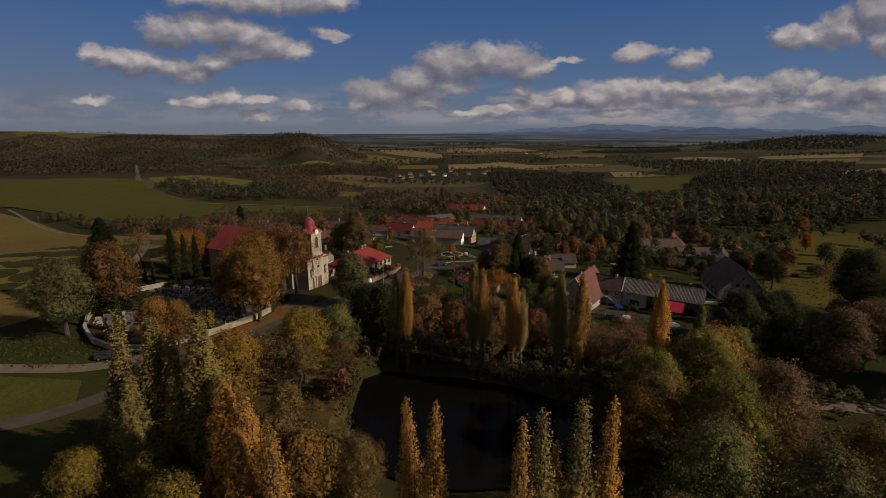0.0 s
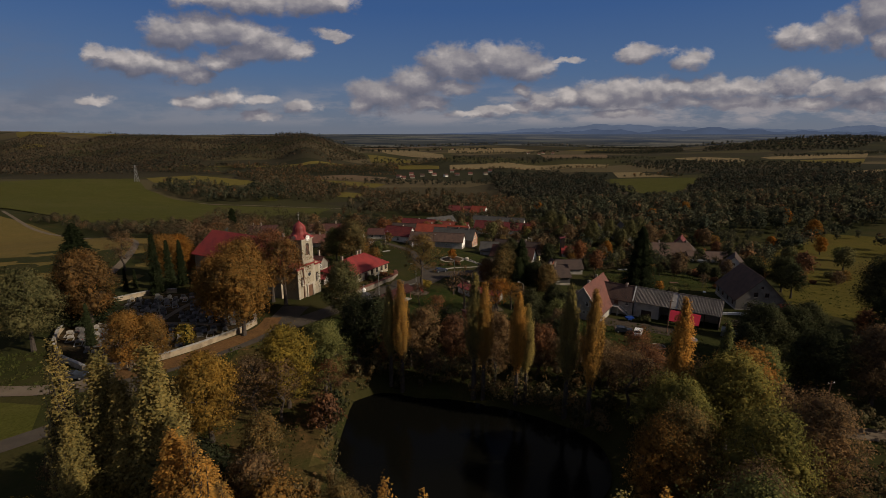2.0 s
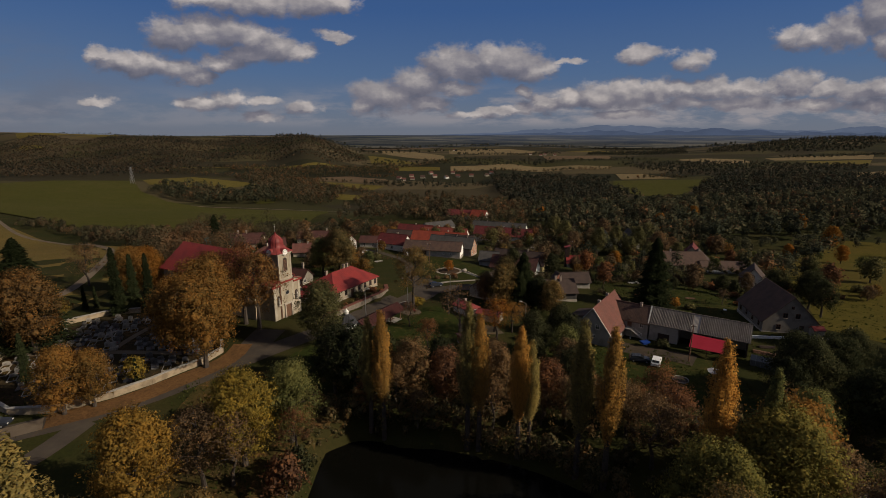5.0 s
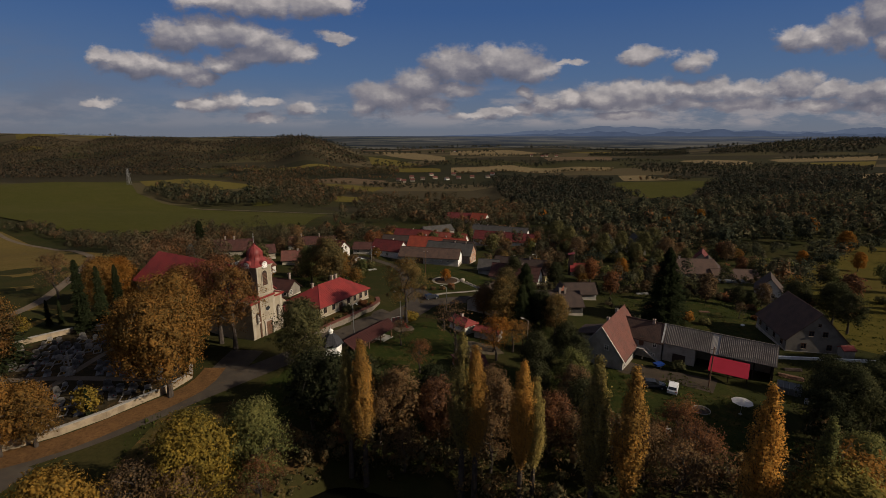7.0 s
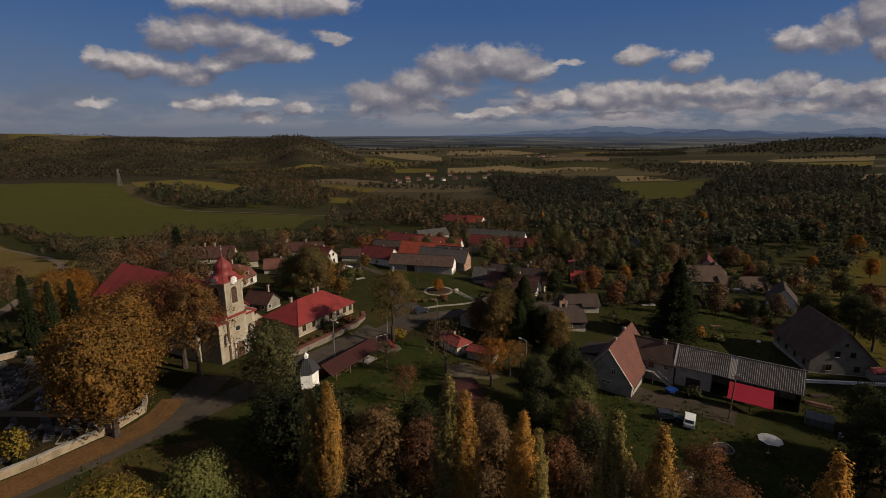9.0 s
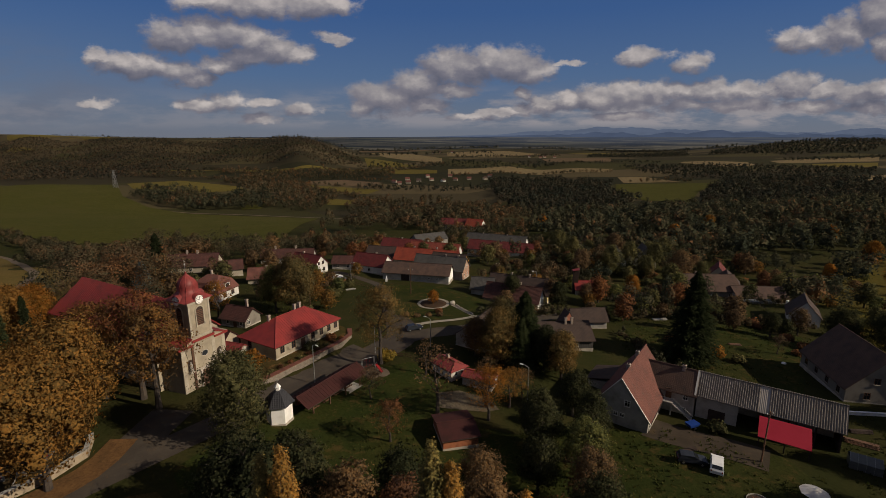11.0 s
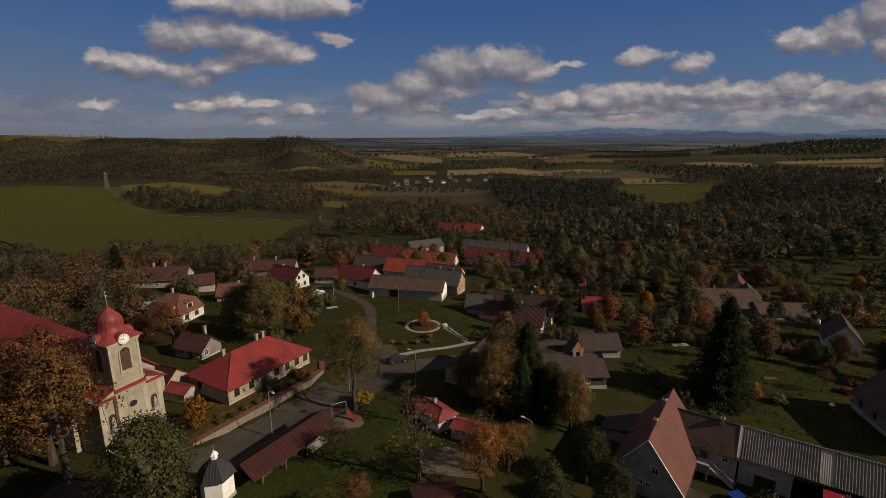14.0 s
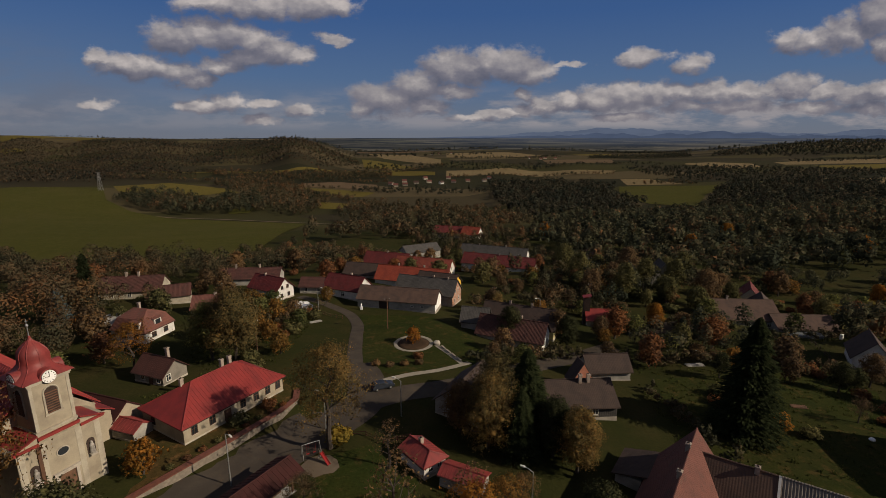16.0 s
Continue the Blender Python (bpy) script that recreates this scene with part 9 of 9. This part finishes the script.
def fence(line, h, mat, label, step=2.0, name="fence"):
    root = thing(name, pose(0, 0, 0), label, "fence")
    pts = []
    for (x0, y0), (x1, y1) in zip(line, line[1:]):
        n = max(int(math.hypot(x1 - x0, y1 - y0) / step), 1)
        pts += [(x0 + (x1 - x0) * i / n, y0 + (y1 - y0) * i / n) for i in range(n)]
    pts.append(line[-1])
    top = [Vector((x, y, ground_at(x, y))) for x, y in pts]
    for a in top:
        part("post", Shape().box(a.x - 0.06, a.x + 0.06, a.y - 0.06, a.y + 0.06, a.z - 0.4, a.z + h), mat, root)
    for z in (0.35, 0.85):
        for a, b in zip(top, top[1:]):
            part("rail", Shape().tube((a.x, a.y, a.z + h * z), (b.x, b.y, b.z + h * z), 0.045, 0.045, 4), mat, root)


fence([(-4.6, 150.6), (-1.0, 150.2), (2.0, 148.2), (6.2, 150.4)], 0.9, TIN_DARKRED, "low dark red rail fence beside the playground")
fence([(52.0, 184.6), (66, 186.4), (80.5, 187), (96, 186.6)], 1.2, WOOD_DARK, "dark wooden garden fence behind the orchard lawn", 2.4)
fence([(-24.4, 212), (-20.5, 209.8), (-17, 208.6)], 1.1, WOOD, "brown timber railing beside the lane", 1.8)
fence([(98, 176), (106, 190), (110, 203)], 1.2, WOOD_DARK, "dark wooden garden fence behind the orchard lawn", 2.4)
s = Shape()
s.lathe([(0.42, -0.1), (0.5, 0.18), (0.36, 0.4), (0.12, 0.46)], 9)
rk = thing("boulder", pose(83.9, 154.7, ground_at(83.9, 154.7), 0, 0, 20), "pale boulder lying on the lawn", "stone")
part("rock", s, LIMEWASH, rk)


def rough_grass():
    """Tussocks of longer grass and weeds over the lawns and banks."""
    rng = np.random.default_rng(91)
    areas = [(-22, 8, 104, 132, 450), (20, 62, 98, 128, 700), (50, 106, 144, 184, 1000), (100, 150, 128, 220, 900), (-46, -24, 158, 206, 700), (-44, -20, 62, 104, 600), (-100, -66, 84, 98, 500), (66, 100, 96, 132, 700)]
    p = np.concatenate([np.column_stack([rng.uniform(a, b, n), rng.uniform(c, d, n)]) for a, b, c, d, n in areas])
    for hx, hy, hr in TAKEN:
        if hr > 8:
            p = p[np.hypot(p[:, 0] - hx, p[:, 1] - hy) > hr - 1.5]
    z = land(p[:, 0], p[:, 1])
    base = np.repeat(np.column_stack([p, z]), 5, 0)
    n = len(base)
    size = np.repeat(rng.uniform(0.12, 0.32, len(p)) ** 1.0, 5)[:, None]
    off = rng.normal(size=(n, 3)) * size * np.array([1.1, 1.1, 0])
    lean = rng.normal(size=(n, 3)) * 0.5 + np.array([0, 0, 1.3])
    side = rng.normal(size=(n, 3)) * np.array([1, 1, 0.1])
    root = base + off
    v = np.stack([root - side * size * 0.45, root + side * size * 0.45, root + lean * size], 1).reshape(-1, 3)
    tagged(new("rough_grass", mesh_np("rough_grass", v, np.arange(n * 3).reshape(-1, 3), GRASS_TUFT)), "tussocks of rough autumn grass and weeds on the lawns", "grass", kind="stuff")


rough_grass()
